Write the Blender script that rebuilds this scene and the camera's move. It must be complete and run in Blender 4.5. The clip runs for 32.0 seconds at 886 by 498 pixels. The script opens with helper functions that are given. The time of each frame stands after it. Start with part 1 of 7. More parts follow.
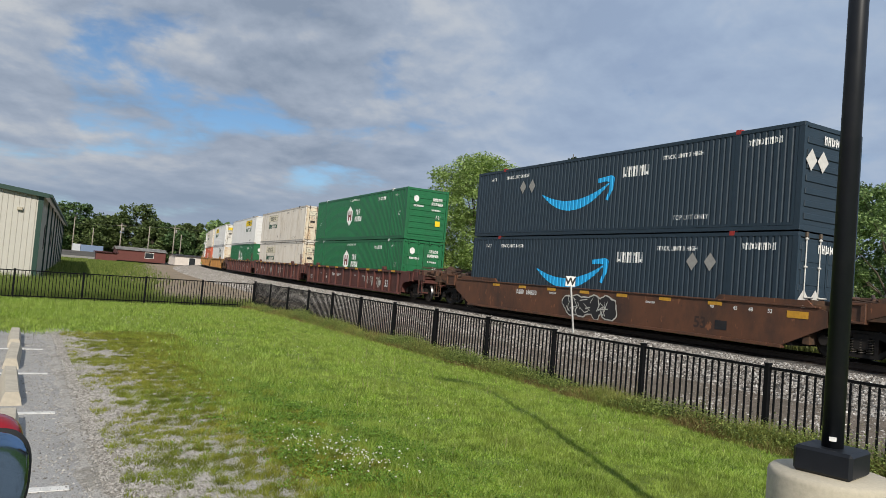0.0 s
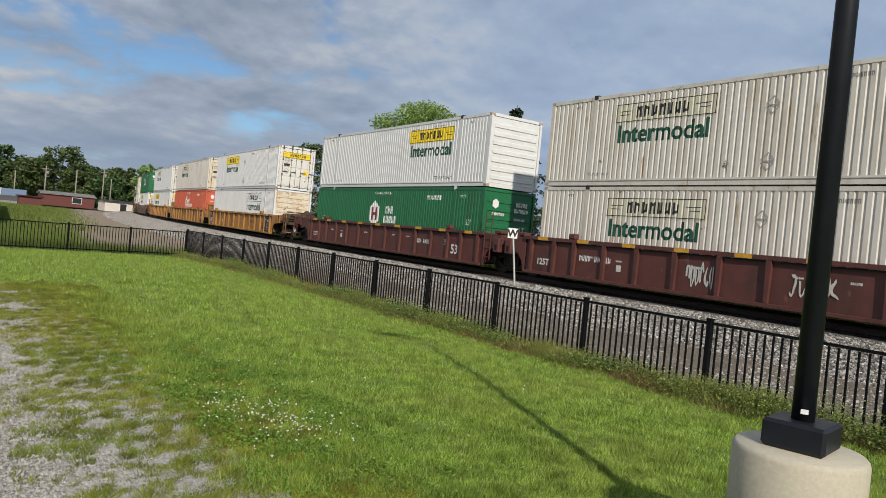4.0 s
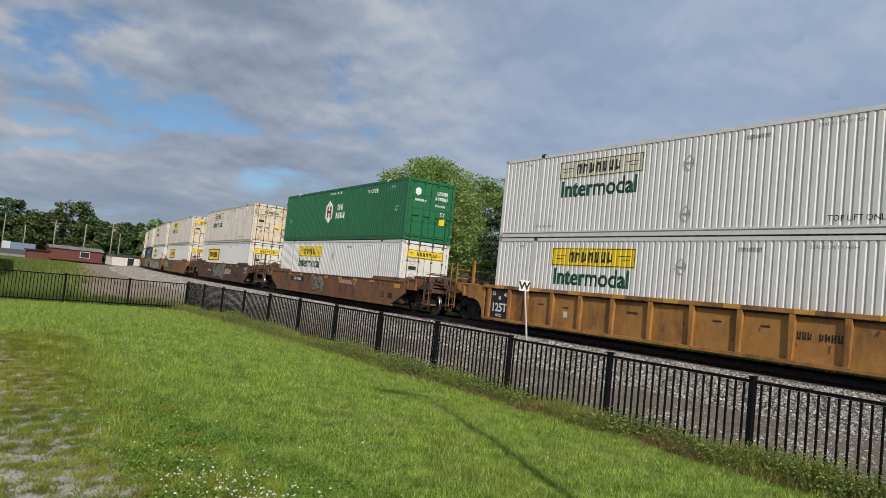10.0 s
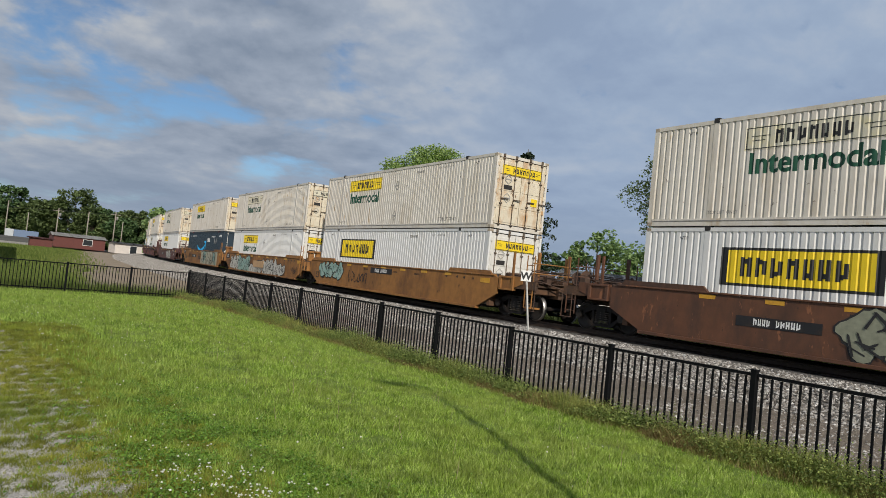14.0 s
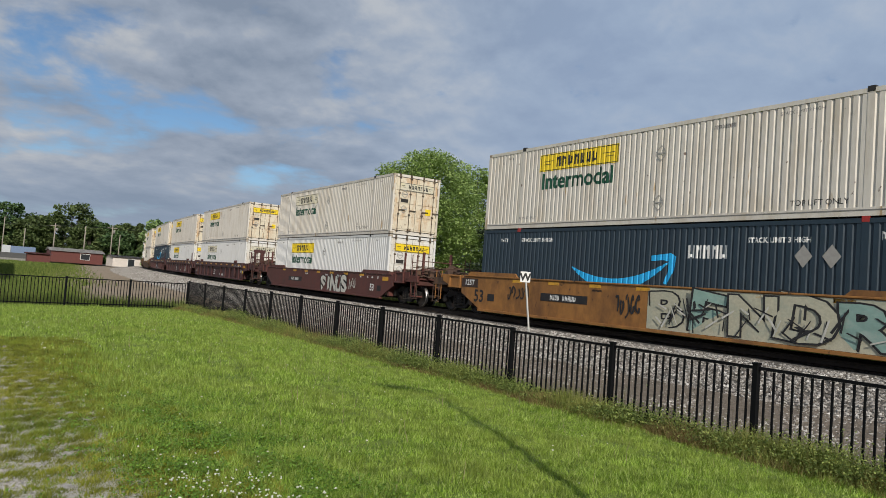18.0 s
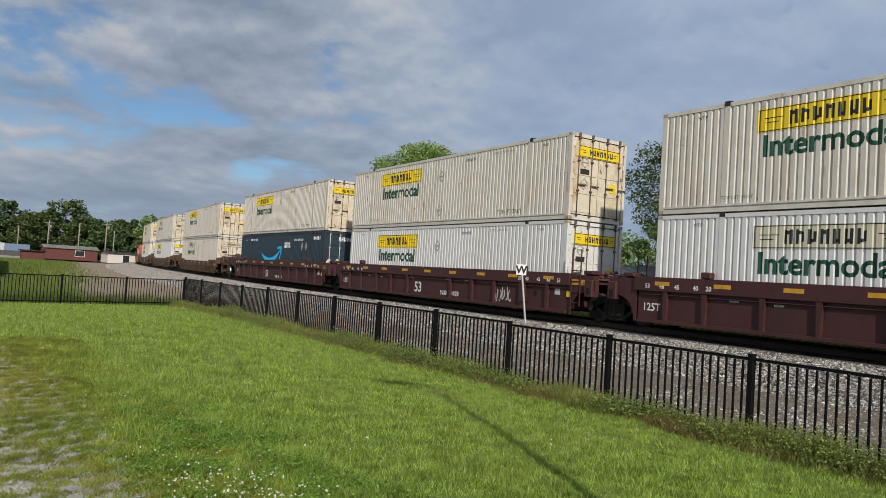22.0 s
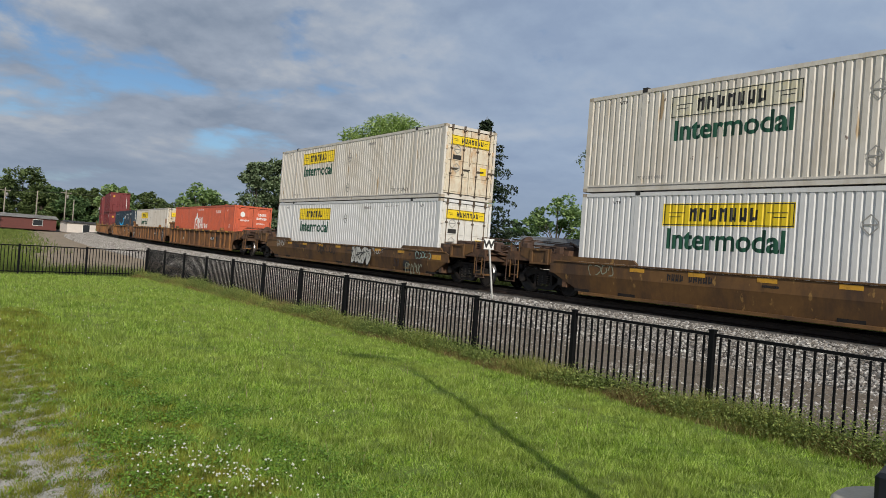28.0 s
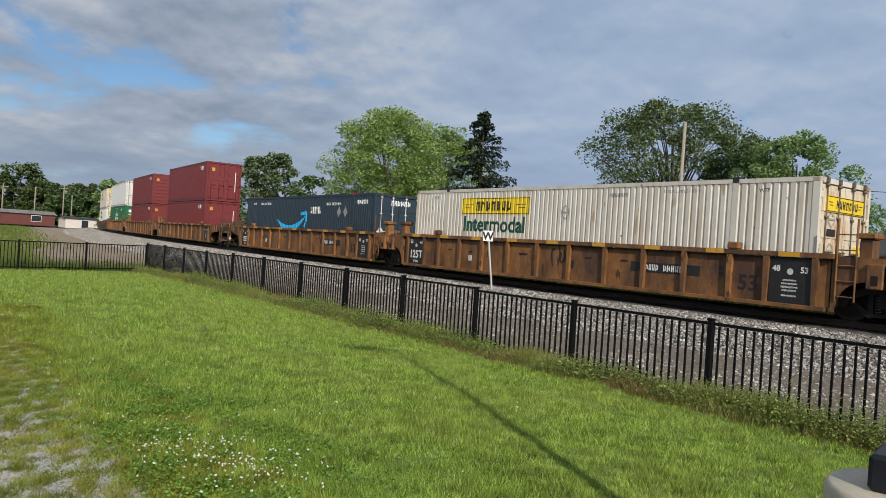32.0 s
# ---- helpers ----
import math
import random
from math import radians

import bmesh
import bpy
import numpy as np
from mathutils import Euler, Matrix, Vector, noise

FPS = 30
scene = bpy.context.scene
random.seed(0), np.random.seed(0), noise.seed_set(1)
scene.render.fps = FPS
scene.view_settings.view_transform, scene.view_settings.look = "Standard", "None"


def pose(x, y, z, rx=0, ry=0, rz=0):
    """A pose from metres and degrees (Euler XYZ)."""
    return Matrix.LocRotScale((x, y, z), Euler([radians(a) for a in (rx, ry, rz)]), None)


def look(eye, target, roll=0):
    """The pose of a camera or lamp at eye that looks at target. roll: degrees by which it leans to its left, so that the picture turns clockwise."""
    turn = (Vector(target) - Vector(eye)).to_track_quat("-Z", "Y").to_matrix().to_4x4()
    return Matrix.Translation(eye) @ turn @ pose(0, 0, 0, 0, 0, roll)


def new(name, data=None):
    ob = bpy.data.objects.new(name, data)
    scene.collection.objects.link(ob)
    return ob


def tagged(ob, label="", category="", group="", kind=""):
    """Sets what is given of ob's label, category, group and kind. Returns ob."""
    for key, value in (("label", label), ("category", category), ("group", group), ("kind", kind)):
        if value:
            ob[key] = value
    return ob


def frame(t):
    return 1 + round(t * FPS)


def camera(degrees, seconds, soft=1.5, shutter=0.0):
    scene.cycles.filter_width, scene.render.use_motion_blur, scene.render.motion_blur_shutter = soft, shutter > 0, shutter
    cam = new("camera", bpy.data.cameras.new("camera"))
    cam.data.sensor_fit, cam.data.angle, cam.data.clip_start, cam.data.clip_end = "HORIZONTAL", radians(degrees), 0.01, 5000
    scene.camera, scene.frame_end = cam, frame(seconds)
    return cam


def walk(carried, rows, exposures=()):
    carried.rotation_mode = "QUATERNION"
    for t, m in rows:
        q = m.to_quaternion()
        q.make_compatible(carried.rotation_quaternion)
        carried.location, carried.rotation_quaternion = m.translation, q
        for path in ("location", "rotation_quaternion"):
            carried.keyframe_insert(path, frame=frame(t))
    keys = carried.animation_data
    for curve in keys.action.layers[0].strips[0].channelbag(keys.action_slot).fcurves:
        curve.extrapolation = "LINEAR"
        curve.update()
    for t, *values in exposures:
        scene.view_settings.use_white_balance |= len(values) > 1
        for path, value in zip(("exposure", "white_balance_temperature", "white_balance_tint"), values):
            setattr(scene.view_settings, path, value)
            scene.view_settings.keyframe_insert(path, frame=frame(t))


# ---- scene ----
cam = camera(63.7, 32.0, soft=0.5)
METRES, EYE, TILT, LEAN, TURN = 8.0, 1.5, 0.0, 0.0, -33.1
EXPOSURES = [(0, 0.03), (3, 0.03), (4, -0.02), (7, -0.10), (17, -0.10), (25, -0.12), (28, -0.12), (29, -0.14), (30, -0.17), (30.5, 0.0), (31, 0.05), (32, 0.02)]
PATH = [
    (0, (-0.554, -33.436, 1.945), (0.457, -31.712, 2.030), 4.8),
    (1, (-0.548, -33.422, 1.943), (0.456, -31.695, 2.032), 5.2),
    (2, (-0.521, -33.421, 1.947), (0.538, -31.726, 2.032), 4.9),
    (2.5, (-0.516, -33.412, 1.943), (0.577, -31.739, 2.020), 4.9),
    (3, (-0.501, -33.291, 1.907), (0.715, -31.704, 1.933), 6.0),
    (3.5, (-0.463, -33.156, 1.926), (0.828, -31.631, 1.849), 6.5),
    (4, (-0.261, -32.990, 1.960), (0.898, -31.360, 1.921), 5.5),
    (4.5, (-0.123, -32.834, 1.990), (0.947, -31.144, 1.993), 5.6),
    (6.5, (0.308, -32.062, 1.874), (1.398, -30.388, 1.978), 4.8),
    (7, (0.284, -32.144, 1.862), (1.391, -30.483, 1.974), 4.6),
    (7.5, (0.305, -32.158, 1.859), (1.417, -30.5, 1.982), 4.5),
    (8, (0.307, -32.171, 1.88), (1.42, -30.513, 1.995), 4.2),
    (8.5, (0.304, -32.166, 1.883), (1.42, -30.509, 1.993), 4.3),
    (9, (0.293, -32.167, 1.855), (1.417, -30.517, 1.967), 4.9),
    (9.5, (0.317, -32.153, 1.835), (1.444, -30.504, 1.95), 5.4),
    (10, (0.286, -32.169, 1.813), (1.414, -30.521, 1.93), 5.8),
    (10.5, (0.314, -32.156, 1.798), (1.436, -30.505, 1.919), 6.1),
    (11, (0.33, -32.151, 1.805), (1.448, -30.497, 1.926), 6.1),
    (11.5, (0.31, -32.159, 1.837), (1.429, -30.506, 1.95), 5.9),
    (12, (0.318, -32.162, 1.847), (1.441, -30.51, 1.953), 5.9),
    (12.5, (0.318, -32.152, 1.855), (1.442, -30.501, 1.95), 6.0),
    (13, (0.334, -32.143, 1.871), (1.459, -30.491, 1.959), 6.0),
    (13.5, (0.346, -32.13, 1.857), (1.472, -30.479, 1.944), 6.2),
    (15.5, (0.318, -32.131, 1.893), (1.446, -30.481, 1.963), 4.4),
    (16, (0.325, -32.137, 1.883), (1.455, -30.488, 1.954), 4.3),
    (16.5, (0.309, -32.152, 1.888), (1.439, -30.504, 1.96), 4.2),
    (17, (0.328, -32.149, 1.883), (1.456, -30.5, 1.962), 4.1),
    (17.5, (0.306, -32.157, 1.868), (1.436, -30.509, 1.958), 4.1),
    (18, (0.306, -32.147, 1.841), (1.435, -30.5, 1.937), 4.3),
    (18.5, (0.309, -32.148, 1.821), (1.436, -30.499, 1.92), 4.5),
    (19, (0.305, -32.153, 1.811), (1.427, -30.5, 1.914), 4.6),
    (19.5, (0.314, -32.151, 1.815), (1.435, -30.499, 1.918), 4.5),
    (20, (0.301, -32.154, 1.842), (1.424, -30.502, 1.94), 4.3),
    (20.5, (0.32, -32.139, 1.847), (1.445, -30.488, 1.939), 4.2),
    (21, (0.336, -32.137, 1.862), (1.463, -30.487, 1.948), 3.9),
    (21.5, (0.316, -32.145, 1.874), (1.445, -30.496, 1.952), 3.7),
    (22, (0.265, -32.173, 1.889), (1.407, -30.532, 1.964), 3.6),
    (22.5, (0.211, -32.183, 1.905), (1.385, -30.565, 1.974), 3.2),
    (23, (0.213, -32.162, 1.878), (1.412, -30.562, 1.949), 3.3),
    (23.5, (0.215, -32.158, 1.889), (1.426, -30.568, 1.952), 3.6),
    (24, (0.242, -32.156, 1.904), (1.454, -30.566, 1.955), 3.7),
    (24.5, (0.263, -32.153, 1.89), (1.476, -30.563, 1.94), 4.2),
    (25, (0.262, -32.149, 1.892), (1.476, -30.561, 1.936), 4.1),
    (25.5, (0.25, -32.139, 1.872), (1.467, -30.552, 1.909), 4.2),
    (27.5, (0.26, -32.154, 1.899), (1.476, -30.567, 1.915), 4.2),
    (28, (0.267, -32.151, 1.899), (1.487, -30.566, 1.906), 4.2),
    (28.5, (0.245, -32.154, 1.907), (1.471, -30.573, 1.908), 4.2),
    (29, (0.259, -32.15, 1.902), (1.491, -30.575, 1.899), 4.3),
    (29.5, (0.246, -32.153, 1.882), (1.49, -30.586, 1.878), 4.4),
    (30, (0.241, -32.157, 1.876), (1.495, -30.598, 1.872), 4.3),
    (30.5, (0.3, -32.134, 1.89), (1.544, -30.568, 1.878), 4.1),
    (31, (0.291, -32.153, 1.879), (1.526, -30.58, 1.868), 4.1),
    (31.5, (0.281, -32.143, 1.877), (1.507, -30.562, 1.866), 3.8),
    (32, (0.229, -32.184, 1.89), (1.452, -30.602, 1.876), 3.7),
]
walk(cam, [(t, look(eye, target, roll)) for t, eye, target, roll in PATH], EXPOSURES)

# ---- light ----
SUN_AZ, SUN_EL = radians(202.5), radians(31)      # compass bearing of the sun (from +y, clockwise) and its height
world = bpy.data.worlds.new("sky")
scene.world = world
world.use_nodes = True
wt = world.node_tree
wt.nodes.clear()


def link_nodes(tree, a, ao, b, bi):
    tree.links.new(a.outputs[ao], b.inputs[bi])


def node(tree, kind, **props):
    n = tree.nodes.new(kind)
    for k, v in props.items():
        if k == "ins":
            for name, val in v.items():
                n.inputs[name].default_value = val
    return n


def ramp(tree, stops, mode="LINEAR"):
    r = tree.nodes.new("ShaderNodeValToRGB")
    r.color_ramp.interpolation = mode
    el = r.color_ramp.elements
    while len(el) < len(stops):
        el.new(0.5)
    for e, (p, c) in zip(el, stops):
        e.position = p
        e.color = (*c, 1) if len(c) == 3 else c
    return r


def build_sky():
    """A broken layer of soft grey cloud under pale blue, thinner low in the north, hazy towards the horizon."""
    def math_node(op, a, b):
        n = node(wt, "ShaderNodeMath")
        n.operation = op
        for i, v in enumerate((a, b)):
            if isinstance(v, (int, float)):
                n.inputs[i].default_value = v
            else:
                wt.links.new(v, n.inputs[i])
        return n.outputs[0]

    def shifted(p, location, scale=(1, 1, 1), turn=0.0):
        n = node(wt, "ShaderNodeMapping", ins={"Location": location, "Scale": scale, "Rotation": (0, 0, radians(turn))})
        wt.links.new(p, n.inputs[0])
        return n.outputs[0]

    def clouds(p, scale, detail, rough, distortion):
        n = node(wt, "ShaderNodeTexNoise", ins={"Scale": scale, "Detail": detail, "Roughness": rough, "Distortion": distortion})
        wt.links.new(p, n.inputs["Vector"])
        return n.outputs[0]

    def span(v, a, b, lo=0.0, hi=1.0):
        n = node(wt, "ShaderNodeMapRange", ins={"From Min": a, "From Max": b, "To Min": lo, "To Max": hi})
        n.interpolation_type = "SMOOTHSTEP"
        wt.links.new(v, n.inputs[0])
        return n.outputs[0]

    def blend(f, a, b):
        n = node(wt, "ShaderNodeMix")
        n.data_type = "RGBA"
        wt.links.new(f, n.inputs[0])
        for i, v in ((6, a), (7, b)):
            if isinstance(v, tuple):
                n.inputs[i].default_value = (*v, 1)
            else:
                wt.links.new(v, n.inputs[i])
        return n.outputs[2]

    def gap(p, cx, cy, rx, ry, depth):
        """How much thinner the layer is round one place."""
        n = node(wt, "ShaderNodeVectorMath")
        n.operation = "LENGTH"
        wt.links.new(shifted(p, (-cx / rx, -cy / ry, 0), (1 / rx, 1 / ry, 0)), n.inputs[0])
        return span(n.outputs["Value"], 0.0, 1.0, depth, 0.0)

    out = node(wt, "ShaderNodeOutputWorld")
    bg = node(wt, "ShaderNodeBackground", ins={"Strength": SKY_STRENGTH})
    sky = node(wt, "ShaderNodeTexSky")
    sky.sky_type = "NISHITA"
    sky.sun_disc = False
    sky.sun_elevation, sky.sun_rotation = SUN_EL, SUN_AZ
    sky.air_density, sky.dust_density, sky.ozone_density = 1.0, 0.2, 2.5
    tc = node(wt, "ShaderNodeTexCoord")
    sep = node(wt, "ShaderNodeSeparateXYZ")
    link_nodes(wt, tc, "Generated", sep, 0)
    flat = math_node("MAXIMUM", math_node("ADD", sep.outputs["Z"], 0.28), 0.05)
    comb = node(wt, "ShaderNodeCombineXYZ")
    for axis, i in (("X", 0), ("Y", 1)):
        wt.links.new(math_node("DIVIDE", sep.outputs[axis], flat), comb.inputs[i])
    p = comb.outputs[0]
    # round the compass in x and y, height in z, so that the rows lie level
    ground_way = node(wt, "ShaderNodeVectorMath")
    ground_way.operation = "NORMALIZE"
    level = node(wt, "ShaderNodeCombineXYZ")
    wt.links.new(sep.outputs["X"], level.inputs[0])
    wt.links.new(sep.outputs["Y"], level.inputs[1])
    wt.links.new(level.outputs[0], ground_way.inputs[0])
    ring = node(wt, "ShaderNodeSeparateXYZ")
    wt.links.new(ground_way.outputs[0], ring.inputs[0])
    band = node(wt, "ShaderNodeCombineXYZ")
    wt.links.new(ring.outputs["X"], band.inputs[0])
    wt.links.new(ring.outputs["Y"], band.inputs[1])
    wt.links.new(math_node("LOGARITHM", math_node("MAXIMUM", math_node("ADD", sep.outputs["Z"], 0.10), 0.03), 2.718), band.inputs[2])
    q = shifted(band.outputs[0], CLOUD_SHIFT, (2.0, 2.0, 1.45))
    above = shifted(band.outputs[0], (CLOUD_SHIFT[0], CLOUD_SHIFT[1], CLOUD_SHIFT[2] + 0.05), (2.0, 2.0, 1.45))
    lump = clouds(q, 3.3, 10.0, 0.54, 0.15)
    over = clouds(above, 3.3, 10.0, 0.54, 0.15)
    east = span(sep.outputs["X"], 0.30, 0.72)
    body = math_node("ADD", math_node("ADD", lump, 0.07), math_node("MULTIPLY", east, 0.08))
    for g in CLOUD_GAPS:
        body = math_node("SUBTRACT", body, gap(p, *g))
    cover = span(body, 0.36, 0.53)
    # lit upper rims and grey undersides, softer under the eastern veil
    light = math_node("ADD", clouds(q, 2.3, 8.0, 0.55, 0.2), math_node("MULTIPLY", math_node("SUBTRACT", lump, over), 0.9))
    heavy, veil = ramp(wt, CLOUD_TONES), ramp(wt, VEIL_TONES)
    wt.links.new(light, heavy.inputs[0])
    wt.links.new(light, veil.inputs[0])
    tone = blend(east, heavy.outputs[0], veil.outputs[0])
    deep = node(wt, "ShaderNodeMix")
    deep.data_type, deep.blend_type = "RGBA", "MULTIPLY"
    deep.inputs[0].default_value = 1.0
    deep.inputs[7].default_value = (0.64, 0.76, 0.86, 1)
    wt.links.new(sky.outputs[0], deep.inputs[6])
    whole = blend(cover, deep.outputs[2], tone)
    wt.links.new(blend(span(sep.outputs["Z"], 0.02, 0.15, 0.72, 0.0), whole, HAZE), bg.inputs[0])
    wt.links.new(bg.outputs[0], out.inputs[0])


SKY_STRENGTH = 0.105
CLOUD_SHIFT = (1.35, 0.9, 1.7)
CLOUD_GAPS = ((0.50, 2.0, 0.66, 0.20, 0.24), (1.52, 0.79, 0.16, 0.07, 0.20))      # place, reach, depth
CLOUD_TONES = ((0.30, (2.3, 2.85, 3.75)), (0.5, (3.3, 3.85, 4.75)), (0.68, (4.9, 5.15, 5.5)))
VEIL_TONES = ((0.30, (2.85, 3.7, 5.2)), (0.5, (3.3, 4.2, 5.65)), (0.72, (4.15, 4.85, 5.95)))
HAZE = (2.6, 3.3, 4.4)
build_sky()
sun = new("sun", bpy.data.lights.new("sun", "SUN"))
sun.data.energy, sun.data.angle, sun.data.color = 3.9, radians(1.2), (1.0, 0.93, 0.82)
sun.matrix_world = look((40 * math.sin(SUN_AZ) * math.cos(SUN_EL), 40 * math.cos(SUN_AZ) * math.cos(SUN_EL), 40 * math.sin(SUN_EL)), (0, 0, 0))


# ---- materials ----
MATS = {}


def mat(name, base, rough=0.6, metal=0.0, var=0.12, scale=6.0, bump=0.0, stretch=(1, 1, 1), dirt=None, dirt_amount=0.5, dirt_scale=1.2, dirt_stretch=(1, 1, 1), rand=0.0, bump_scale=None, spec=0.5, dirt_from=0.5, own=False, specks=None):
    """Painted, stony or woody surface: a base colour with fine grain, broad stains of a second colour, and relief."""
    if name in MATS:
        return MATS[name]
    m = bpy.data.materials.new(name)
    m.use_nodes = True
    t = m.node_tree
    b = t.nodes["Principled BSDF"]
    b.inputs["Metallic"].default_value = metal
    b.inputs["Specular IOR Level"].default_value = spec
    tc = t.nodes.new("ShaderNodeTexCoord")
    place = tc.outputs["Object"]
    if own:
        # each piece takes its stains from another part of the pattern
        oi = t.nodes.new("ShaderNodeObjectInfo")
        away = node(t, "ShaderNodeVectorMath", ins={1: (37.0, 53.0, 0.0)})
        away.operation = "MULTIPLY"
        t.links.new(oi.outputs["Random"], away.inputs[0])
        total = node(t, "ShaderNodeVectorMath")
        t.links.new(place, total.inputs[0])
        t.links.new(away.outputs[0], total.inputs[1])
        place = total.outputs[0]
    mp = node(t, "ShaderNodeMapping", ins={"Scale": stretch})
    t.links.new(place, mp.inputs[0])
    n = node(t, "ShaderNodeTexNoise", ins={"Scale": scale, "Detail": 6.0, "Roughness": 0.65})
    link_nodes(t, mp, 0, n, "Vector")
    lo, hi = [max(0, c * (1 - var)) for c in base], [min(1, c * (1 + var)) for c in base]
    r = ramp(t, ((0.3, lo), (0.7, hi)))
    link_nodes(t, n, 0, r, 0)
    colour = r.outputs[0]
    if dirt:
        mp2 = node(t, "ShaderNodeMapping", ins={"Scale": dirt_stretch})
        t.links.new(place, mp2.inputs[0])
        n2 = node(t, "ShaderNodeTexNoise", ins={"Scale": dirt_scale, "Detail": 8.0, "Roughness": 0.7})
        link_nodes(t, mp2, 0, n2, "Vector")
        f = ramp(t, ((dirt_from, (0, 0, 0)), (dirt_from + 0.2, (dirt_amount,) * 3)))
        link_nodes(t, n2, 0, f, 0)
        mx = t.nodes.new("ShaderNodeMix")
        mx.data_type = "RGBA"
        t.links.new(f.outputs[0], mx.inputs[0])
        t.links.new(colour, mx.inputs[6])
        mx.inputs[7].default_value = (*dirt, 1)
        colour = mx.outputs[2]
    for size, stretch_z, start, tint in specks or ():
        mp3 = node(t, "ShaderNodeMapping", ins={"Scale": (1, 1, stretch_z), "Location": (size, 3.0, 1.0)})
        t.links.new(place, mp3.inputs[0])
        n3 = node(t, "ShaderNodeTexNoise", ins={"Scale": size, "Detail": 4.0, "Roughness": 0.6})
        link_nodes(t, mp3, 0, n3, "Vector")
        f3 = ramp(t, ((start, (0, 0, 0)), (start + 0.04, (0.9,) * 3)))
        link_nodes(t, n3, 0, f3, 0)
        mx3 = t.nodes.new("ShaderNodeMix")
        mx3.data_type = "RGBA"
        t.links.new(f3.outputs[0], mx3.inputs[0])
        t.links.new(colour, mx3.inputs[6])
        mx3.inputs[7].default_value = (*tint, 1)
        colour = mx3.outputs[2]
    if rand:
        oi = t.nodes.new("ShaderNodeObjectInfo")
        hs = node(t, "ShaderNodeHueSaturation")
        mr = node(t, "ShaderNodeMapRange", ins={"To Min": 1 - rand, "To Max": 1 + rand})
        t.links.new(oi.outputs["Random"], mr.inputs[0])
        t.links.new(mr.outputs[0], hs.inputs["Value"])
        t.links.new(colour, hs.inputs["Color"])
        colour = hs.outputs[0]
    t.links.new(colour, b.inputs["Base Color"])
    rr = node(t, "ShaderNodeMapRange", ins={"To Min": max(0.05, rough - 0.1), "To Max": min(1, rough + 0.12)})
    t.links.new(n.outputs[0], rr.inputs[0])
    t.links.new(rr.outputs[0], b.inputs["Roughness"])
    if bump:
        nb = n
        if bump_scale:
            nb = node(t, "ShaderNodeTexNoise", ins={"Scale": bump_scale, "Detail": 4.0})
            link_nodes(t, mp, 0, nb, "Vector")
        bp = node(t, "ShaderNodeBump", ins={"Strength": 1.0, "Distance": bump})
        t.links.new(nb.outputs[0], bp.inputs["Height"])
        t.links.new(bp.outputs[0], b.inputs["Normal"])
    MATS[name] = m
    return m


def island_mat(name, colours, rough=0.7, translucent=0.0, fine=None):
    """Many small pieces in one mesh, each with a tone of its own."""
    if name in MATS:
        return MATS[name]
    m = bpy.data.materials.new(name)
    m.use_nodes = True
    t = m.node_tree
    b = t.nodes["Principled BSDF"]
    g = t.nodes.new("ShaderNodeNewGeometry")
    r = ramp(t, [(i / (len(colours) - 1), c) for i, c in enumerate(colours)])
    t.links.new(g.outputs["Random Per Island"], r.inputs[0])
    colour = r.outputs[0]
    if fine:
        tc = t.nodes.new("ShaderNodeTexCoord")
        n = node(t, "ShaderNodeTexNoise", ins={"Scale": fine[0], "Detail": 5.0})
        link_nodes(t, tc, "Object", n, "Vector")
        f = ramp(t, ((0.35, (0, 0, 0)), (0.7, (fine[2],) * 3)))
        link_nodes(t, n, 0, f, 0)
        mx = t.nodes.new("ShaderNodeMix")
        mx.data_type = "RGBA"
        t.links.new(f.outputs[0], mx.inputs[0])
        t.links.new(colour, mx.inputs[6])
        mx.inputs[7].default_value = (*fine[1], 1)
        colour = mx.outputs[2]
    t.links.new(colour, b.inputs["Base Color"])
    b.inputs["Roughness"].default_value = rough
    b.inputs["Specular IOR Level"].default_value = 0.25
    if translucent:
        tr = t.nodes.new("ShaderNodeBsdfTranslucent")
        t.links.new(colour, tr.inputs[0])
        ms = node(t, "ShaderNodeMixShader", ins={0: translucent})
        t.links.new(b.outputs[0], ms.inputs[1])
        t.links.new(tr.outputs[0], ms.inputs[2])
        t.links.new(ms.outputs[0], t.nodes["Material Output"].inputs[0])
    MATS[name] = m
    return m


RUST = (0.16, 0.06, 0.025)
M_WHITE = mat("white_container_paint", (0.66, 0.62, 0.555), 0.5, var=0.06, scale=3, dirt=(0.42, 0.34, 0.235), dirt_amount=0.5, dirt_from=0.47, dirt_scale=1.6, dirt_stretch=(1, 1, 0.22), own=True, specks=((3.2, 0.16, 0.655, (0.42, 0.29, 0.15)), (4.5, 0.8, 0.69, (0.07, 0.03, 0.018))))
M_WHITE2 = mat("fresh_white_container_paint", (0.695, 0.695, 0.685), 0.5, var=0.05, scale=3, dirt=(0.50, 0.47, 0.40), dirt_amount=0.35, dirt_scale=1.1, dirt_stretch=(1, 1, 0.22), own=True, specks=((6.0, 0.7, 0.75, (0.10, 0.05, 0.03)),))
M_DOORWHITE = mat("rust_streaked_white_paint", (0.66, 0.59, 0.46), 0.55, var=0.08, scale=4, dirt=(0.46, 0.24, 0.085), dirt_amount=0.85, dirt_from=0.48, dirt_scale=1.9, dirt_stretch=(1.3, 1.3, 0.5), own=True, specks=((3.4, 0.5, 0.64, (0.13, 0.055, 0.022)),))
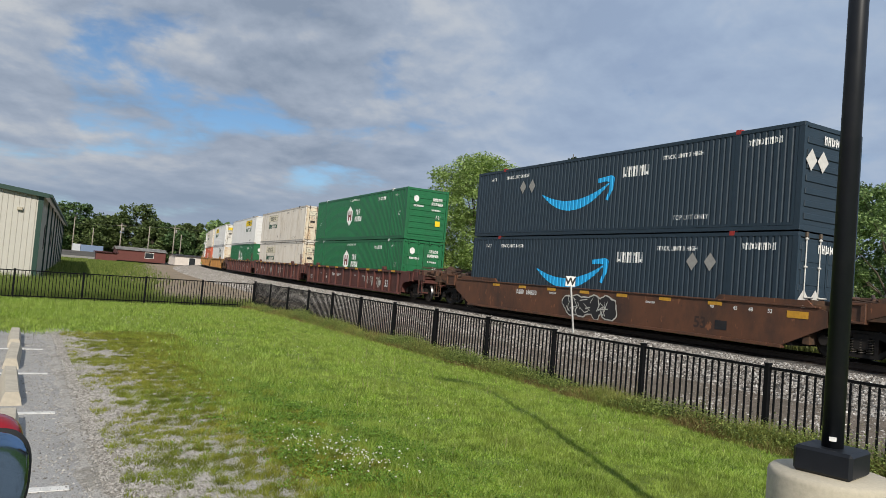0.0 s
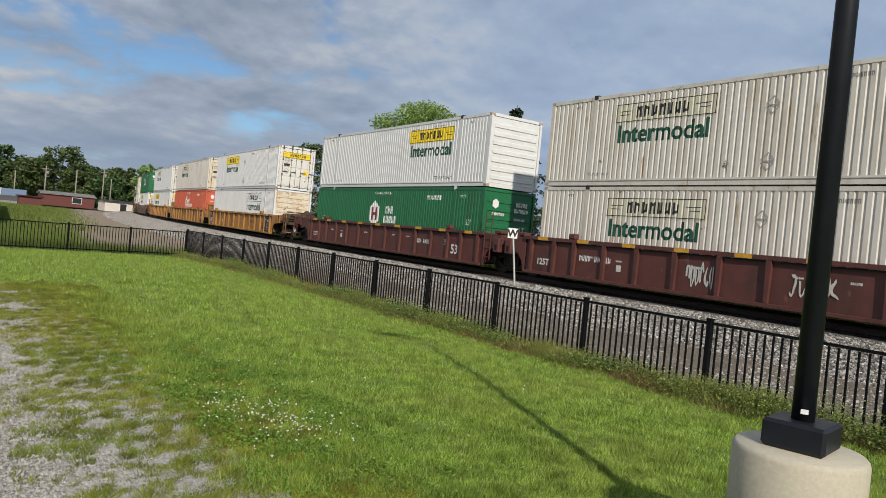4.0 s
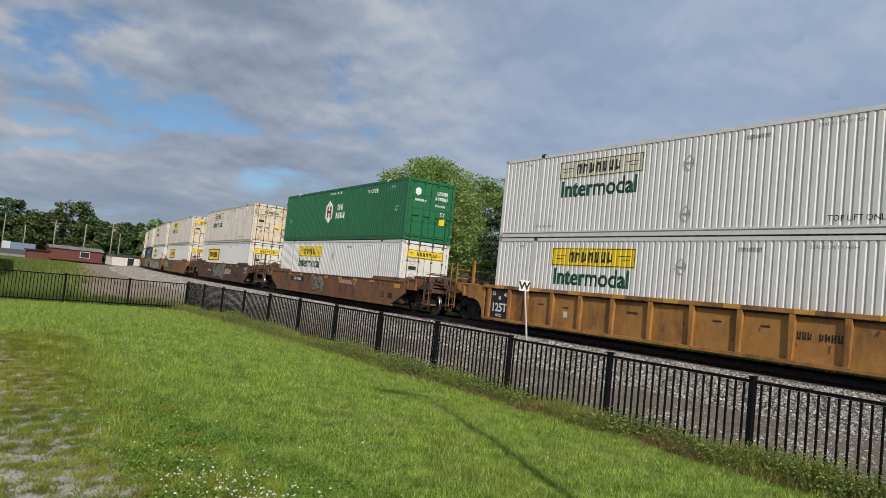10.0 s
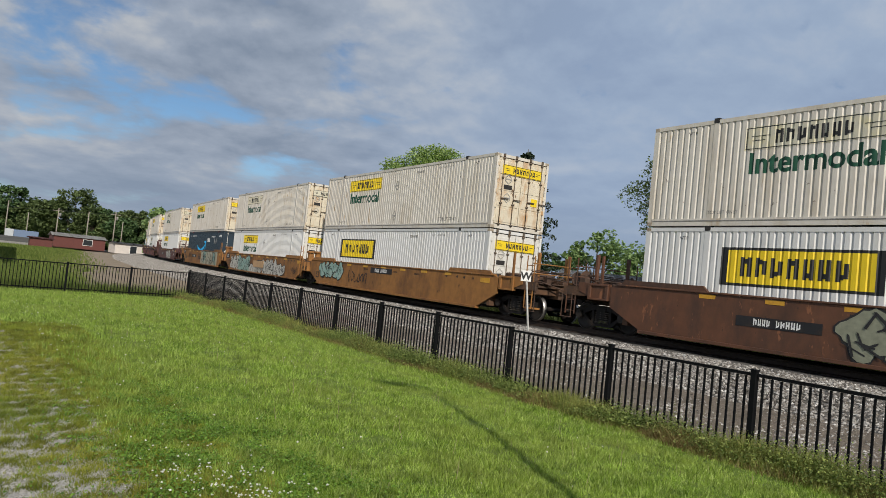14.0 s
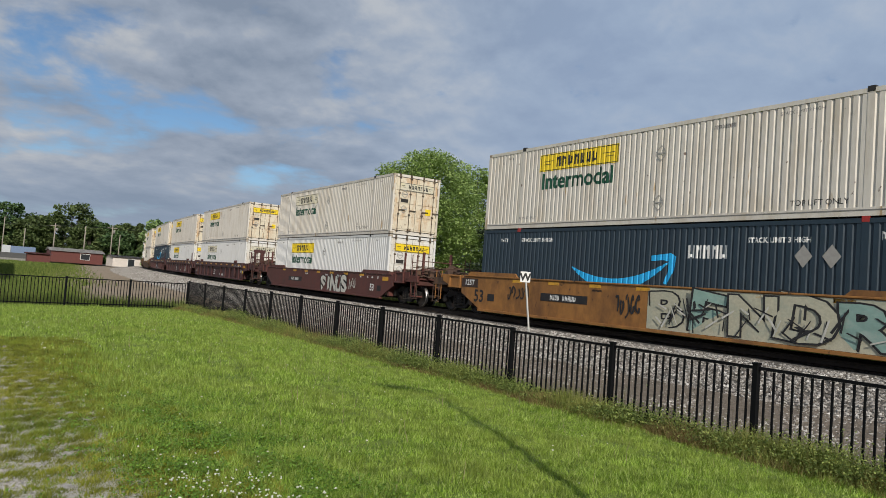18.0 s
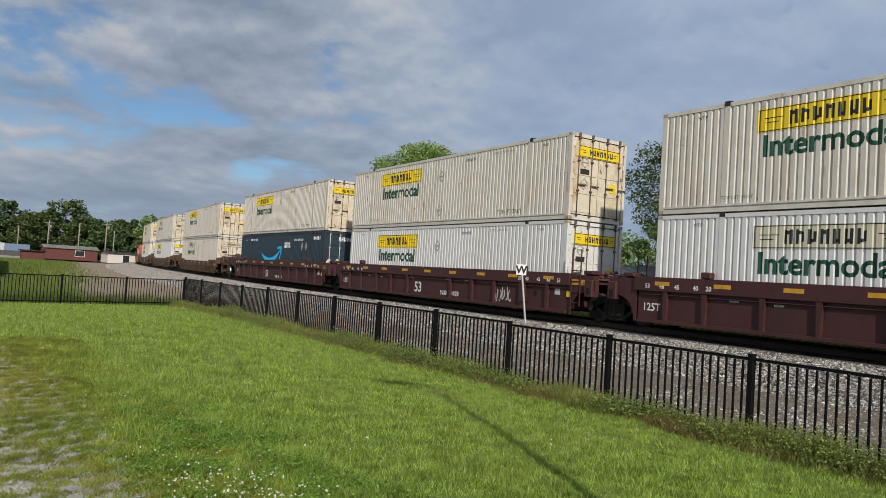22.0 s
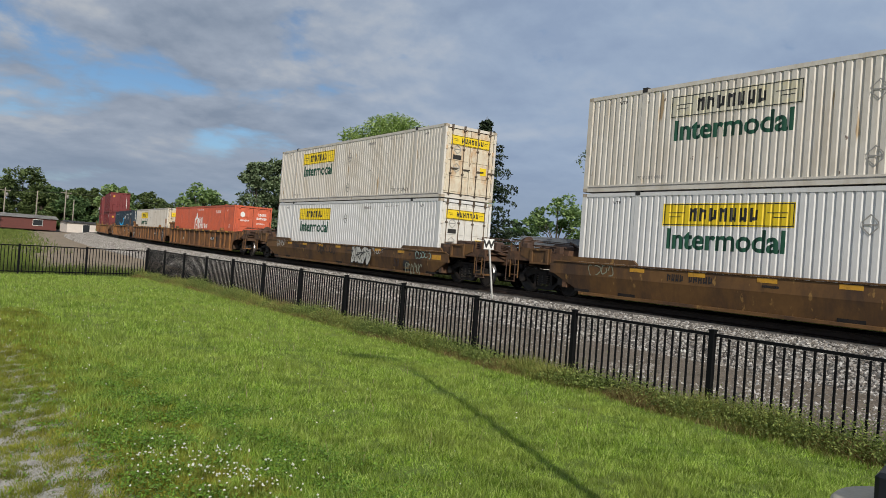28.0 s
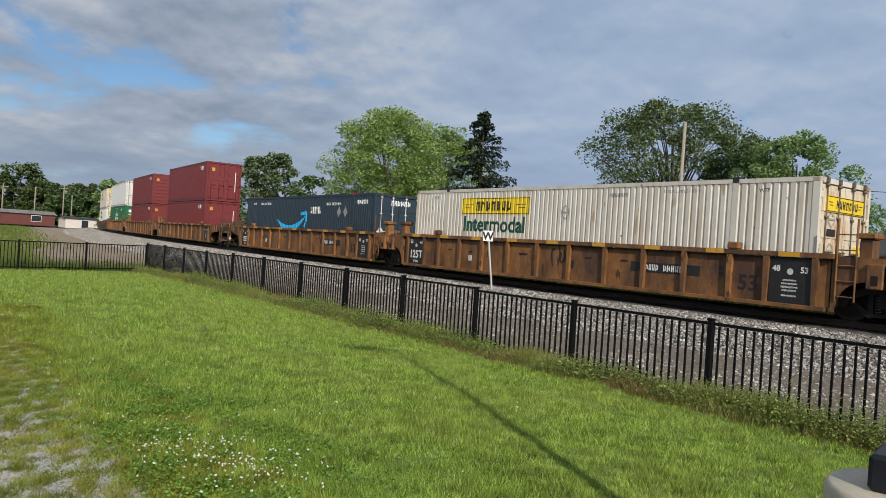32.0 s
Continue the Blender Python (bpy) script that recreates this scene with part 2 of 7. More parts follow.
M_DOORFRESH = mat("stained_white_door_paint", (0.67, 0.655, 0.61), 0.5, var=0.06, scale=4, dirt=(0.44, 0.32, 0.19), dirt_amount=0.6, dirt_from=0.53, dirt_scale=2.2, dirt_stretch=(1.5, 1.5, 0.35), own=True, specks=((3.4, 0.6, 0.69, (0.16, 0.08, 0.04)),))
M_GREEN = mat("green_container_paint", (0.013, 0.138, 0.050), 0.45, var=0.1, scale=3, dirt=(0.02, 0.085, 0.04), dirt_amount=0.6, dirt_stretch=(1, 1, 0.3), own=True)
M_NAVY = mat("navy_container_paint", (0.022, 0.040, 0.059), 0.5, spec=0.4, var=0.1, scale=3, dirt=(0.030, 0.042, 0.056), dirt_amount=0.5, dirt_stretch=(1, 1, 0.3), own=True)
M_ORANGE = mat("orange_red_container_paint", (0.57, 0.118, 0.055), 0.5, var=0.08, scale=3, dirt=(0.34, 0.085, 0.05), dirt_amount=0.7, dirt_stretch=(1, 1, 0.25), own=True, specks=((5.0, 0.7, 0.74, (0.14, 0.045, 0.03)),))
M_RED = mat("dark_red_container_paint", (0.17, 0.022, 0.024), 0.5, var=0.08, scale=3, dirt=(0.10, 0.025, 0.02), dirt_amount=0.6, dirt_stretch=(1, 1, 0.3))
M_BANNER = mat("yellow_banner", (0.80, 0.58, 0.015), 0.5, var=0.06, scale=4)
M_FADED = mat("faded_pale_banner", (0.60, 0.565, 0.45), 0.6, var=0.1, scale=5, dirt=(0.60, 0.50, 0.17), dirt_amount=0.5, dirt_scale=2.5, own=True)
M_BLACK = mat("black_lettering", (0.015, 0.015, 0.016), 0.6, var=0.2)
M_LETGREEN = mat("dark_green_lettering", (0.006, 0.066, 0.036), 0.6, var=0.15)
M_LETWHITE = mat("white_lettering", (0.75, 0.75, 0.73), 0.6, var=0.08)
M_CYAN = mat("sky_blue_lettering", (0.015, 0.40, 0.80), 0.5, var=0.05)
M_LUG = mat("dark_steel_casting", (0.035, 0.032, 0.03), 0.6, 0.3, var=0.3)
M_ROD = mat("grey_steel_rod", (0.30, 0.29, 0.27), 0.5, 0.5, var=0.2, dirt=RUST, dirt_amount=0.6, dirt_scale=3)
M_DARKROD = mat("dark_lock_rod", (0.13, 0.105, 0.08), 0.6, 0.2, var=0.3, dirt=(0.25, 0.11, 0.04), dirt_amount=0.7, dirt_scale=3)
M_SPRING = mat("dusty_spring_steel", (0.11, 0.095, 0.08), 0.7, 0.2, var=0.25)
M_RIM = mat("polished_wheel_rim", (0.45, 0.43, 0.41), 0.35, 0.9, var=0.1)
M_YELLOWCAR = mat("weathered_yellow_car_paint", (0.38, 0.185, 0.044), 0.65, var=0.2, scale=3.5, dirt=(0.10, 0.045, 0.02), dirt_amount=0.95, dirt_from=0.47, dirt_scale=0.9, dirt_stretch=(1, 1, 0.45), bump=0.002, own=True, specks=((5.0, 0.6, 0.66, (0.075, 0.033, 0.016)),))
M_AGEDCAR = mat("grimy_yellow_brown_car_paint", (0.26, 0.115, 0.034), 0.7, var=0.25, scale=3.5, dirt=(0.07, 0.035, 0.02), dirt_amount=0.95, dirt_from=0.42, dirt_scale=0.9, dirt_stretch=(1, 1, 0.45), bump=0.002, own=True, specks=((4.0, 0.5, 0.62, (0.05, 0.026, 0.016)),))
M_GOLDCAR = mat("weathered_gold_brown_car_paint", (0.155, 0.078, 0.024), 0.65, var=0.2, scale=3, dirt=(0.055, 0.030, 0.018), dirt_amount=0.95, dirt_from=0.43, dirt_scale=0.8, dirt_stretch=(1, 1, 0.4), bump=0.002, own=True, specks=((4.0, 0.5, 0.64, (0.30, 0.17, 0.05)),))
M_RUSTCAR = mat("rust_brown_car_paint", (0.215, 0.098, 0.040), 0.65, var=0.2, scale=3, dirt=(0.085, 0.042, 0.024), dirt_from=0.45, dirt_amount=0.9, dirt_scale=0.9, dirt_stretch=(1, 1, 0.4), bump=0.002, own=True, specks=((4.0, 0.5, 0.65, (0.045, 0.024, 0.016)),))
M_ENDGRIME = mat("grimy_brown_platform_steel", (0.115, 0.058, 0.030), 0.75, var=0.3, scale=4, dirt=(0.035, 0.024, 0.018), dirt_amount=0.95, dirt_from=0.42, dirt_scale=1.6, own=True)
M_BROWNCAR = mat("weathered_brown_car_paint", (0.125, 0.052, 0.026), 0.6, var=0.18, scale=2.5, dirt=(0.05, 0.028, 0.02), dirt_from=0.45, dirt_amount=0.9, dirt_scale=0.8, dirt_stretch=(1, 1, 0.5), bump=0.002, own=True, specks=((4.5, 0.4, 0.63, (0.25, 0.10, 0.045)), (7.0, 0.8, 0.68, (0.03, 0.02, 0.016))))
M_MAROONCAR = mat("weathered_maroon_car_paint", (0.062, 0.018, 0.018), 0.6, var=0.18, scale=2.5, dirt=(0.042, 0.018, 0.016), dirt_amount=0.9, dirt_scale=0.8, dirt_stretch=(1, 1, 0.5), bump=0.002, own=True, specks=((5.0, 0.5, 0.68, (0.14, 0.05, 0.035)),))
M_OXIDECAR = mat("weathered_oxide_red_car_paint", (0.105, 0.034, 0.027), 0.6, var=0.18, scale=2.5, dirt=(0.05, 0.024, 0.018), dirt_amount=0.9, dirt_scale=0.8, dirt_stretch=(1, 1, 0.5), bump=0.002, own=True, specks=((4.0, 0.5, 0.66, (0.17, 0.065, 0.045)), (6.0, 0.8, 0.70, (0.03, 0.016, 0.014))))
M_TANCAR = mat("weathered_tan_car_paint", (0.31, 0.140, 0.036), 0.65, var=0.2, scale=3.5, dirt=(0.13, 0.058, 0.022), dirt_from=0.46, dirt_amount=0.85, dirt_scale=0.9, dirt_stretch=(1, 1, 0.5), bump=0.002, own=True, specks=((4.0, 0.5, 0.66, (0.06, 0.03, 0.016)),))
M_PIPE = mat("rusty_pipe_steel", (0.075, 0.045, 0.032), 0.7, 0.1, var=0.3, scale=7, dirt=(0.16, 0.075, 0.035), dirt_amount=0.8, dirt_scale=3, own=True)
M_REFLECT = mat("orange_reflector", (0.62, 0.32, 0.03), 0.4, var=0.12, dirt=(0.30, 0.15, 0.04), dirt_amount=0.7, dirt_scale=5, own=True)
M_PLATE = mat("black_stencil_panel", (0.014, 0.014, 0.016), 0.55, var=0.2, dirt=(0.05, 0.03, 0.02), dirt_amount=0.6, dirt_scale=2)
M_STEEL = mat("dark_greasy_steel", (0.016, 0.014, 0.013), 0.7, 0.1, var=0.35, scale=9, dirt=(0.045, 0.028, 0.018), dirt_amount=0.5, dirt_scale=4, bump=0.003, spec=0.3)
M_WHEEL = mat("worn_wheel_steel", (0.028, 0.023, 0.02), 0.6, 0.2, var=0.3, scale=9)
M_RAIL = mat("rail_steel", (0.05, 0.034, 0.026), 0.55, 0.3, var=0.25, scale=5)
M_TIE = mat("tarred_timber_tie", (0.032, 0.026, 0.021), 0.85, var=0.35, scale=8, stretch=(1, 6, 6), bump=0.004)
M_FENCE = mat("black_fence_paint", (0.005, 0.0055, 0.0068), 0.65, var=0.2, scale=10, spec=0.12)
M_POLE = mat("black_pole_paint", (0.010, 0.012, 0.016), 0.45, spec=0.28, var=0.2, scale=4, dirt=(0.03, 0.03, 0.03), dirt_amount=0.4, dirt_scale=3)
M_CONC = mat("cast_concrete", (0.48, 0.435, 0.34), 0.9, var=0.10, scale=45, dirt=(0.33, 0.29, 0.22), dirt_amount=0.55, dirt_scale=2.2, dirt_stretch=(1, 1, 0.35), dirt_from=0.50, bump=0.0015)


# ---- mesh helpers ----
MESHES = {}


def mesh_of(bm, name, smooth=False):
    me = bpy.data.meshes.new(name)
    bm.to_mesh(me)
    bm.free()
    if smooth:
        me.shade_smooth()
    return me


def cached(key, make, material, smooth=False):
    k = (key, material.name)
    if k not in MESHES:
        me = mesh_of(make(), str(key[0] if isinstance(key, tuple) else key), smooth)
        me.materials.append(material)
        MESHES[k] = me
    return MESHES[k]


def piece(name, me, parent=None, m=None, label=""):
    """Links a mesh as one object under a thing or part."""
    ob = new(name, me)
    if m is not None:
        ob.matrix_basis = m
    if parent is not None:
        ob.parent = parent
    if label:
        ob["label"] = label
    return ob


def part(name, bm, material, parent=None, label="", smooth=False, m=None):
    me = mesh_of(bm, name, smooth)
    me.materials.append(material)
    return piece(name, me, parent, m, label)


def box(bm, x0, x1, y0, y1, z0, z1, bevel=0.0):
    vs = [bm.verts.new((x, y, z)) for z in (z0, z1) for y in (y0, y1) for x in (x0, x1)]
    fs = [bm.faces.new([vs[i] for i in f]) for f in ((0, 2, 3, 1), (4, 5, 7, 6), (0, 1, 5, 4), (2, 6, 7, 3), (0, 4, 6, 2), (1, 3, 7, 5))]
    if bevel:
        es = list({e for f in fs for e in f.edges})
        bmesh.ops.bevel(bm, geom=es, offset=bevel, segments=1, affect="EDGES")
    return bm


def boxes(*bs, bevel=0.0):
    bm = bmesh.new()
    for b in bs:
        box(bm, *b, bevel=bevel)
    return bm


def tube(bm, a, b, r0, r1=None, seg=10, cap=True):
    """A round bar from a to b."""
    r1 = r0 if r1 is None else r1
    a, b = Vector(a), Vector(b)
    q = (b - a).to_track_quat("Z", "Y").to_matrix()
    rings = []
    for c, r in ((a, r0), (b, r1)):
        rings.append([bm.verts.new(c + q @ Vector((r * math.cos(2 * math.pi * i / seg), r * math.sin(2 * math.pi * i / seg), 0))) for i in range(seg)])
    for i in range(seg):
        j = (i + 1) % seg
        bm.faces.new((rings[0][i], rings[0][j], rings[1][j], rings[1][i]))
    if cap:
        bm.faces.new(rings[0][::-1])
        bm.faces.new(rings[1])
    return bm


def prism(bm, pts, x0, x1):
    """A polygon in the y-z plane, thickened along x."""
    a = [bm.verts.new((x0, y, z)) for y, z in pts]
    b = [bm.verts.new((x1, y, z)) for y, z in pts]
    n = len(pts)
    f1 = bm.faces.new(a)
    f2 = bm.faces.new(b[::-1])
    for i in range(n):
        j = (i + 1) % n
        bm.faces.new((a[i], b[i], b[j], a[j]))
    bmesh.ops.recalc_face_normals(bm, faces=bm.faces)
    return bm


def lathe(bm, profile, seg=24, centre=(0, 0)):
    rings = []
    for r, z in profile:
        rings.append([bm.verts.new((centre[0] + r * math.cos(2 * math.pi * i / seg), centre[1] + r * math.sin(2 * math.pi * i / seg), z)) for i in range(seg)])
    for a, b in zip(rings, rings[1:]):
        for i in range(seg):
            j = (i + 1) % seg
            bm.faces.new((a[i], a[j], b[j], b[i]))
    bm.faces.new(rings[0][::-1])
    bm.faces.new(rings[-1])
    return bm


def text_mesh(text, size, material, bold=0.0, width=0.0):
    """Flat letters in the x-y plane, centred."""
    k = ("text", text, size, material.name, bold, width)
    if k not in MESHES:
        cu = bpy.data.curves.new("lettering", "FONT")
        cu.body, cu.size, cu.align_x, cu.align_y, cu.offset = text, size, "CENTER", "CENTER", bold
        cu.resolution_u = 3
        ob = new("lettering", cu)
        dg = bpy.context.evaluated_depsgraph_get()
        me = bpy.data.meshes.new_from_object(ob.evaluated_get(dg))
        bpy.data.objects.remove(ob)
        me.materials.clear()
        me.materials.append(material)
        if width:
            xs = [v.co.x for v in me.vertices]
            f = width / (max(xs) - min(xs))
            me.transform(Matrix.Diagonal((f, f, 1, 1)))
        MESHES[k] = me
    return MESHES[k]


NEAR = Euler((radians(90), 0, radians(-90))).to_matrix().to_4x4()    # flat letters onto a wall that faces -x
REAR = Euler((radians(90), 0, 0)).to_matrix().to_4x4()               # onto a wall that faces -y


def on_side(x, y, z):
    return Matrix.Translation((x, y, z)) @ NEAR


def on_end(x, y, z):
    return Matrix.Translation((x, y, z)) @ REAR


def flat_bars(rects):
    """Plain painted bars in the x-y plane: centre x, centre y, width, height."""
    bm = bmesh.new()
    for x, y, w, h in rects:
        bm.faces.new([bm.verts.new((x + sx * w / 2, y + sy * h / 2, 0)) for sx, sy in ((-1, -1), (1, -1), (1, 1), (-1, 1))])
    return bm


def word_bars(n, size, seed, gap=0.28, skip=()):
    """A row of n letter-like upright bars, for writing that stays unread."""
    rnd = random.Random(seed)
    rects, x = [], 0.0
    for i in range(n):
        w = size * rnd.choice((0.5, 0.58, 0.62))
        if i not in skip:
            rects.append((x + w * 0.16, 0, w * 0.34, size))
            rects.append((x + w * 0.78, 0, w * 0.34, size * rnd.choice((1, 1, 0.7))))
            rects.append((x + w * 0.47, rnd.choice((-0.36, 0, 0.36)) * size * 0.8, w * 0.278, size * 0.24))
        x += w + size * gap * 0.6
    return flat_bars([(r[0] - x / 2, r[1], r[2], r[3]) for r in rects])


# ---- the track's line ----
TRACK_X, TRACK_Y, HEAD, BEND, CURVE = 18.245, -20.0, 0.01686, 3.48, 0.001322
RAIL_Z = 0.75
UNIT_A, UNIT_B = 19.51, 23.70       # spacing of wells within a set, and across couplers


def along(s):
    """Centre line of the track s metres north of the whistle post's stretch: x, y, heading east of north."""
    if s <= BEND:
        return TRACK_X + s * math.sin(HEAD), TRACK_Y + s * math.cos(HEAD), HEAD
    x, y, d = TRACK_X + BEND * math.sin(HEAD), TRACK_Y + BEND * math.cos(HEAD), s - BEND
    h = HEAD + CURVE * d
    return x + (math.cos(HEAD) - math.cos(h)) / CURVE, y + (math.sin(h) - math.sin(HEAD)) / CURVE, h


def train_at(t):
    """Where the first loaded well stands along the track."""
    return 6.019 - 12.826 * t - 0.02912 * t * t + 0.000045 * t ** 3


MOVERS = []      # (thing, offset along the train, height of its base over the rail)


# ---- containers ----
WIDE, HIGH = 2.59, 2.896
M_GREYINK = mat("worn_grey_lettering", (0.22, 0.21, 0.20), 0.6, var=0.2)
M_DARKCAST = mat("stained_corner_casting", (0.42, 0.36, 0.28), 0.6, var=0.2, scale=9, dirt=(0.12, 0.06, 0.03), dirt_amount=0.9, dirt_scale=5, own=True)
M_REDLUG = mat("worn_red_casting", (0.36, 0.03, 0.025), 0.6, var=0.25, scale=12)
M_HOLDER = mat("grey_placard_strip", (0.33, 0.32, 0.30), 0.6, var=0.15, scale=8)
M_PLACARD = mat("pale_placard_holder", (0.58, 0.57, 0.54), 0.6, var=0.1)


def wave(y0, y1, z0, z1, x, pitch=0.205, depth=0.024, lift=0.0):
    """A corrugated sheet that faces -x."""
    bm = bmesh.new()
    n = max(1, round((y1 - y0) / pitch))
    p = (y1 - y0) / n
    pts = []
    for i in range(n):
        a = y0 + i * p
        pts += [(a, 0), (a + 0.56 * p, 0), (a + 0.66 * p, 1), (a + 0.88 * p, 1)]
    pts.append((y1, 0))
    lo = [bm.verts.new((x + d * depth - lift, y, z0)) for y, d in pts]
    hi = [bm.verts.new((x + d * depth - lift, y, z1)) for y, d in pts]
    for i in range(len(pts) - 1):
        bm.faces.new((lo[i + 1], lo[i], hi[i], hi[i + 1]))
    return bm


RIB = 11.82 / 58      # pitch of the ribs in the middle bay


def on_rib(y):
    return -5.91 + round((y + 5.91) / RIB) * RIB


def side_sheet(length, flip=False):
    bm = bmesh.new()
    for a, b in bays_of(length):
        w = wave(a, b, 0.20, HIGH - 0.11, -WIDE / 2 + 0.012)
        tmp = mesh_of(w, "bay")
        bm.from_mesh(tmp)
        bpy.data.meshes.remove(tmp)
    if flip:
        bmesh.ops.rotate(bm, verts=bm.verts, cent=(0, 0, 0), matrix=Matrix.Rotation(math.pi, 3, "Z"))
    return bm


def container_frame(length):
    h, w = length / 2, WIDE / 2
    b = []
    for sx in (-1, 1):
        x0, x1 = sorted((sx * w, sx * (w - 0.10)))
        b += [(x0, x1, -h + 0.15, h - 0.15, 0.0, 0.20), (x0, x1, -h + 0.15, h - 0.15, HIGH - 0.11, HIGH - 0.002)]
        for sy in (-1, 1):
            y0, y1 = sorted((sy * h, sy * (h - 0.16)))
            b.append((x0, x1, y0, y1, 0.0, HIGH))
            if length > 14:
                b.append((x0 + (0.004 if sx < 0 else 0), x1 - (0.004 if sx > 0 else 0), sy * 5.99 - 0.08, sy * 5.99 + 0.08, 0.20, HIGH - 0.11))
    for sy in (-1, 1):
        y0, y1 = sorted((sy * (h - 0.02), sy * (h - 0.14)))
        b += [(-w + 0.1, w - 0.1, y0, y1, 0.0, 0.16), (-w + 0.1, w - 0.1, y0, y1, HIGH - 0.12, HIGH - 0.004)]
    return boxes(*b)


def roof_sheet(length):
    h = length / 2
    b = [(-WIDE / 2 + 0.10, WIDE / 2 - 0.10, -h + 0.14, h - 0.14, HIGH - 0.05, HIGH - 0.02)]
    n = int(length / 0.55)
    for i in range(n):
        y = -h + 0.3 + i * (length - 0.6) / n
        b.append((-WIDE / 2 + 0.2, WIDE / 2 - 0.2, y, y + 0.22, HIGH - 0.02, HIGH - 0.008))
    return boxes(*b)


def door_leaf(left):
    """One door leaf of the end that faces -y, with its pressed horizontal panels."""
    x0, x1 = (-WIDE / 2 + 0.128, -0.014) if left else (0.014, WIDE / 2 - 0.128)
    bm = boxes((x0, x1, 0.03, 0.07, 0.195, HIGH - 0.155))
    for i in range(4):
        z = 0.26 + i * 0.62
        box(bm, x0 + 0.07, x1 - 0.07, 0.012, 0.03, z, z + 0.5, bevel=0.008)
    return bm


def ribbed_end():
    bm = boxes((-WIDE / 2 + 0.11, WIDE / 2 - 0.11, 0.05, 0.09, 0.17, HIGH - 0.13))
    return bm


def end_ribs(panel, paint):
    """The pressed horizontal ribs of an end wall."""
    for i in range(7):
        piece("end_rib", cached("end_rib", lambda: boxes((-WIDE / 2 + 0.2, WIDE / 2 - 0.2, 0.018, 0.049, 0, 0.17), bevel=0.012), paint), panel, pose(0, 0, 0.3 + i * 0.34))


def lock_rod():
    bm = tube(bmesh.new(), (0, 0, 0.1), (0, 0, HIGH - 0.08), 0.018, seg=8)
    for z in (0.14, 0.95, 1.95, HIGH - 0.2):
        box(bm, -0.05, 0.05, -0.03, 0.03, z, z + 0.06)
    box(bm, -0.02, 0.34, -0.045, -0.015, 1.16, 1.2)
    return bm


def hex_badge(r):
    return [(r * 0.86 * math.sin(i * math.pi / 3), r * math.cos(i * math.pi / 3)) for i in range(6)]


def polygon(pts):
    bm = bmesh.new()
    bm.faces.new([bm.verts.new((x, y, 0)) for x, y in pts])
    bmesh.ops.triangulate(bm, faces=bm.faces)
    return bm


def placard_ring(w, h):
    """A six-sided open holder of thin strip, with a crossbar."""
    bm = bmesh.new()
    loops = []
    for k in (1.0, 0.84):
        loops.append([bm.verts.new((a * w * k, b * h * k, 0)) for a, b in ((-1, 0.3), (0, 1), (1, 0.3), (1, -0.3), (0, -1), (-1, -0.3))])
    for i in range(6):
        j = (i + 1) % 6
        bm.faces.new((loops[0][i], loops[0][j], loops[1][j], loops[1][i]))
    bm.faces.new([bm.verts.new((a * w * 0.84, b * 0.018, 0.001)) for a, b in ((-1, -1), (1, -1), (1, 1), (-1, 1))])
    return bm


def smile_shape():
    """A broad upward curve that thickens in the middle."""
    bm = bmesh.new()
    lo, hi = [], []
    for i in range(25):
        u = -1 + 2 * i / 24
        th = 0.34 * (1 - abs(u) ** 2.2) + 0.035
        c = 0.62 * u * u - 0.62 + 0.10 * u
        lo.append(bm.verts.new((1.95 * u, c - th * 0.5, 0)))
        hi.append(bm.verts.new((1.95 * u, c + th * 0.5, 0)))
    for i in range(24):
        bm.faces.new((lo[i], lo[i + 1], hi[i + 1], hi[i]))
    return bm


def smile_tip():
    pts = [(1.30, 0.40), (2.02, 0.48), (2.20, 0.38), (2.16, 0.05), (1.92, -0.42), (1.80, -0.38), (1.94, 0.02), (1.95, 0.24), (1.75, 0.28), (1.32, 0.24)]
    return polygon(pts)


def lettering(parent, me, m, label=""):
    return piece("lettering", me, parent, m, label)


def bays_of(length):
    half = length / 2
    return [(-half + 0.16, -6.07), (-5.91, 5.91), (6.07, half - 0.16)] if length > 14 else [(-half + 0.16, half - 0.16)]


def painted(parent, name, me, y, z, length, label="", lift=0.0025, size=1.0):
    """Flat letters or marks laid onto the ribs of a side wall, as paint follows the sheet."""
    key = ("painted", me.name, round(y, 3), round(z, 3), length, lift, size)
    if key not in MESHES:
        bm = bmesh.new()
        bm.from_mesh(me)
        bm.transform(on_side(0, y, z) @ Matrix.Scale(size, 4))
        ys = [v.co.y for v in bm.verts]
        folds, bay = [], []
        for a, b in bays_of(length):
            n = max(1, round((b - a) / 0.205))
            p = (b - a) / n
            bay.append((a, b, p))
            folds += [a + i * p + f * p for i in range(n) for f in (0, 0.56, 0.66, 0.88)]
        for f in folds:
            if min(ys) < f < max(ys):
                bmesh.ops.bisect_plane(bm, geom=bm.verts[:] + bm.edges[:] + bm.faces[:], plane_co=(0, f, 0), plane_no=(0, 1, 0))
        for v in bm.verts:
            x = -WIDE / 2
            for a, b, p in bay:
                if a <= v.co.y <= b:
                    u = ((v.co.y - a + 1e-6) / p) % 1.0
                    x += 0.012 + 0.024 * (0 if u < 0.56 else (u - 0.56) / 0.10 if u < 0.66 else 1 if u < 0.88 else (1 - u) / 0.12)
            v.co.x = x - lift
        out = mesh_of(bm, name)
        out.materials.append(me.materials[0])
        MESHES[key] = out
    return piece(name, MESHES[key], parent, None, label)


COLOURS = {
    "white": (M_WHITE, "cream white"), "fresh": (M_WHITE2, "white"), "green": (M_GREEN, "dark green"), "navy": (M_NAVY, "navy blue"),
    "orange": (M_ORANGE, "orange red"), "red": (M_RED, "dark red"),
}


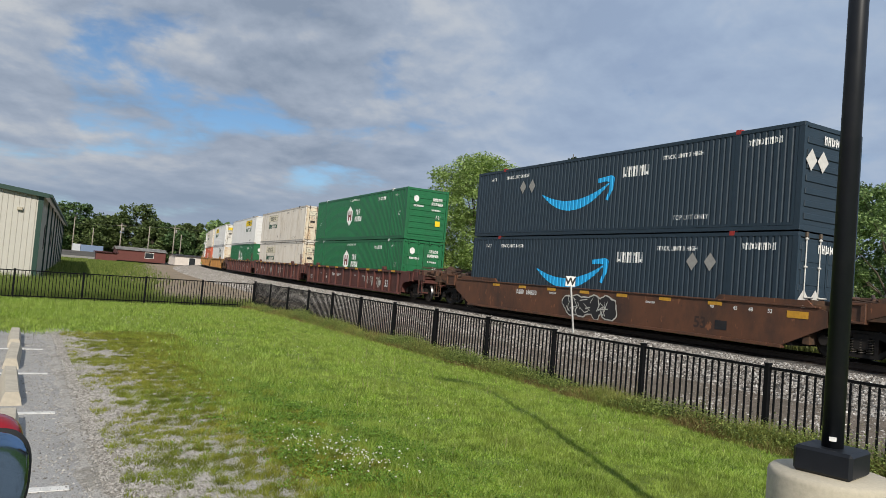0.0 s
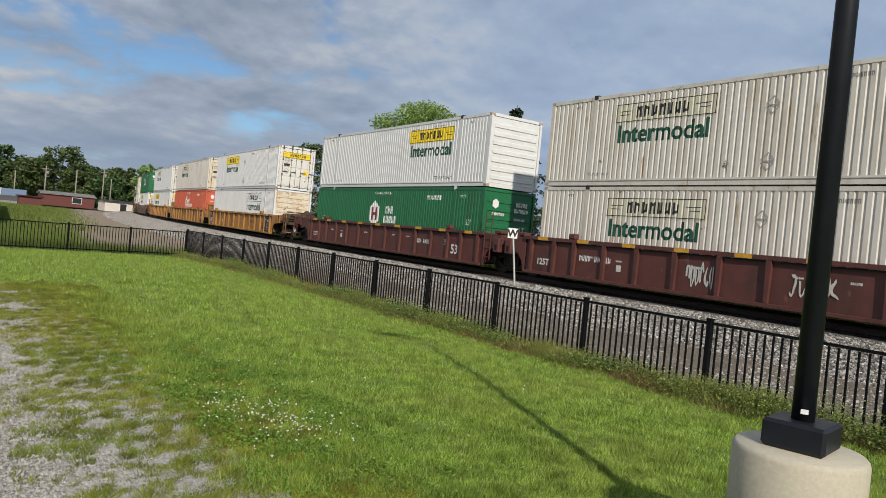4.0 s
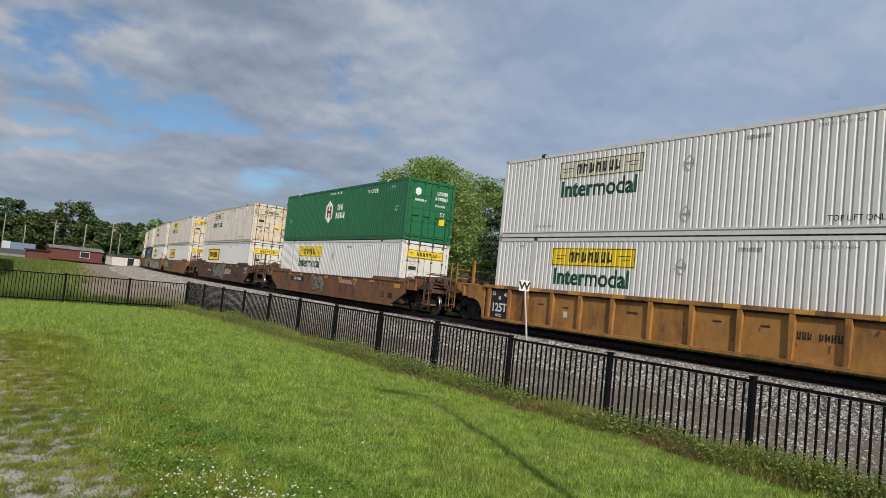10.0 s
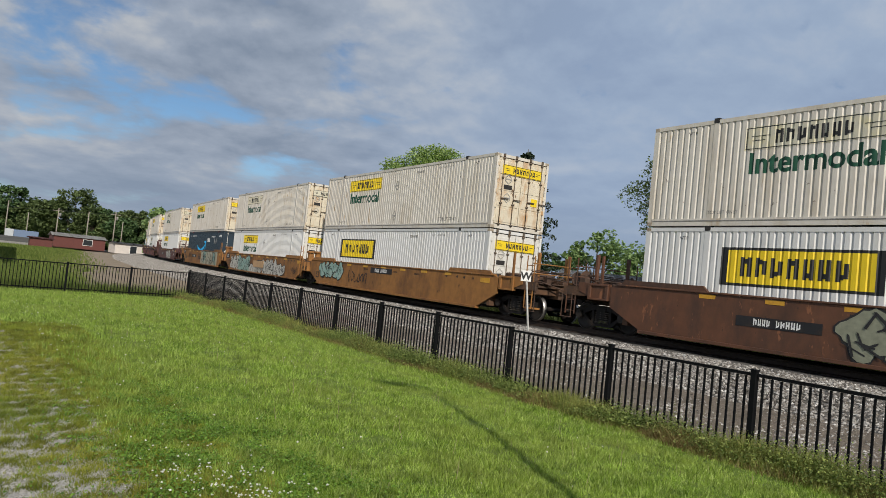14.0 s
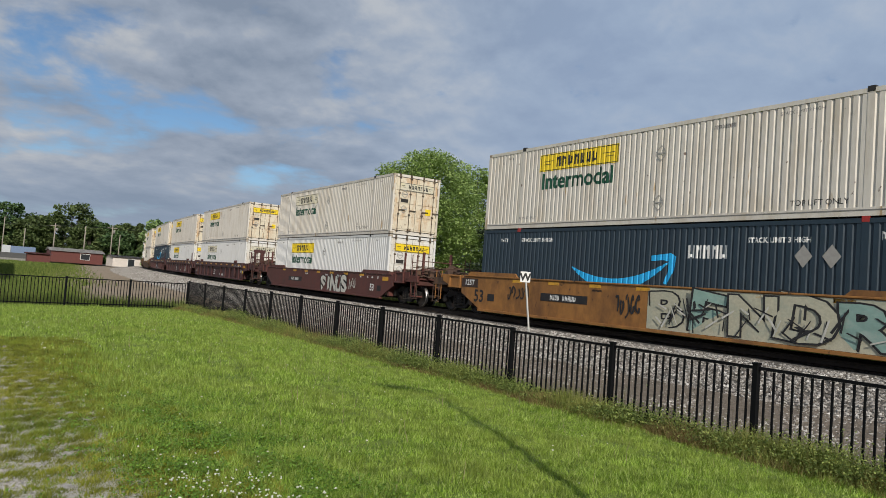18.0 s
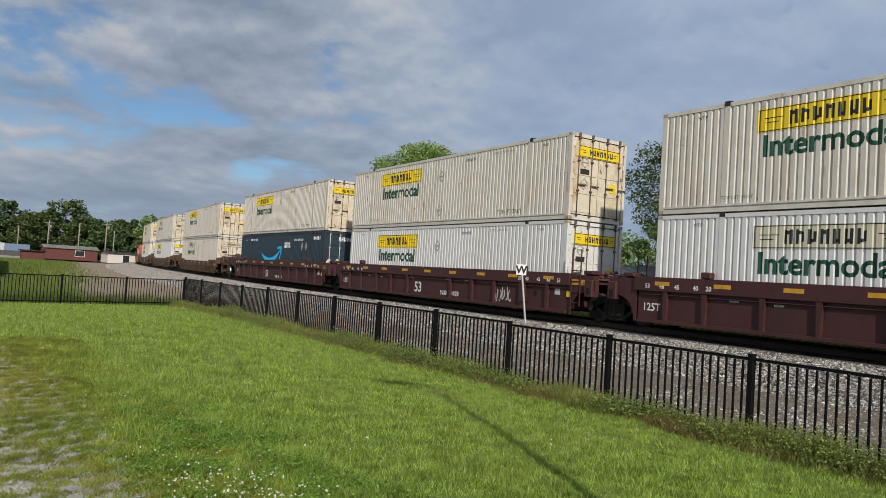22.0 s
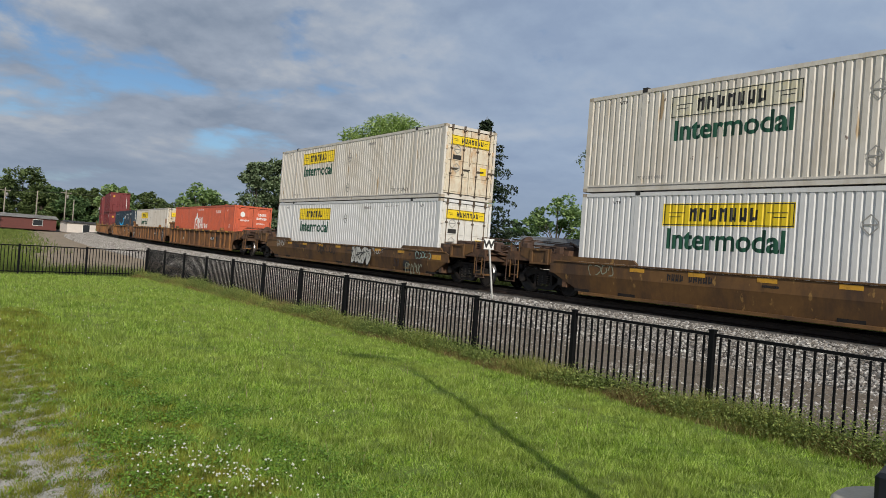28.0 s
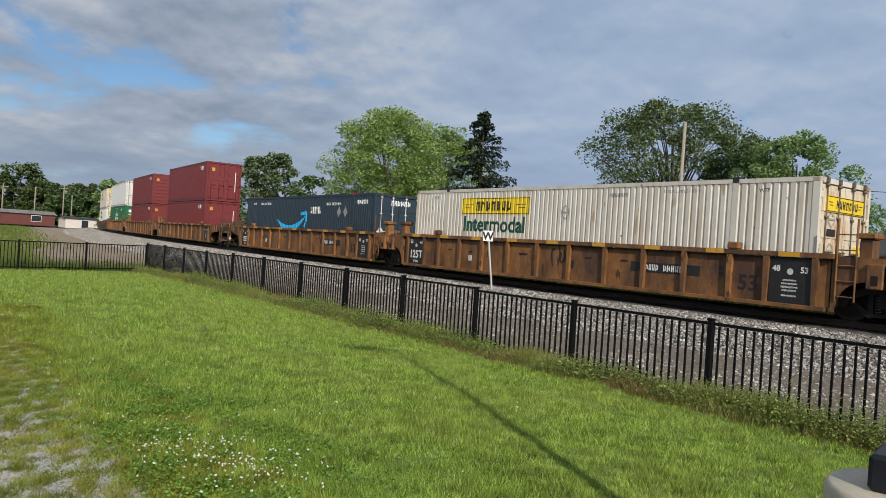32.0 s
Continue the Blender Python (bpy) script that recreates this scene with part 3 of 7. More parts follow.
def container(colour, banner="", end="doors", length=16.15, shift=0.0, single=False):
    """A corrugated steel container, its door end to -y. banner: yellow, faded, plain, or none."""
    paint, word = COLOURS[colour]
    h, x = length / 2, -WIDE / 2
    note = {"yellow": " with yellow banner and green lettering", "faded": " with faded banner and green lettering", "plain": " with black-framed yellow banner"}.get(banner, {"green": " with white hexagonal badge", "navy": " with light blue curved mark", "orange": " with white badge"}.get(colour, ""))
    ob = new("shipping_container")
    ob.empty_display_size = 0.2
    tagged(ob, f"{word} corrugated steel container{note}" + ("" if end == "doors" else ", ribbed end"), "container", "containers on the train")
    piece("side_wall", cached(("side", length, False), lambda: side_sheet(length), paint), ob)
    piece("side_wall", cached(("side", length, True), lambda: side_sheet(length, True), paint), ob)
    piece("frame", cached(("frame", length), lambda: container_frame(length), paint), ob)
    piece("roof", cached(("roof", length), lambda: roof_sheet(length), paint), ob)
    piece("end_wall", cached("ribbed", ribbed_end, paint), ob, pose(0, h, 0, 0, 0, 180))
    if length > 14:
        for lx, ly in ((-1, -5.99), (-1, 5.99), (1, -5.99), (1, 5.99)):
            piece("lifting_lug", cached("lug", lambda: boxes((-0.075, 0.075, -0.085, 0.085, HIGH - 0.09, HIGH + 0.044)), M_LUG if colour in ("white", "fresh") else M_LETWHITE if colour == "green" else M_REDLUG if colour == "navy" else paint), ob, pose(lx * (WIDE / 2 - 0.07), ly, 0))
    for sx in (-1, 1):
        # raised strip; on white boxes its grey paints the shade of a groove
        piece("rail_groove", cached(("groove_line", length), lambda: boxes((-0.006, 0.006, -h + 0.2, h - 0.2, 0.125, 0.150)), M_GREYINK if colour in ("white", "fresh") else paint), ob, pose(sx * (WIDE / 2 + 0.003), 0, 0))
        for sy in (-1, 1):
            for z in (0.0, HIGH - 0.118):
                piece("corner_casting", cached("casting", lambda: boxes((-0.09, 0.09, -0.09, 0.09, 0, 0.118), bevel=0.012), M_DARKCAST if colour in ("white", "fresh") else paint), ob, pose(sx * (WIDE / 2 - 0.086), sy * (h - 0.086), z))
    at_end = pose(0, -h, 0)
    if end == "doors":
        dm = M_DOORWHITE if colour == "white" else M_DOORFRESH if colour == "fresh" else paint
        piece("door_gasket", cached("gasket", lambda: boxes((-WIDE / 2 + 0.102, WIDE / 2 - 0.102, 0.074, 0.10, 0.162, HIGH - 0.122)), M_LUG), ob, at_end)
        for left in (True, False):
            d = piece("door", cached(("door", left), lambda: door_leaf(left), dm), ob, at_end)
            for rx in ((-0.95, -0.35) if left else (0.35, 0.95)):
                piece("lock_rod", cached("lock_rod", lock_rod, M_PLACARD if colour == "navy" else M_DARKROD if colour not in ("green", "orange", "red") else paint, True), d, pose(rx, -0.012, 0))
                piece("rod_keeper", cached("keeper", lambda: boxes((-0.04, 0.04, -0.04, 0.03, HIGH - 0.12, HIGH + 0.012), bevel=0.012), M_DARKROD if colour in ("white", "fresh", "navy") else paint), d, pose(rx, -0.006, 0))
            for hz in (0.34, 0.86, 1.42, 1.98, 2.5):
                piece("hinge", cached("hinge", lambda: boxes((-0.045, 0.045, -0.035, 0.03, -0.085, 0.085), bevel=0.012), dm), d, pose((-1 if left else 1) * (WIDE / 2 - 0.115), 0.018, hz))
    else:
        skin = M_DOORWHITE if end == "rusty" else paint
        end_ribs(piece("end_panel", cached("ribbed", ribbed_end, skin), ob, at_end), skin)
    side = lambda me, y, z, label="": painted(ob, "lettering", me, y, z, length, label)
    mark = lambda name, me, y, z, label="", lift=0.0025, size=1.0: painted(ob, name, me, y, z, length, label, lift, size)
    ends = lambda ex, z: on_end(ex, -h - 0.006, z)
    if banner:
        by = 3.26 + shift
        wide, tall, bz = 3.7, 0.6, 2.26
        if banner == "plain":
            tall, bz, wide = 0.85, 1.88, 3.7
            piece("banner_frame", cached(("bframe",), lambda: wave(on_rib(by - wide / 2) - RIB, on_rib(by + wide / 2) + RIB, bz - tall / 2 - 0.07, bz + tall / 2 + 0.07, x + 0.012, RIB, lift=0.003), M_BLACK), ob)
        bm_mat = M_FADED if banner == "faded" else M_BANNER
        if banner != "plain":
            rim = flat_bars([(0, tall / 2 - 0.03, wide - 0.06, 0.022), (0, -tall / 2 + 0.03, wide - 0.06, 0.022), (-wide / 2 + 0.05, 0, 0.022, tall - 0.09), (wide / 2 - 0.05, 0, 0.022, tall - 0.09), (-wide / 2 + 0.45, 0.05, 0.5, 0.02), (-wide / 2 + 0.4, -0.06, 0.36, 0.02), (wide / 2 - 0.45, 0.05, 0.5, 0.02), (wide / 2 - 0.4, -0.06, 0.36, 0.02)])
            mark("banner_outline", cached(("rim", wide, tall), lambda: rim, M_BLACK), by, bz, "", 0.009)
            if banner == "faded" and (shift + len(note)) % 2 > 1:
                bm_mat = None
        if bm_mat:
            piece("banner", cached(("banner", wide, tall, by, bz), lambda: wave(on_rib(by - wide / 2), on_rib(by + wide / 2), bz - tall / 2, bz + tall / 2, x + 0.012, RIB, lift=0.006), bm_mat), ob)
        mark("lettering", cached(("jb", tall), lambda: word_bars(7, tall * 0.58, 5, gap=0.40), M_BLACK), by, bz, "", 0.010)
        if banner != "plain":
            side(text_mesh("Intermodal", 0.86, M_LETGREEN, 0.022, 3.3), by + 0.02, 1.58, "dark green lettering")
        for z in (1.75, 0.3):
            if abs(shift) < 0.1:
                piece("placard_holder", cached("placard", lambda: placard_ring(0.17, 0.24), M_HOLDER), ob, on_side(x - 0.002, -0.22, z + 0.3))
        if end == "doors":
            piece("end_banner", cached("endbanner", lambda: boxes((-0.98, 0.98, -0.004, 0.010, 2.12, 2.5)), M_BANNER if banner != "faded" else M_FADED), ob, at_end)
            piece("end_banner_outline", cached("endrim", lambda: flat_bars([(0, 0.17, 1.9, 0.02), (0, -0.17, 1.9, 0.02), (-0.94, 0, 0.02, 0.32), (0.94, 0, 0.02, 0.32), (-0.76, 0.04, 0.2, 0.02), (-0.72, -0.03, 0.14, 0.02), (0.76, 0.04, 0.2, 0.02), (0.72, -0.03, 0.14, 0.02)]), M_BLACK), ob, ends(0, 2.31))
            for pz in (1.95, 1.22):
                piece("end_placard_holder", cached("endplacard", lambda: placard_ring(0.16, 0.2), M_HOLDER), ob, ends(-0.66, pz))
            lettering(ob, cached("endjb", lambda: word_bars(7, 0.2, 9, gap=0.36), M_BLACK), ends(0.1, 2.31))
            piece("end_notice", cached("endnotice", lambda: boxes((0.55, 0.85, -0.003, 0.010, 1.05, 1.35)), M_BANNER), ob, at_end)
            piece("end_notice", cached("endnotice2", lambda: boxes((-0.85, -0.45, -0.003, 0.010, 1.55, 1.72)), M_LUG), ob, at_end)
        side(text_mesh("TOP LIFT ONLY", 0.13, M_GREYINK), 5.6 if length > 14 else 0, 0.36)
        side(text_mesh("TOP LIFT ONLY", 0.20, M_BLACK), -4.9, 0.36)
        side(text_mesh("STACK LIMIT 3 HIGH", 0.12, M_GREYINK), -4.4, 2.62)
        side(cached("idbar_small", lambda: word_bars(8, 0.12, 3), M_GREYINK), -2.3, 2.55)
        side(text_mesh("WTP", 0.13, M_BLACK), -6.75, 2.6)
        side(text_mesh("WTP", 0.13, M_BLACK), 6.75, 2.6)
    if colour == "green" or colour == "orange":
        if colour == "green":
            mark("badge", cached(("hexbadge",), lambda: polygon(hex_badge(0.66)), M_LETWHITE), 1.03, 1.6, "white hexagonal badge")
            mark("lettering", cached("badge_mark", lambda: flat_bars([(-0.2, 0, 0.14, 0.64), (0.2, 0, 0.14, 0.64), (0, 0, 0.252, 0.14)]), M_RED), 1.03, 1.6, "", 0.006)
            side(cached("twoword_a", lambda: word_bars(3, 0.36, 21), M_LETWHITE), -0.5, 1.82)
            side(cached("twoword_b", lambda: word_bars(5, 0.34, 22), M_LETWHITE), -0.62, 1.36)
        else:
            arch = [(-0.75, -0.8), (-0.75, 0.25), (-0.35, 0.45), (0, 0.95), (0.35, 0.45), (0.75, 0.25), (0.75, -0.8), (0.5, -0.8), (0.5, 0.1), (0, 0.35), (-0.5, 0.1), (-0.5, -0.8)]
            mark("badge", cached("archbadge", lambda: polygon(arch), M_LETWHITE), 1.17, 1.68, "white badge", 0.0025, 0.82)
            mark("lettering", cached("badge_mark2", lambda: flat_bars([(-0.2, -0.25, 0.14, 0.8), (0.2, -0.25, 0.14, 0.8), (0, -0.25, 0.252, 0.14)]), M_LETWHITE), 1.17, 1.68, "", 0.0025, 0.82)
            side(cached("twoword_c", lambda: word_bars(3, 0.42, 21), M_LETWHITE), -0.02, 1.84)
            side(cached("twoword_d", lambda: word_bars(9, 0.36, 22, skip=(5,)), M_LETWHITE), -0.62, 1.40)
        side(text_mesh("53'", 0.34, M_LETWHITE), -7.1, 1.45)
        side(text_mesh("53'", 0.3, M_LETWHITE), 7.1, 1.2)
        side(text_mesh("WARNING HIGH CUBE", 0.17, M_LETWHITE), 0.3, 2.62)
        side(cached("idbar", lambda: word_bars(8, 0.2, 3), M_LETWHITE), -4.4, 2.45)
        side(text_mesh("WTP", 0.2, M_LETWHITE), -6.6, 2.5)
        piece("end_badge", cached("endhex", lambda: polygon(hex_badge(0.2)), M_LETWHITE), ob, ends(-0.72, 2.3))
        lettering(ob, cached("endid", lambda: word_bars(5, 0.17, 31), M_LETWHITE), ends(0.62, 2.35))
        lettering(ob, cached("endid2", lambda: word_bars(6, 0.17, 32), M_LETWHITE), ends(0.62, 2.1))
        lettering(ob, cached("endid3", lambda: word_bars(7, 0.12, 33), M_LETWHITE), ends(-0.55, 1.9))
        lettering(ob, cached("endid4", lambda: word_bars(8, 0.10, 34), M_LETWHITE), ends(0.55, 1.75))
        lettering(ob, text_mesh("53'", 0.26, M_LETWHITE), ends(0.7, 1.35))
        piece("end_notice", cached("endnotice", lambda: boxes((0.55, 0.85, -0.003, 0.010, 1.05, 1.35)), M_BANNER), ob, pose(0, -h, -0.2))
    if colour == "navy":
        mark("curved_mark", cached("smile", smile_shape, M_CYAN), 1.25, 1.72, "light blue curved mark")
        mark("mark_tip", cached("tip", smile_tip, M_CYAN), 1.25, 1.60, "light blue arrow tip")
        side(cached("pword", lambda: word_bars(5, 0.36, 41, gap=0.2), M_LETWHITE), -1.97, 2.12, "white lettering")
        for dy in ((4.53, 3.9) if end != 'doors' else (-4.61, -5.28)):
            piece("placard", cached("diamond", lambda: polygon([(-0.22, 0), (0, 0.28), (0.22, 0), (0, -0.28)]), M_HOLDER), ob, on_side(x - 0.002, dy, 2.03))
        side(text_mesh("STACK LIMIT 3 HIGH", 0.18, M_LETWHITE, 0.006), -3.95, 2.42)
        side(text_mesh("STACK LIMIT 3 HIGH", 0.18, M_LETWHITE, 0.006), 5.0, 2.5)
        side(cached("idbar", lambda: word_bars(8, 0.2, 3), M_LETWHITE), -6.9, 2.5)
        side(text_mesh("WTP", 0.2, M_LETWHITE), 6.8, 2.5)
        side(text_mesh("TOP LIFT ONLY", 0.2, M_LETWHITE), -4.4, 0.45)
        for ex in (-0.95, -0.45):
            piece("end_placard", cached("diamond2", lambda: polygon([(-0.24, 0), (0, 0.3), (0.24, 0), (0, -0.3)]), M_PLACARD), ob, ends(ex, 1.1 if end == "doors" else 1.9))
        lettering(ob, cached("endword", lambda: word_bars(6, 0.24, 43), M_LETWHITE), ends(0.1, 2.5))
    if colour == "red":
        piece("end_notice", cached("rednotice", lambda: boxes((-0.95, -0.7, -0.003, 0.010, 2.2, 2.45)), M_REFLECT), ob, at_end)
        side(cached("redid", lambda: word_bars(4, 0.3, 51), M_LETWHITE), -length / 2 + 1.5, 2.45)
        lettering(ob, cached("redid2", lambda: flat_bars([(0, 0, 0.05, 1.5)]), M_LETWHITE), ends(0.85, 1.5))
    return ob


# ---- well cars ----
def bmesh_rim():
    """The bright worn tread and rim of a wheel."""
    bm = bmesh.new()
    prof, rings = [(0.455, -0.045), (0.448, 0.045), (0.425, 0.073)], []
    for r, x in prof:
        rings.append([bm.verts.new((x, (r + 0.003) * math.cos(2 * math.pi * i / 28), (r + 0.003) * math.sin(2 * math.pi * i / 28))) for i in range(28)])
    for a, b in zip(rings, rings[1:]):
        for i in range(28):
            j = (i + 1) % 28
            bm.faces.new((a[i], b[i], b[j], a[j]))
    return bm


def coil():
    """A helical spring."""
    bm, pts = bmesh.new(), []
    for i in range(49):
        a = i * 2 * math.pi / 8
        pts.append(Vector((0.075 * math.cos(a), 0.075 * math.sin(a), 0.245 + 0.37 * i / 48)))
    for p, q in zip(pts, pts[1:]):
        tube(bm, p, q, 0.017, seg=5, cap=False)
    return bm


def arch_plate(y0, y1, z1):
    """Side plate whose lower edge curves up over the truck, in the y-z plane from the well's end y0 out to y1."""
    pts = [(y0, 0.20), (y0, z1), (y1, z1), (y1, 0.92)]
    for i in range(8):
        u = (i + 1) / 8
        a = math.pi / 2 * u
        pts.append((y1 + 0.1 + (y0 - y1 - 0.18) * math.sin(a), 0.92 - 0.72 * (1 - math.cos(a)) ** 1.3))
    return pts


def valve_cluster():
    rnd, bm = random.Random(4), bmesh.new()
    for i in range(16):
        x, y, z = rnd.uniform(-0.4, 0.4), rnd.uniform(-0.35, 0.35), rnd.uniform(1.36, 1.58)
        r = rnd.uniform(0.03, 0.075)
        if i % 2:
            box(bm, x - r, x + r, y - r, y + r, z - r, z + r, bevel=0.015)
        else:
            tube(bm, (x - r * 2, y, z), (x + r * 2.4, y + rnd.uniform(-0.1, 0.1), z + 0.04), r * 0.7, seg=8)
    box(bm, -0.45, 0.45, -0.25, 0.25, 1.302, 1.36)
    return bm


def truck(parent, y):
    """Four-wheel truck: bolster with side frames, springs, axles and wheels under it."""
    def frame_side():
        """Cast side frame: upper arch, lower sling and two columns round the spring opening."""
        bm = bmesh.new()
        prism(bm, [(-1.12, 0.47), (-1.14, 0.63), (-0.80, 0.68), (-0.46, 0.80), (0.46, 0.80), (0.80, 0.68), (1.14, 0.63), (1.12, 0.47), (0.74, 0.50), (0.42, 0.64), (-0.42, 0.64), (-0.74, 0.50)], -0.07, 0.07)
        prism(bm, [(-0.74, 0.498), (-0.80, 0.44), (-0.44, 0.15), (0.44, 0.15), (0.80, 0.44), (0.74, 0.498), (0.36, 0.24), (-0.36, 0.24)], -0.068, 0.068)
        for y in (-0.36, 0.36):
            box(bm, -0.06, 0.06, y - 0.05, y + 0.05, 0.24, 0.64)
        for y in (-0.89, 0.89):
            box(bm, -0.075, 0.075, y - 0.17, y + 0.17, 0.50, 0.60)
        return bm

    def wheel():
        bm = lathe(bmesh.new(), [(0.10, -0.08), (0.30, -0.03), (0.36, -0.06), (0.46, -0.06), (0.44, 0.05), (0.42, 0.07), (0.34, 0.07), (0.30, 0.03), (0.10, 0.05)], 28)
        bmesh.ops.rotate(bm, verts=bm.verts, cent=(0, 0, 0), matrix=Matrix.Rotation(math.pi / 2, 3, "Y"))
        return bm

    tr = piece("truck", cached("bolster", lambda: boxes((-1.12, 1.12, -0.2, 0.2, 0.34, 0.74), (-0.3, 0.3, -0.5, 0.5, 0.4, 0.6), bevel=0.02), M_STEEL), parent, pose(0, y, 0))
    for sx in (-1, 1):
        piece("side_frame", cached("side_frame", frame_side, M_STEEL), tr, pose(sx * 1.02, 0, 0))
        for dy in (-0.89, 0.89):
            piece("wheel", cached("wheel", wheel, M_WHEEL, True), tr, pose(sx * 0.76, dy, 0.44, 0, 0, 0 if sx > 0 else 180))
            piece("bearing_cap", cached("bearing", lambda: tube(bmesh.new(), (-0.10, 0, 0), (0.10, 0, 0), 0.13, seg=12), M_WHEEL), tr, pose(sx * 1.10, dy, 0.47))
        for dy in (-0.89, 0.89):
            piece("wheel_rim", cached("wheel_rim", lambda: bmesh_rim(), M_RIM, True), tr, pose(sx * 0.76, dy, 0.44, 0, 0, 0 if sx > 0 else 180))
        for dy in (-0.2, 0, 0.2):
            piece("spring", cached("spring", coil, M_SPRING, True), tr, pose(sx * 1.04, dy, 0))
    for dy in (-0.89, 0.89):
        piece("axle", cached("axle", lambda: tube(bmesh.new(), (-0.95, 0, 0.44), (0.95, 0, 0.44), 0.08), M_STEEL), tr, pose(0, dy, 0))
    return tr


def end_pipes():
    """Brake pipes, rods and brackets over a car's end platform."""
    rnd, bm = random.Random(12), bmesh.new()
    for i in range(9):
        x, z = rnd.uniform(-1.2, 1.2), rnd.uniform(1.36, 1.72)
        tube(bm, (x, -8.9, z), (x + rnd.uniform(-0.4, 0.4), -10.9, rnd.uniform(1.36, 1.6)), rnd.uniform(0.014, 0.032), seg=6)
    for i in range(7):
        y, z = rnd.uniform(-10.9, -9.0), rnd.uniform(1.36, 1.85)
        tube(bm, (-1.3, y, z), (rnd.uniform(0.2, 1.3), y + rnd.uniform(-0.2, 0.2), z), rnd.uniform(0.012, 0.026), seg=6)
    for i in range(10):
        x, y, r = rnd.uniform(-1.2, 1.2), rnd.uniform(-10.9, -9.0), rnd.uniform(0.05, 0.13)
        box(bm, x - r, x + r, y - r, y + r, 1.305, 1.36 + 2.2 * r, bevel=0.012)
    return bm


def stirrup():
    """Hanging steel step below a corner of the car."""
    bm = bmesh.new()
    for y in (-0.22, 0.22):
        tube(bm, (0, y, 1.1), (0, y, 0.34), 0.016, seg=6)
    box(bm, -0.05, 0.05, -0.23, 0.23, 0.32, 0.345)
    return bm


def side_sheet_plate():
    return boxes((-1.46, -1.43, -8.5, 8.5, 0.282, 1.358))


def smooth_side(top, folded=False):
    """Side plate; a folded one leans inwards below its upper band."""
    pts = [(-9.1, 0.80), (-9.1, top - 0.06), (-8.9, top), (8.9, top), (9.1, top - 0.06), (9.1, 0.80), (7.9, 0.24), (-7.9, 0.24)]
    if not folded:
        return prism(bmesh.new(), pts, -1.46, -1.40)
    bend = top - 0.36
    bm = prism(bmesh.new(), [(-9.1, bend), *pts[1:5], (9.1, bend)], -1.46, -1.40)
    lean = (bend - 0.24) * 0.24
    for sx in (0.0, 0.05):
        lo = [bm.verts.new((-1.457 + sx + lean, y, 0.24)) for y in (-7.9, 7.9)]
        hi = [bm.verts.new((-1.457 + sx, y, bend)) for y in (-8.95, 8.95)]
        bm.faces.new((lo[1], lo[0], hi[0], hi[1]) if sx == 0 else (lo[0], lo[1], hi[1], hi[0]))
    return bm


def rib():
    return prism(bmesh.new(), [(-0.05, 0.285), (0.05, 0.285), (0.075, 1.355), (-0.075, 1.355)], -0.10, -0.001)


def ladder(top=2.25):
    bm = bmesh.new()
    for y in (-0.2, 0.2):
        tube(bm, (0, y, 0.45), (0, y, top), 0.022, seg=6)
    for i in range(int((top - 0.4) / 0.34)):
        tube(bm, (0, -0.2, 0.55 + 0.34 * i), (0, 0.2, 0.55 + 0.34 * i), 0.016, seg=6)
    return bm


def scrawl(seed, n, h, length):
    """Looping spray-paint strokes as flat ribbons in the x-y plane."""
    rnd = random.Random(seed)
    bm = bmesh.new()
    for k in range(n):
        cx, cy = -length / 2 + length * (k + 0.5) / n, rnd.uniform(-0.08, 0.08) * h
        a0, span, rx, ry = rnd.uniform(0, 6.28), rnd.uniform(3.2, 5.6), length / n * rnd.uniform(0.38, 0.55), h * rnd.uniform(0.34, 0.5)
        lo, hi = [], []
        wd = h * rnd.uniform(0.07, 0.12)
        for i in range(13):
            a = a0 + span * i / 12
            r = 1 + 0.15 * math.sin(3 * a + k)
            p, q = (rx * r, ry * r), (max(0.02, rx * r - wd), max(0.02, ry * r - wd))
            z = 0.0008 * k
            lo.append(bm.verts.new((cx + q[0] * math.cos(a), cy + q[1] * math.sin(a), z)))
            hi.append(bm.verts.new((cx + p[0] * math.cos(a), cy + p[1] * math.sin(a), z)))
        for i in range(12):
            bm.faces.new((lo[i], lo[i + 1], hi[i + 1], hi[i]))
    return bm


def bubble(seed, n, h, length, grow=0.0, z=0.0):
    """A row of swollen, leaning letter-like blobs."""
    rnd = random.Random(seed)
    bm = bmesh.new()
    for k in range(n):
        cx, lean, ph = -length / 2 + length * (k + 0.5) / n, rnd.uniform(-0.25, 0.25), rnd.uniform(0, 6)
        rx, ry, nb = length / n * rnd.uniform(0.52, 0.66), h * rnd.uniform(0.44, 0.54), rnd.choice((2, 3, 4))
        ring = []
        for i in range(34):
            a = 2 * math.pi * i / 34
            q = 1 + 0.20 * math.sin(nb * a + ph) + 0.16 * abs(math.sin(2.5 * a + k)) - 0.13 * (i % 9 == k % 9)
            sq = 1 / max(abs(math.cos(a)), abs(math.sin(a))) ** 0.55
            y = (ry * q * sq * 0.9 + grow) * math.sin(a)
            ring.append(bm.verts.new((cx + (rx * q * sq * 0.9 + grow) * math.cos(a) + lean * y, y, z + 0.0006 * k)))
        bm.faces.new(ring)
    bmesh.ops.triangulate(bm, faces=bm.faces)
    return bm


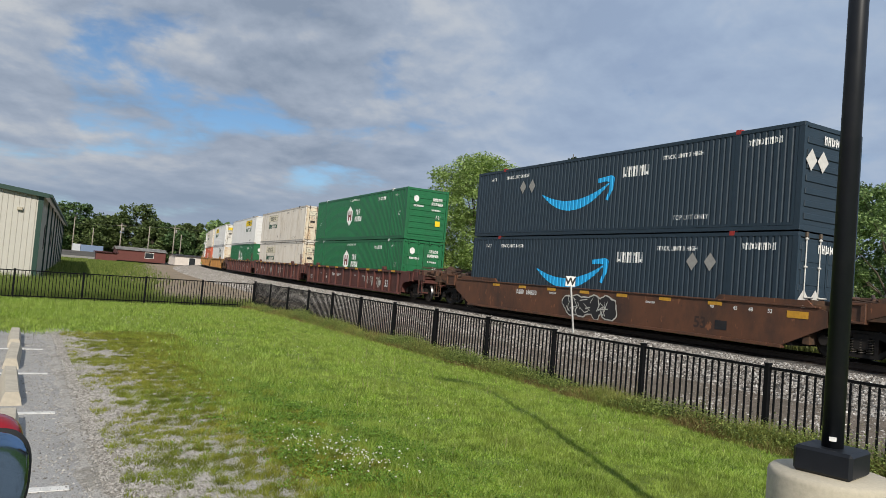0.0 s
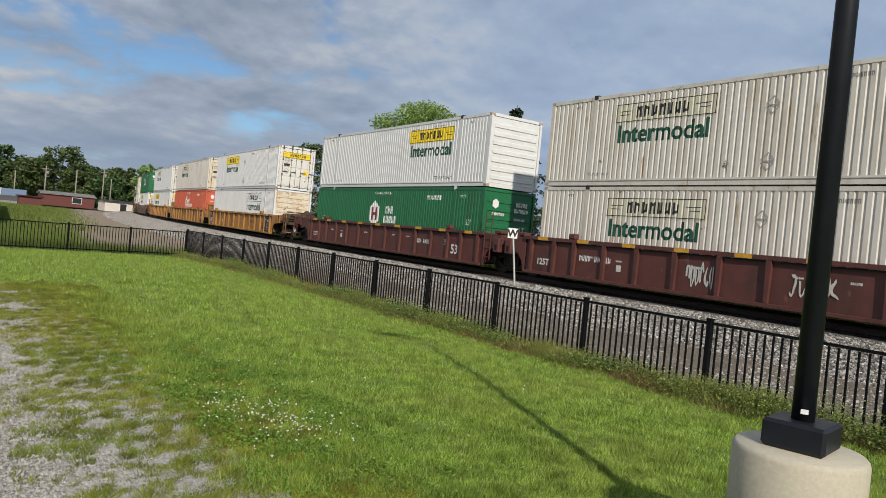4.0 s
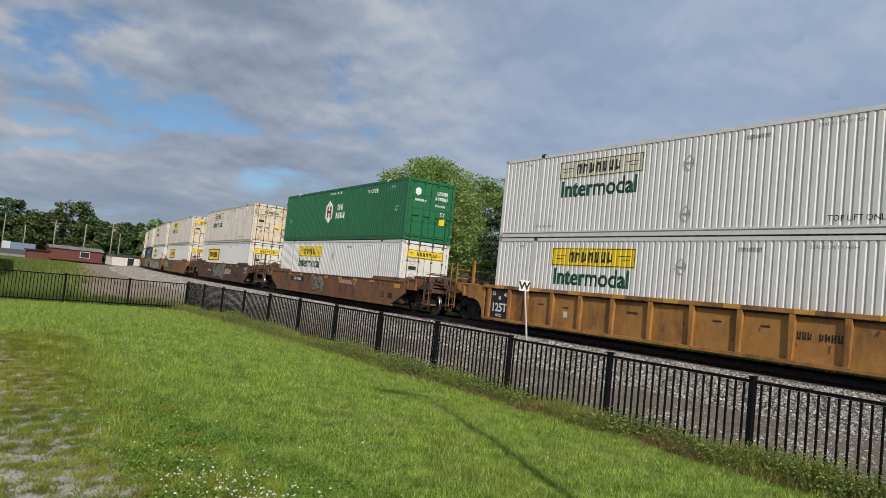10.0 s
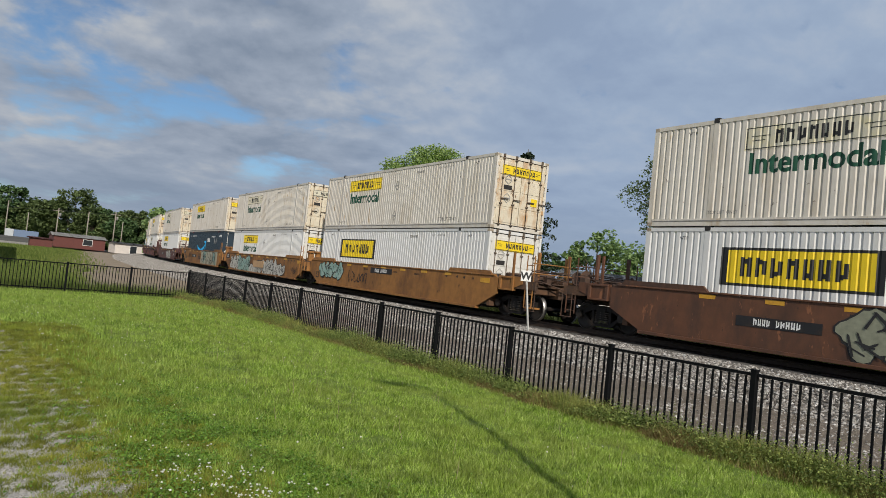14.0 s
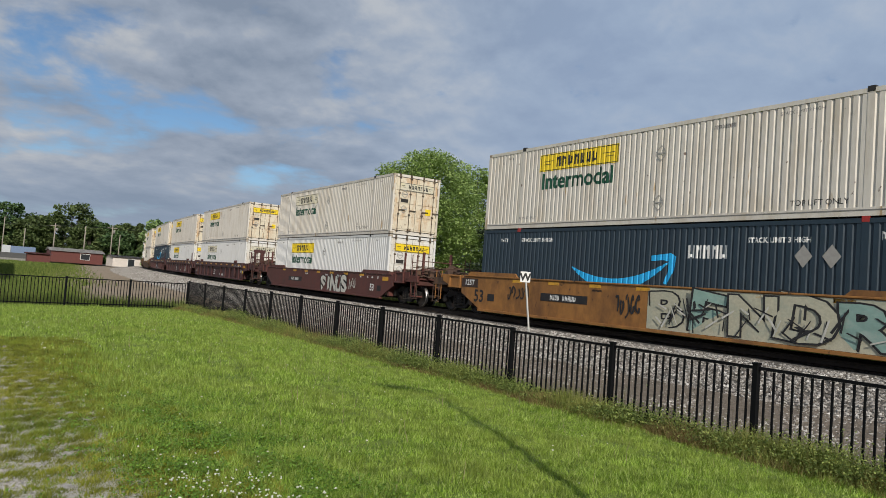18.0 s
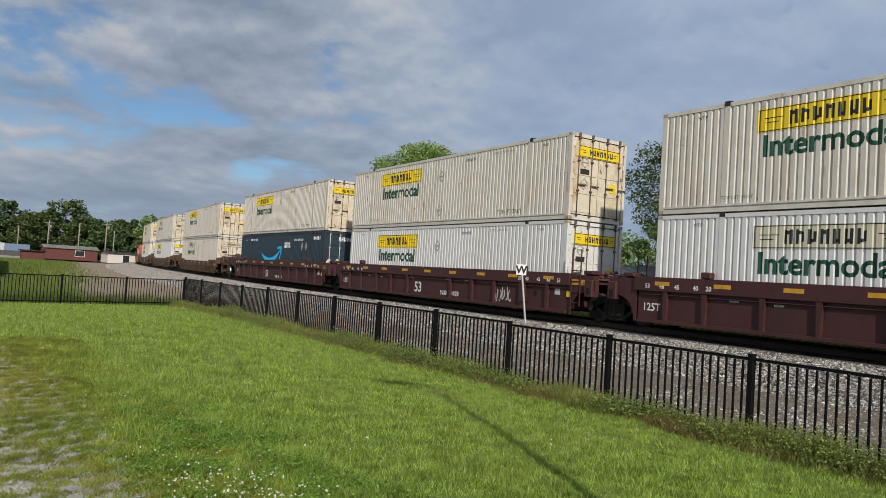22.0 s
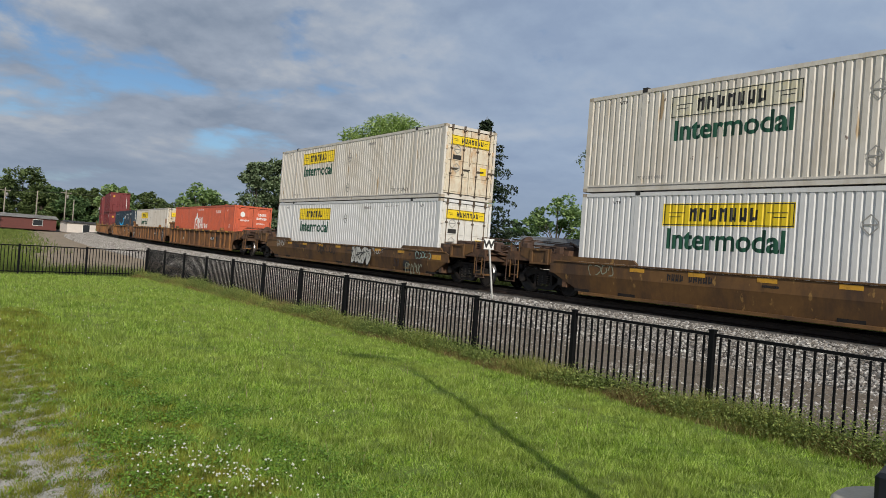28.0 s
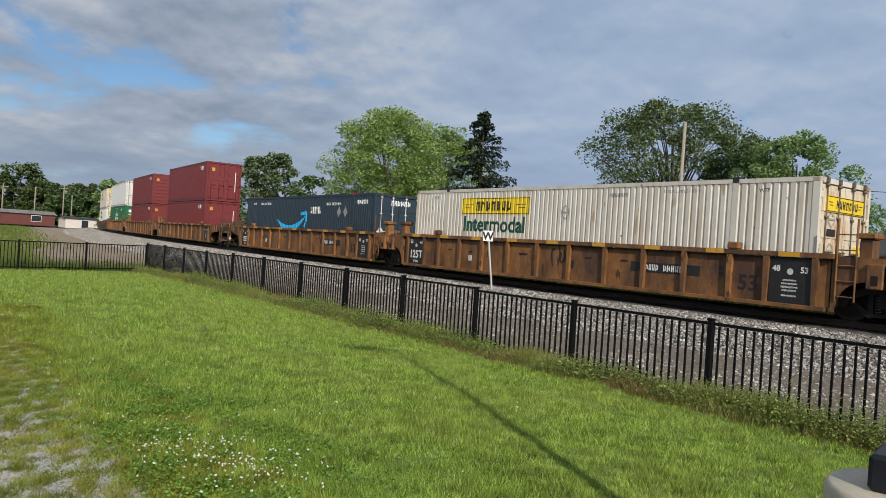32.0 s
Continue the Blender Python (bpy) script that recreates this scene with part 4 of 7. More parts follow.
def strokes(seed, n, h, length):
    """Thick crossing bars and hooks, as in wild lettering."""
    rnd = random.Random(seed)
    bm = bmesh.new()
    for k in range(n):
        x, y = rnd.uniform(-length / 2, length / 2), rnd.uniform(-0.35, 0.35) * h
        a, ln, w = rnd.choice((0.3, 1.2, 1.9, 2.6)) + rnd.uniform(-0.3, 0.3), h * rnd.uniform(0.25, 0.6), h * rnd.uniform(0.018, 0.04)
        c, q, z = math.cos(a), math.sin(a), 0.0005 * k
        ln = min(ln, (0.5 * h - abs(y)) / max(0.2, abs(q)) * 1.9)
        pts = [(-ln / 2, -w), (ln / 2, -w * 0.4), (ln / 2 + w * 1.5, w * 0.8), (ln / 2 - w, w), (-ln / 2, w * 0.7)]
        bm.faces.new([bm.verts.new((x + u * c - v * q, y + u * q + v * c, z)) for u, v in pts])
    return bm


M_SPRAY_W = mat("white_spray_paint", (0.56, 0.55, 0.50), 0.7, var=0.15, scale=3, dirt=(0.34, 0.36, 0.33), dirt_amount=0.6, dirt_scale=2.5)
M_SPRAY_T = mat("teal_spray_paint", (0.27, 0.42, 0.37), 0.7, var=0.2, scale=3, dirt=(0.48, 0.50, 0.45), dirt_amount=0.8, dirt_scale=2.2)
M_SPRAY_K = mat("black_spray_paint", (0.02, 0.02, 0.022), 0.7, var=0.2)
M_SPRAY_G = mat("pale_grey_green_spray_paint", (0.24, 0.25, 0.18), 0.7, var=0.2)


M_SPRAY_C = mat("cream_spray_paint", (0.47, 0.45, 0.34), 0.7, var=0.15, scale=14, dirt=(0.30, 0.36, 0.30), dirt_amount=0.7, dirt_scale=1.6)
M_SPRAY_R = mat("dull_red_spray_paint", (0.20, 0.022, 0.02), 0.7, var=0.2)
M_EMBLEM = mat("faded_pink_white_paint", (0.42, 0.31, 0.25), 0.7, var=0.2, scale=6, dirt=(0.22, 0.10, 0.05), dirt_amount=0.6, dirt_scale=4)
M_MAUVE = mat("faded_maroon_emblem_paint", (0.105, 0.042, 0.032), 0.7, var=0.2, scale=6, dirt=(0.17, 0.08, 0.035), dirt_amount=0.7, dirt_scale=3)
M_BUFF = mat("buff_patch_paint", (0.50, 0.32, 0.17), 0.7, var=0.08, scale=3)
M_STENCIL = mat("worn_dark_stencil", (0.045, 0.026, 0.02), 0.7, var=0.3)
# where the large number and the car's mark stand on each side: along, height, size; along, height
MARKS = {1: (-5.2, 0.56, 0.46, 3.48, 0.97), 2: (-6.57, 0.67, 0.53, 2.3, 0.95), 3: (-6.75, 0.65, 0.53, 5.2, 0.9), 8: (-6.94, 0.61, 0.42, 4.35, 0.94), 9: (-5.4, 0.6, 0.42, 3.7, 0.86), 10: (7.9, 0.64, 0.46, 0.2, 1.2), 11: (7.85, 0.66, 0.64, -0.6, 0.98), 12: (7.92, 0.70, 0.64, 3.3, 0.89),
         13: (-6.93, 0.63, 0.46, 3.67, 0.72), 14: (0.85, 0.61, 0.60, -1.7, 0.46), 15: (0.85, 0.58, 0.60, -1.6, 0.46), 16: (1.15, 0.55, 0.60, -1.25, 0.43), 18: (-5.23, 0.55, 0.46, 4.0, 0.9), 19: (-5.41, 0.54, 0.46, 4.3, 0.9)}
WORDS = {12: (("BENDR", -3.5, 0.78, 1.42, 1.34, 1.35, (M_SPRAY_C, M_SPRAY_T, M_SPRAY_C)),), 13: (("SINUS", -2.3, 0.58, 1.12, 0.70, 1.05, (M_SPRAY_W,)),)}


def well_car(paint, word, ribbed, ends, tags=(), number="53", top=1.25, index=0):
    """One well of a container car. ends: which outer ends have couplers (-1: to -y, 1: to +y)."""
    ob = new("well_car")
    ob.empty_display_size = 0.2
    tagged(ob, f"weathered {word} steel {'ribbed' if ribbed else 'smooth-sided'} railway well car{' with graffiti' if tags else ''}", "well car", "cars of the train")
    folded = index in (0, 17, 18, 19, 26)
    worn = M_ENDGRIME if word.startswith(("yellow", "tan", "gold", "brown")) else paint
    bracket = 1.46 if word in ("maroon", "oxide red") else 1.84
    tall = index in (7, 9, 10, 13, 14)      # cars with tall posts at their ends
    for rz in (0, 180):
        m = pose(0, 0, 0, 0, 0, rz)
        if ribbed:
            s = piece("side_sheet", cached("sheet_plate", side_sheet_plate, paint), ob, m)
            low = 1.08 if word == "maroon" else 1.36
            piece("top_chord", cached(("rtop", low), lambda: boxes((-1.57, -1.38, -8.6, 8.6, low, 1.48), bevel=0.01), paint), s)
            piece("bottom_chord", cached("rbot", lambda: boxes((-1.57, -1.36, -8.45, 8.45, 0.18, 0.28), bevel=0.01), paint), s)
            for y in ((1.7, 3.2, 4.6, 6.25, 7.5) if word == "maroon" else (0.7, 2.13, 3.5, 4.8, 6.1, 7.05, 8.2)):
                for sy in (-1, 1):
                    piece("rib", cached("rib", rib, paint), s, pose(-1.46, sy * y, 0) @ Matrix.Diagonal((1, 1, 0.79, 1)) if word == "maroon" else pose(-1.46, sy * y, 0))
            piece("chord_lip", cached("chord_lip", lambda: boxes((-1.53, -1.462, -8.5, 8.5, 1.31, 1.357)), M_STEEL), s)
            for y in (-6.2, 6.2):
                piece("lock_bracket", cached("lockb", lambda: boxes((-1.6, -1.4, -0.16, 0.16, 1.482, 1.66), bevel=0.03), paint), s, pose(0, y, 0))
        else:
            s = piece("side_sheet", cached(("smooth_side", top, folded), lambda: smooth_side(top, folded), paint), ob, m)
            piece("top_chord", cached(("chord", top), lambda: boxes((-1.50, -1.36, -8.9, 8.9, top + 0.002, top + 0.05), bevel=0.008), paint), s)
            piece("bottom_chord", cached("bchord", lambda: boxes((-1.52, -1.34, -7.9, 7.9, 0.15, 0.238), bevel=0.008), paint), s, pose(0.12 if folded else 0, 0, 0))
            for y in (-7.2, 7.2):
                piece("raised_rail", cached(("raised", top), lambda: prism(bmesh.new(), [(-1.5, top + 0.052), (1.5, top + 0.052), (1.35, top + 0.19), (-1.35, top + 0.19)], -1.48, -1.40), paint), s, pose(0, y, 0))
    for y in (-7.8, -6.1, 0, 6.1, 7.8):
        piece("floor_beam", cached("floor_beam", lambda: boxes((-1.36, 1.36, -0.3, 0.3, 0.24, 0.325)), M_STEEL), ob, pose(0, y, 0))
    for sy in (-1, 1):
        m = pose(0, 0, 0, 0, 0, 0 if sy < 0 else 180)
        e = sy in ends
        y1 = -11.2 if e else -9.5
        def platform(y1=y1):
            bm = boxes((-1.36, 1.36, y1, -8.62, 1.16, 1.30), (-0.35, 0.35, y1 - 0.05, -8.62, 0.80, 1.158), bevel=0.015)
            box(bm, -1.38, 1.38, -8.60, -8.42, 0.32, 1.46)
            for x0, x1 in ((-1.42, -1.30), (1.30, 1.42)):
                box(bm, x0, x1, y1, -8.62, 1.05, 1.34)
            return bm
        piece("end_platform", cached(("platform", e), platform, worn), ob, m)
        if ribbed:
            for sx in (-1, 1):
                piece("corner_gusset", cached(("gusset", sx), lambda: prism(bmesh.new(), arch_plate(-8.55, -9.62, 1.42), sx * 1.48 - 0.02, sx * 1.48 + 0.02), paint), ob, m)
        if e:
            piece("coupler", cached("coupler", lambda: boxes((-0.13, 0.13, -11.86, -11.1, 0.76, 0.98), (-0.2, 0.2, -11.86, -11.5, 0.72, 1.02), bevel=0.03), M_STEEL), ob, m)
            for sx in (-1, 1):
                piece("ladder", cached(("ladder", tall), lambda: ladder(2.25 if tall else 1.62), paint), ob, m @ pose(sx * 1.40, -10.85, 0))
                if tall:
                    piece("guard_post", cached("guard", lambda: boxes((-0.035, 0.035, -0.035, 0.035, 1.3, 2.35)), paint), ob, m @ pose(sx * 1.25, -9.7, 0))
            if ribbed and tall:
                piece("brake_stand", cached("bstand", lambda: boxes((-1.2, -1.06, -0.07, 0.07, 1.3, 2.42), (-0.62, -0.48, -0.07, 0.07, 1.3, 2.42), (-1.26, -0.42, -0.09, 0.09, 2.3, 2.52), (-1.2, -0.48, -0.03, 0.03, 1.75, 1.85), bevel=0.012), paint), ob, m @ pose(0, -10.35, 0))
            piece("end_cross_beam", cached("crossbeam", lambda: boxes((-1.38, 1.38, -0.14, 0.14, 0.92, 1.15), bevel=0.02), worn), ob, m @ pose(0, -10.95, 0))
            piece("brake_cylinder", cached("bcyl", lambda: tube(tube(bmesh.new(), (-0.35, -9.9, 1.5), (0.45, -9.9, 1.5), 0.17, seg=14), (0.45, -9.9, 1.5), (1.15, -9.6, 1.42), 0.04, seg=8), M_PIPE, True), ob, m)
            if tall:
                piece("hand_rail", cached("hrail", lambda: tube(tube(bmesh.new(), (-1.3, 0, 2.0), (1.3, 0, 2.0), 0.02, seg=6), (-1.3, 0, 1.65), (1.3, 0, 1.65), 0.02, seg=6), paint), ob, m @ pose(0, -10.85, 0))
            piece("brake_gear", cached("brakegear", lambda: boxes((-0.5, 0.3, -10.2, -9.2, 1.302, 1.62), (0.4, 0.7, -10.6, -9.6, 1.302, 1.5), (-0.9, -0.6, -9.4, -8.8, 1.302, 1.62), bevel=0.03), M_PIPE), ob, m)
            for sx in (-1, 1):
                piece("end_plate", cached(("eplate", sx), lambda: prism(bmesh.new(), [(-9.12, 0.98), (-9.12, 1.48), (-10.5, 1.48), (-10.5, 1.22), (-9.9, 1.02)], sx * 1.42 - 0.02, sx * 1.42 + 0.02), paint), ob, m)
            piece("air_pipe", cached("airpipe", lambda: tube(tube(tube(bmesh.new(), (-1.2, -9.0, 1.42), (-1.2, -11.3, 1.36), 0.03, seg=6), (-1.2, -11.3, 1.36), (0.5, -11.5, 0.95), 0.025, seg=6), (0.8, -8.9, 1.7), (-0.9, -9.9, 1.55), 0.05, seg=8), M_PIPE), ob, m)
            piece("brake_wheel", cached("bwheel", lambda: lathe(bmesh.new(), [(0.24, -0.015), (0.26, -0.015), (0.26, 0.015), (0.24, 0.015)], 18), M_PIPE), ob, m @ pose(0.75, -10.9, 1.62, 90, 0, 0))
            piece("step_grating", cached("grating", lambda: boxes((-1.3, 1.3, -11.3, -10.5, 1.302, 1.34)), M_PIPE), ob, m)
            tagged(piece("end_pipework", cached("pipework", end_pipes, M_PIPE), ob, m), kind="stuff")
            for sx in (-1, 1):
                w = piece("end_side_box", cached("esidebox", lambda: boxes((-0.09, 0.09, -0.42, 0.42, 0.96, 1.02), (-0.09, 0.09, -0.42, 0.42, 1.40, 1.46), (-0.09, 0.09, -0.42, -0.30, 1.02, 1.40), (-0.09, 0.09, 0.30, 0.42, 1.02, 1.40), (-0.02, 0.02, -0.30, 0.30, 1.02, 1.40), bevel=0.01), paint), ob, m @ pose(sx * 1.40, -9.62, 0))
                piece("box_panel", cached("eboxpanel", lambda: boxes((-0.026, 0.026, -0.16, 0.16, 1.10, 1.32)), M_STEEL), w)
                if tall:
                    piece("end_post", cached("endpost", lambda: boxes((-0.05, 0.05, -0.05, 0.05, 1.30, 2.42), (-0.08, 0.08, -0.08, 0.08, 1.30, 1.40), bevel=0.008), paint), ob, m @ pose(sx * 0.72, -10.45, 0))
                piece("stirrup_step", cached("stirrup", stirrup, M_PIPE), ob, m @ pose(sx * 1.42, -11.0, 0))
            piece("side_step", cached("sstep", lambda: boxes((-1.42, -1.0, -11.05, -10.65, 0.40, 0.46)), paint), ob, m)
            truck(ob, sy * 9.75)
        else:
            for sx in (-1, 1):
                br = piece("bracket_box", cached(("bbox", bracket), lambda: boxes((-0.15, 0.15, -0.14, 0.14, 1.30, bracket), bevel=0.02), paint), ob, m @ pose(sx * 1.05, -9.1, 0))
                piece("bracket_cap", cached(("bcap", bracket), lambda: boxes((-0.21, 0.21, -0.21, 0.21, bracket, bracket + 0.13), bevel=0.025), paint), br)
                if sy < 0:
                    piece("grab_rail", cached("grab", ladder, paint), ob, m @ pose(sx * 1.53, -8.85, 0))
                bx = piece("side_box", cached("sbox", lambda: boxes((-0.16, 0.16, -0.17, 0.17, 0.76, 1.30), bevel=0.02), paint), ob, m @ pose(sx * 1.42, -9.45, 0))
                # solid block; its dark colour stands in for the shade inside an opening
                piece("box_opening", cached("sopen", lambda: boxes((-0.165, 0.165, -0.07, 0.07, 0.84, 1.05)), M_STEEL), bx)
            piece("valve_gear", cached("valve", valve_cluster, paint), ob, m @ pose(-0.6, -9.3, 0))
            piece("walkway", cached("walkway", lambda: boxes((-1.3, -0.5, -9.6, -8.62, 1.302, 1.36), (0.5, 1.3, -9.6, -8.62, 1.302, 1.36)), M_PIPE), ob, m)
            if sy > 0:
                truck(ob, UNIT_A / 2)
    x = -1.572 if ribbed else -1.464
    for i in range(9):
        y = -7.6 + i * 1.9
        z = (1.30 if word == "maroon" else 1.42) if ribbed else top - 0.08
        if ribbed or abs(y) < 6.3:
            piece("reflector", cached("reflector", lambda: boxes((-0.004, 0.0, -0.25, 0.25, -0.055, 0.055)), M_REFLECT), ob, pose(x, y, z))
    plain = lambda y, z: on_side((-1.466 if ribbed else -1.466), y, z)
    dark = word.startswith(("yellow", "tan", "gold", "brown"))
    ink = M_PLATE if dark and index != 1 else M_LETWHITE
    y53, z53, h53, yrep, zrep = MARKS.get(index, (-6.57, 0.66, 0.52, -4.15, 0.87) if ribbed else (-5.2, 0.56, 0.46, 4.2, 0.88))
    faint = M_STENCIL if word.startswith(("brown", "gold")) or index == 8 else ink
    piece("lettering", text_mesh(number, h53, faint, 0.012), ob, plain(y53, z53))
    if index in (8, 9, 10, 11, 12, 13, 20, 21, 22):
        pl = piece("mark_panel", cached("mark_panel", lambda: boxes((-1.469, -1.4605, -1.1, 1.1, -0.13, 0.13)), M_PLATE), ob, pose(0, yrep, zrep), "black panel with pale number")
        piece("lettering", cached("repmark", lambda: word_bars(10, 0.17, 71, skip=(4,)), M_LETWHITE), pl, on_side(-1.472, 0, 0))
    else:
        piece("lettering", cached("repmark_b", lambda: word_bars(10, 0.19, 71, skip=(4,)), ink), ob, plain(yrep, zrep))
    if ribbed:
        if word.startswith("yellow") and index != 20:
            for y in (-7.62, 7.62):
                pl = piece("stencil_panel", cached("stencil", lambda: boxes((-1.500, -1.464, -0.50, 0.50, 0.285, 1.305)), M_PLATE), ob, pose(0, y, 0))
                if y > 0:
                    piece("lettering", text_mesh("125T", 0.42, M_LETWHITE, 0.012), pl, on_side(-1.504, 0, 0.66))
                    piece("lettering", text_mesh("53", 0.19, M_LETWHITE, 0.005), pl, on_side(-1.504, 0.33, 1.16))
                    piece("lettering", text_mesh("48", 0.19, M_LETWHITE, 0.005), pl, on_side(-1.504, -0.33, 1.14))
                    rows = (0.42, 0.36)
                else:
                    piece("lettering", text_mesh("48", 0.19, M_LETWHITE, 0.005), pl, on_side(-1.504, 0.33, 1.08))
                    piece("lettering", text_mesh("53", 0.19, M_LETWHITE, 0.005), pl, on_side(-1.504, -0.33, 1.06))
                    rows = (0.82, 0.74, 0.66, 0.58, 0.46)
                piece("roundel", cached("roundel", lambda: polygon([(0.075 * math.cos(i * math.pi / 8), 0.075 * math.sin(i * math.pi / 8)) for i in range(16)]), M_PLACARD), pl, on_side(-1.503, 0, 1.02))
                for j, z in enumerate(rows):
                    piece("lettering", cached(("stbars", j), lambda: word_bars(11 + j % 3, 0.042, 60 + j), M_LETWHITE), pl, on_side(-1.504, 0.0, z))
        else:
            piece("lettering", text_mesh("125T", 0.30, ink, 0.006), ob, plain(8.02 if word == "maroon" else 7.62, 0.62))
        if word == "maroon":
            for y, n in ((-6.1, "20"), (-6.5, "40"), (-7.1, "45"), (-7.6, "48"), (-8.1, "53"), (6.1, "20"), (6.5, "40"), (7.1, "45"), (7.6, "48"), (8.1, "53")):
                piece("lettering", text_mesh(n, 0.17, ink, 0.005), ob, on_side(-1.576, y, 1.22))
            piece("wide_reflector", cached("wreflect", lambda: boxes((-0.006, 0.0, -0.3, 0.3, -0.09, 0.09)), M_REFLECT), ob, pose(-1.505, -8.95, 1.2))
            piece("lock_box", cached("lockbox", lambda: boxes((-1.60, -1.462, -0.14, 0.14, 0.42, 1.07), (-1.54, -1.47, -0.19, -0.142, 0.46, 0.52), (-1.54, -1.47, -0.19, -0.142, 0.56, 0.62), bevel=0.015), paint), ob, pose(0, -6.25, 0))
            # flat disc on the sheet, dark like the shaded inside of a round hole
            piece("drain_hole", cached("hole_disc", lambda: polygon([(0.085 * math.cos(i * math.pi / 8), 0.085 * math.sin(i * math.pi / 8)) for i in range(16)]), M_STEEL), ob, on_side(-1.466, -6.85, 0.74))
            piece("notice_panel", cached("notice_white", lambda: boxes((-1.472, -1.4605, -0.12, 0.12, -0.10, 0.10)), M_PLACARD), ob, pose(0, -7.95, 0.86))
            piece("notice_panel", cached("notice_yellow", lambda: boxes((-1.510, -1.4605, -0.09, 0.09, -0.09, 0.09)), M_BANNER), ob, pose(0, -8.52, 0.80))
            piece("conduit", cached("conduit", lambda: tube(bmesh.new(), (-1.515, -8.3, 0.985), (-1.515, 8.3, 0.985), 0.016, seg=6), paint), ob)
        else:
            piece("lettering", text_mesh("20", 0.15, ink, 0.004), ob, plain(-5.85, 0.98))
            piece("lettering", text_mesh("40", 0.15, ink, 0.004), ob, plain(-5.85, 0.84))
        for y, z in ((5.4, 0.95), (4.2, 0.92), (1.4, 0.98), (-2.8, 1.0), (-1.45, 1.0)):
            piece("lettering", cached(("smallbars", round(y)), lambda: word_bars(6, 0.06, int(70 + y)), ink), ob, plain(y, z))
        if word != "maroon":
            piece("notice_panel", cached("notice", lambda: boxes((-1.470, -1.4605, -0.09, 0.09, -0.10, 0.10)), M_PLACARD), ob, pose(0, 4.2, 0.7))
    else:
        for y, n in ((-5.6, "40"), (-6.4, "45"), (-6.9, "48"), (-7.5, "53")):
            piece("lettering", text_mesh(n, 0.15, ink, 0.004), ob, plain(y, top - 0.17))
        for j, y in enumerate((1.8, -1.2, -3.2)):
            piece("lettering", cached(("smallbars", j), lambda: word_bars(8, 0.07, 75 + j), ink), ob, plain(y, top - 0.22))
        pn = piece("notice_panel", cached("notice_dark", lambda: boxes((-1.470, -1.4605, -0.2, 0.2, -0.13, 0.13)), M_PLATE), ob, pose(0, y53 - 0.75, z53))
        piece("wide_reflector", cached("wreflect", lambda: boxes((-0.006, 0.0, -0.3, 0.3, -0.09, 0.09)), M_REFLECT), ob, pose(-1.466, -8.3, top - 0.2))
    if index in (11, 12):
        pl = piece("capacity_panel", cached("cappanel", lambda: boxes((-1.470, -1.4605, -0.52, 0.52, -0.17, 0.17)), M_STENCIL), ob, pose(0, 8.55, 1.20), "dark brown panel with pale lettering")
        piece("lettering", text_mesh("125T", 0.3, M_LETWHITE, 0.006), pl, on_side(-1.474, 0, 0))
    if index == 8:
        lg = piece("faded_emblem", cached("emblem", lambda: polygon([(-1.0, 0.1), (0.5, 0.1), (0.72, -0.12), (-1.0, -0.08)]), M_EMBLEM), ob, on_side(-1.468, -2.8, top - 0.24), "pale faded painted emblem")
        piece("emblem_stroke", cached("emblem2", lambda: polygon([(0.86, -0.12), (1.0, -0.12), (1.18, 0.1), (1.04, 0.1)]), M_EMBLEM), lg)
        for k, dx in enumerate((-0.72, 0.0)):
            piece("emblem_stem", cached("emblem3", lambda: polygon([(-0.11, -0.10), (0.11, -0.10), (0.09, -0.55), (-0.09, -0.55)]), M_MAUVE), lg, Matrix.Translation((dx, 0, 0)))
        piece("emblem_stroke", cached("emblem4", lambda: polygon([(0.55, -0.14), (0.72, -0.14), (1.12, -0.58), (0.95, -0.58)]), M_MAUVE), lg)
    if index == 11:
        piece("paint_patch", cached("ppatch", lambda: boxes((-1.5205, -1.4605, -2.45, 0.0, 0.60, 1.06)), M_BUFF), ob, pose(0, 1.15, 0), "buff repair paint patch")
    if index == 12:
        piece("graffiti_ground", cached("gground", lambda: boxes((-1.468, -1.4605, -7.2, -0.2, 0.25, top - 0.02)), M_SPRAY_C), ob, None, "cream sprayed ground")
    for word_t, wy, wz, wh, step, wl, fills in WORDS.get(index, ()):
        rnd = random.Random(index)
        for k, ch in enumerate(word_t):
            at = on_side(-1.476 - 0.006 * k, wy - (k - (len(word_t) - 1) / 2) * step, wz + rnd.uniform(-0.05, 0.05)) @ Matrix.Rotation(rnd.uniform(-0.16, 0.16), 4, "Z") @ Matrix(((wl * rnd.uniform(0.9, 1.15), rnd.uniform(-0.1, 0.3), 0, 0), (0, rnd.uniform(0.92, 1.08), 0, 0), (0, 0, 1, 0), (0, 0, 0, 1)))
            piece("graffiti_outline", text_mesh(ch, wh, M_SPRAY_K, 0.10), ob, at, "black sprayed letter outline")
            piece("graffiti_letter", text_mesh(ch, wh, fills[k % len(fills)], 0.055), ob, Matrix.Translation((-0.002, 0, 0)) @ at, "sprayed graffiti letter")
    if index == 12:
        tagged(piece("graffiti_strokework", cached("wild12", lambda: strokes(12, 34, 1.05, 6.4), M_SPRAY_K), ob, on_side(-1.522, -3.6, 0.76), "black sprayed strokes"), kind="stuff")
        tagged(piece("graffiti_strokework", cached("wild12b", lambda: strokes(31, 16, 0.9, 6.0), M_SPRAY_W), ob, on_side(-1.526, -3.6, 0.76), "white sprayed strokes"), kind="stuff")
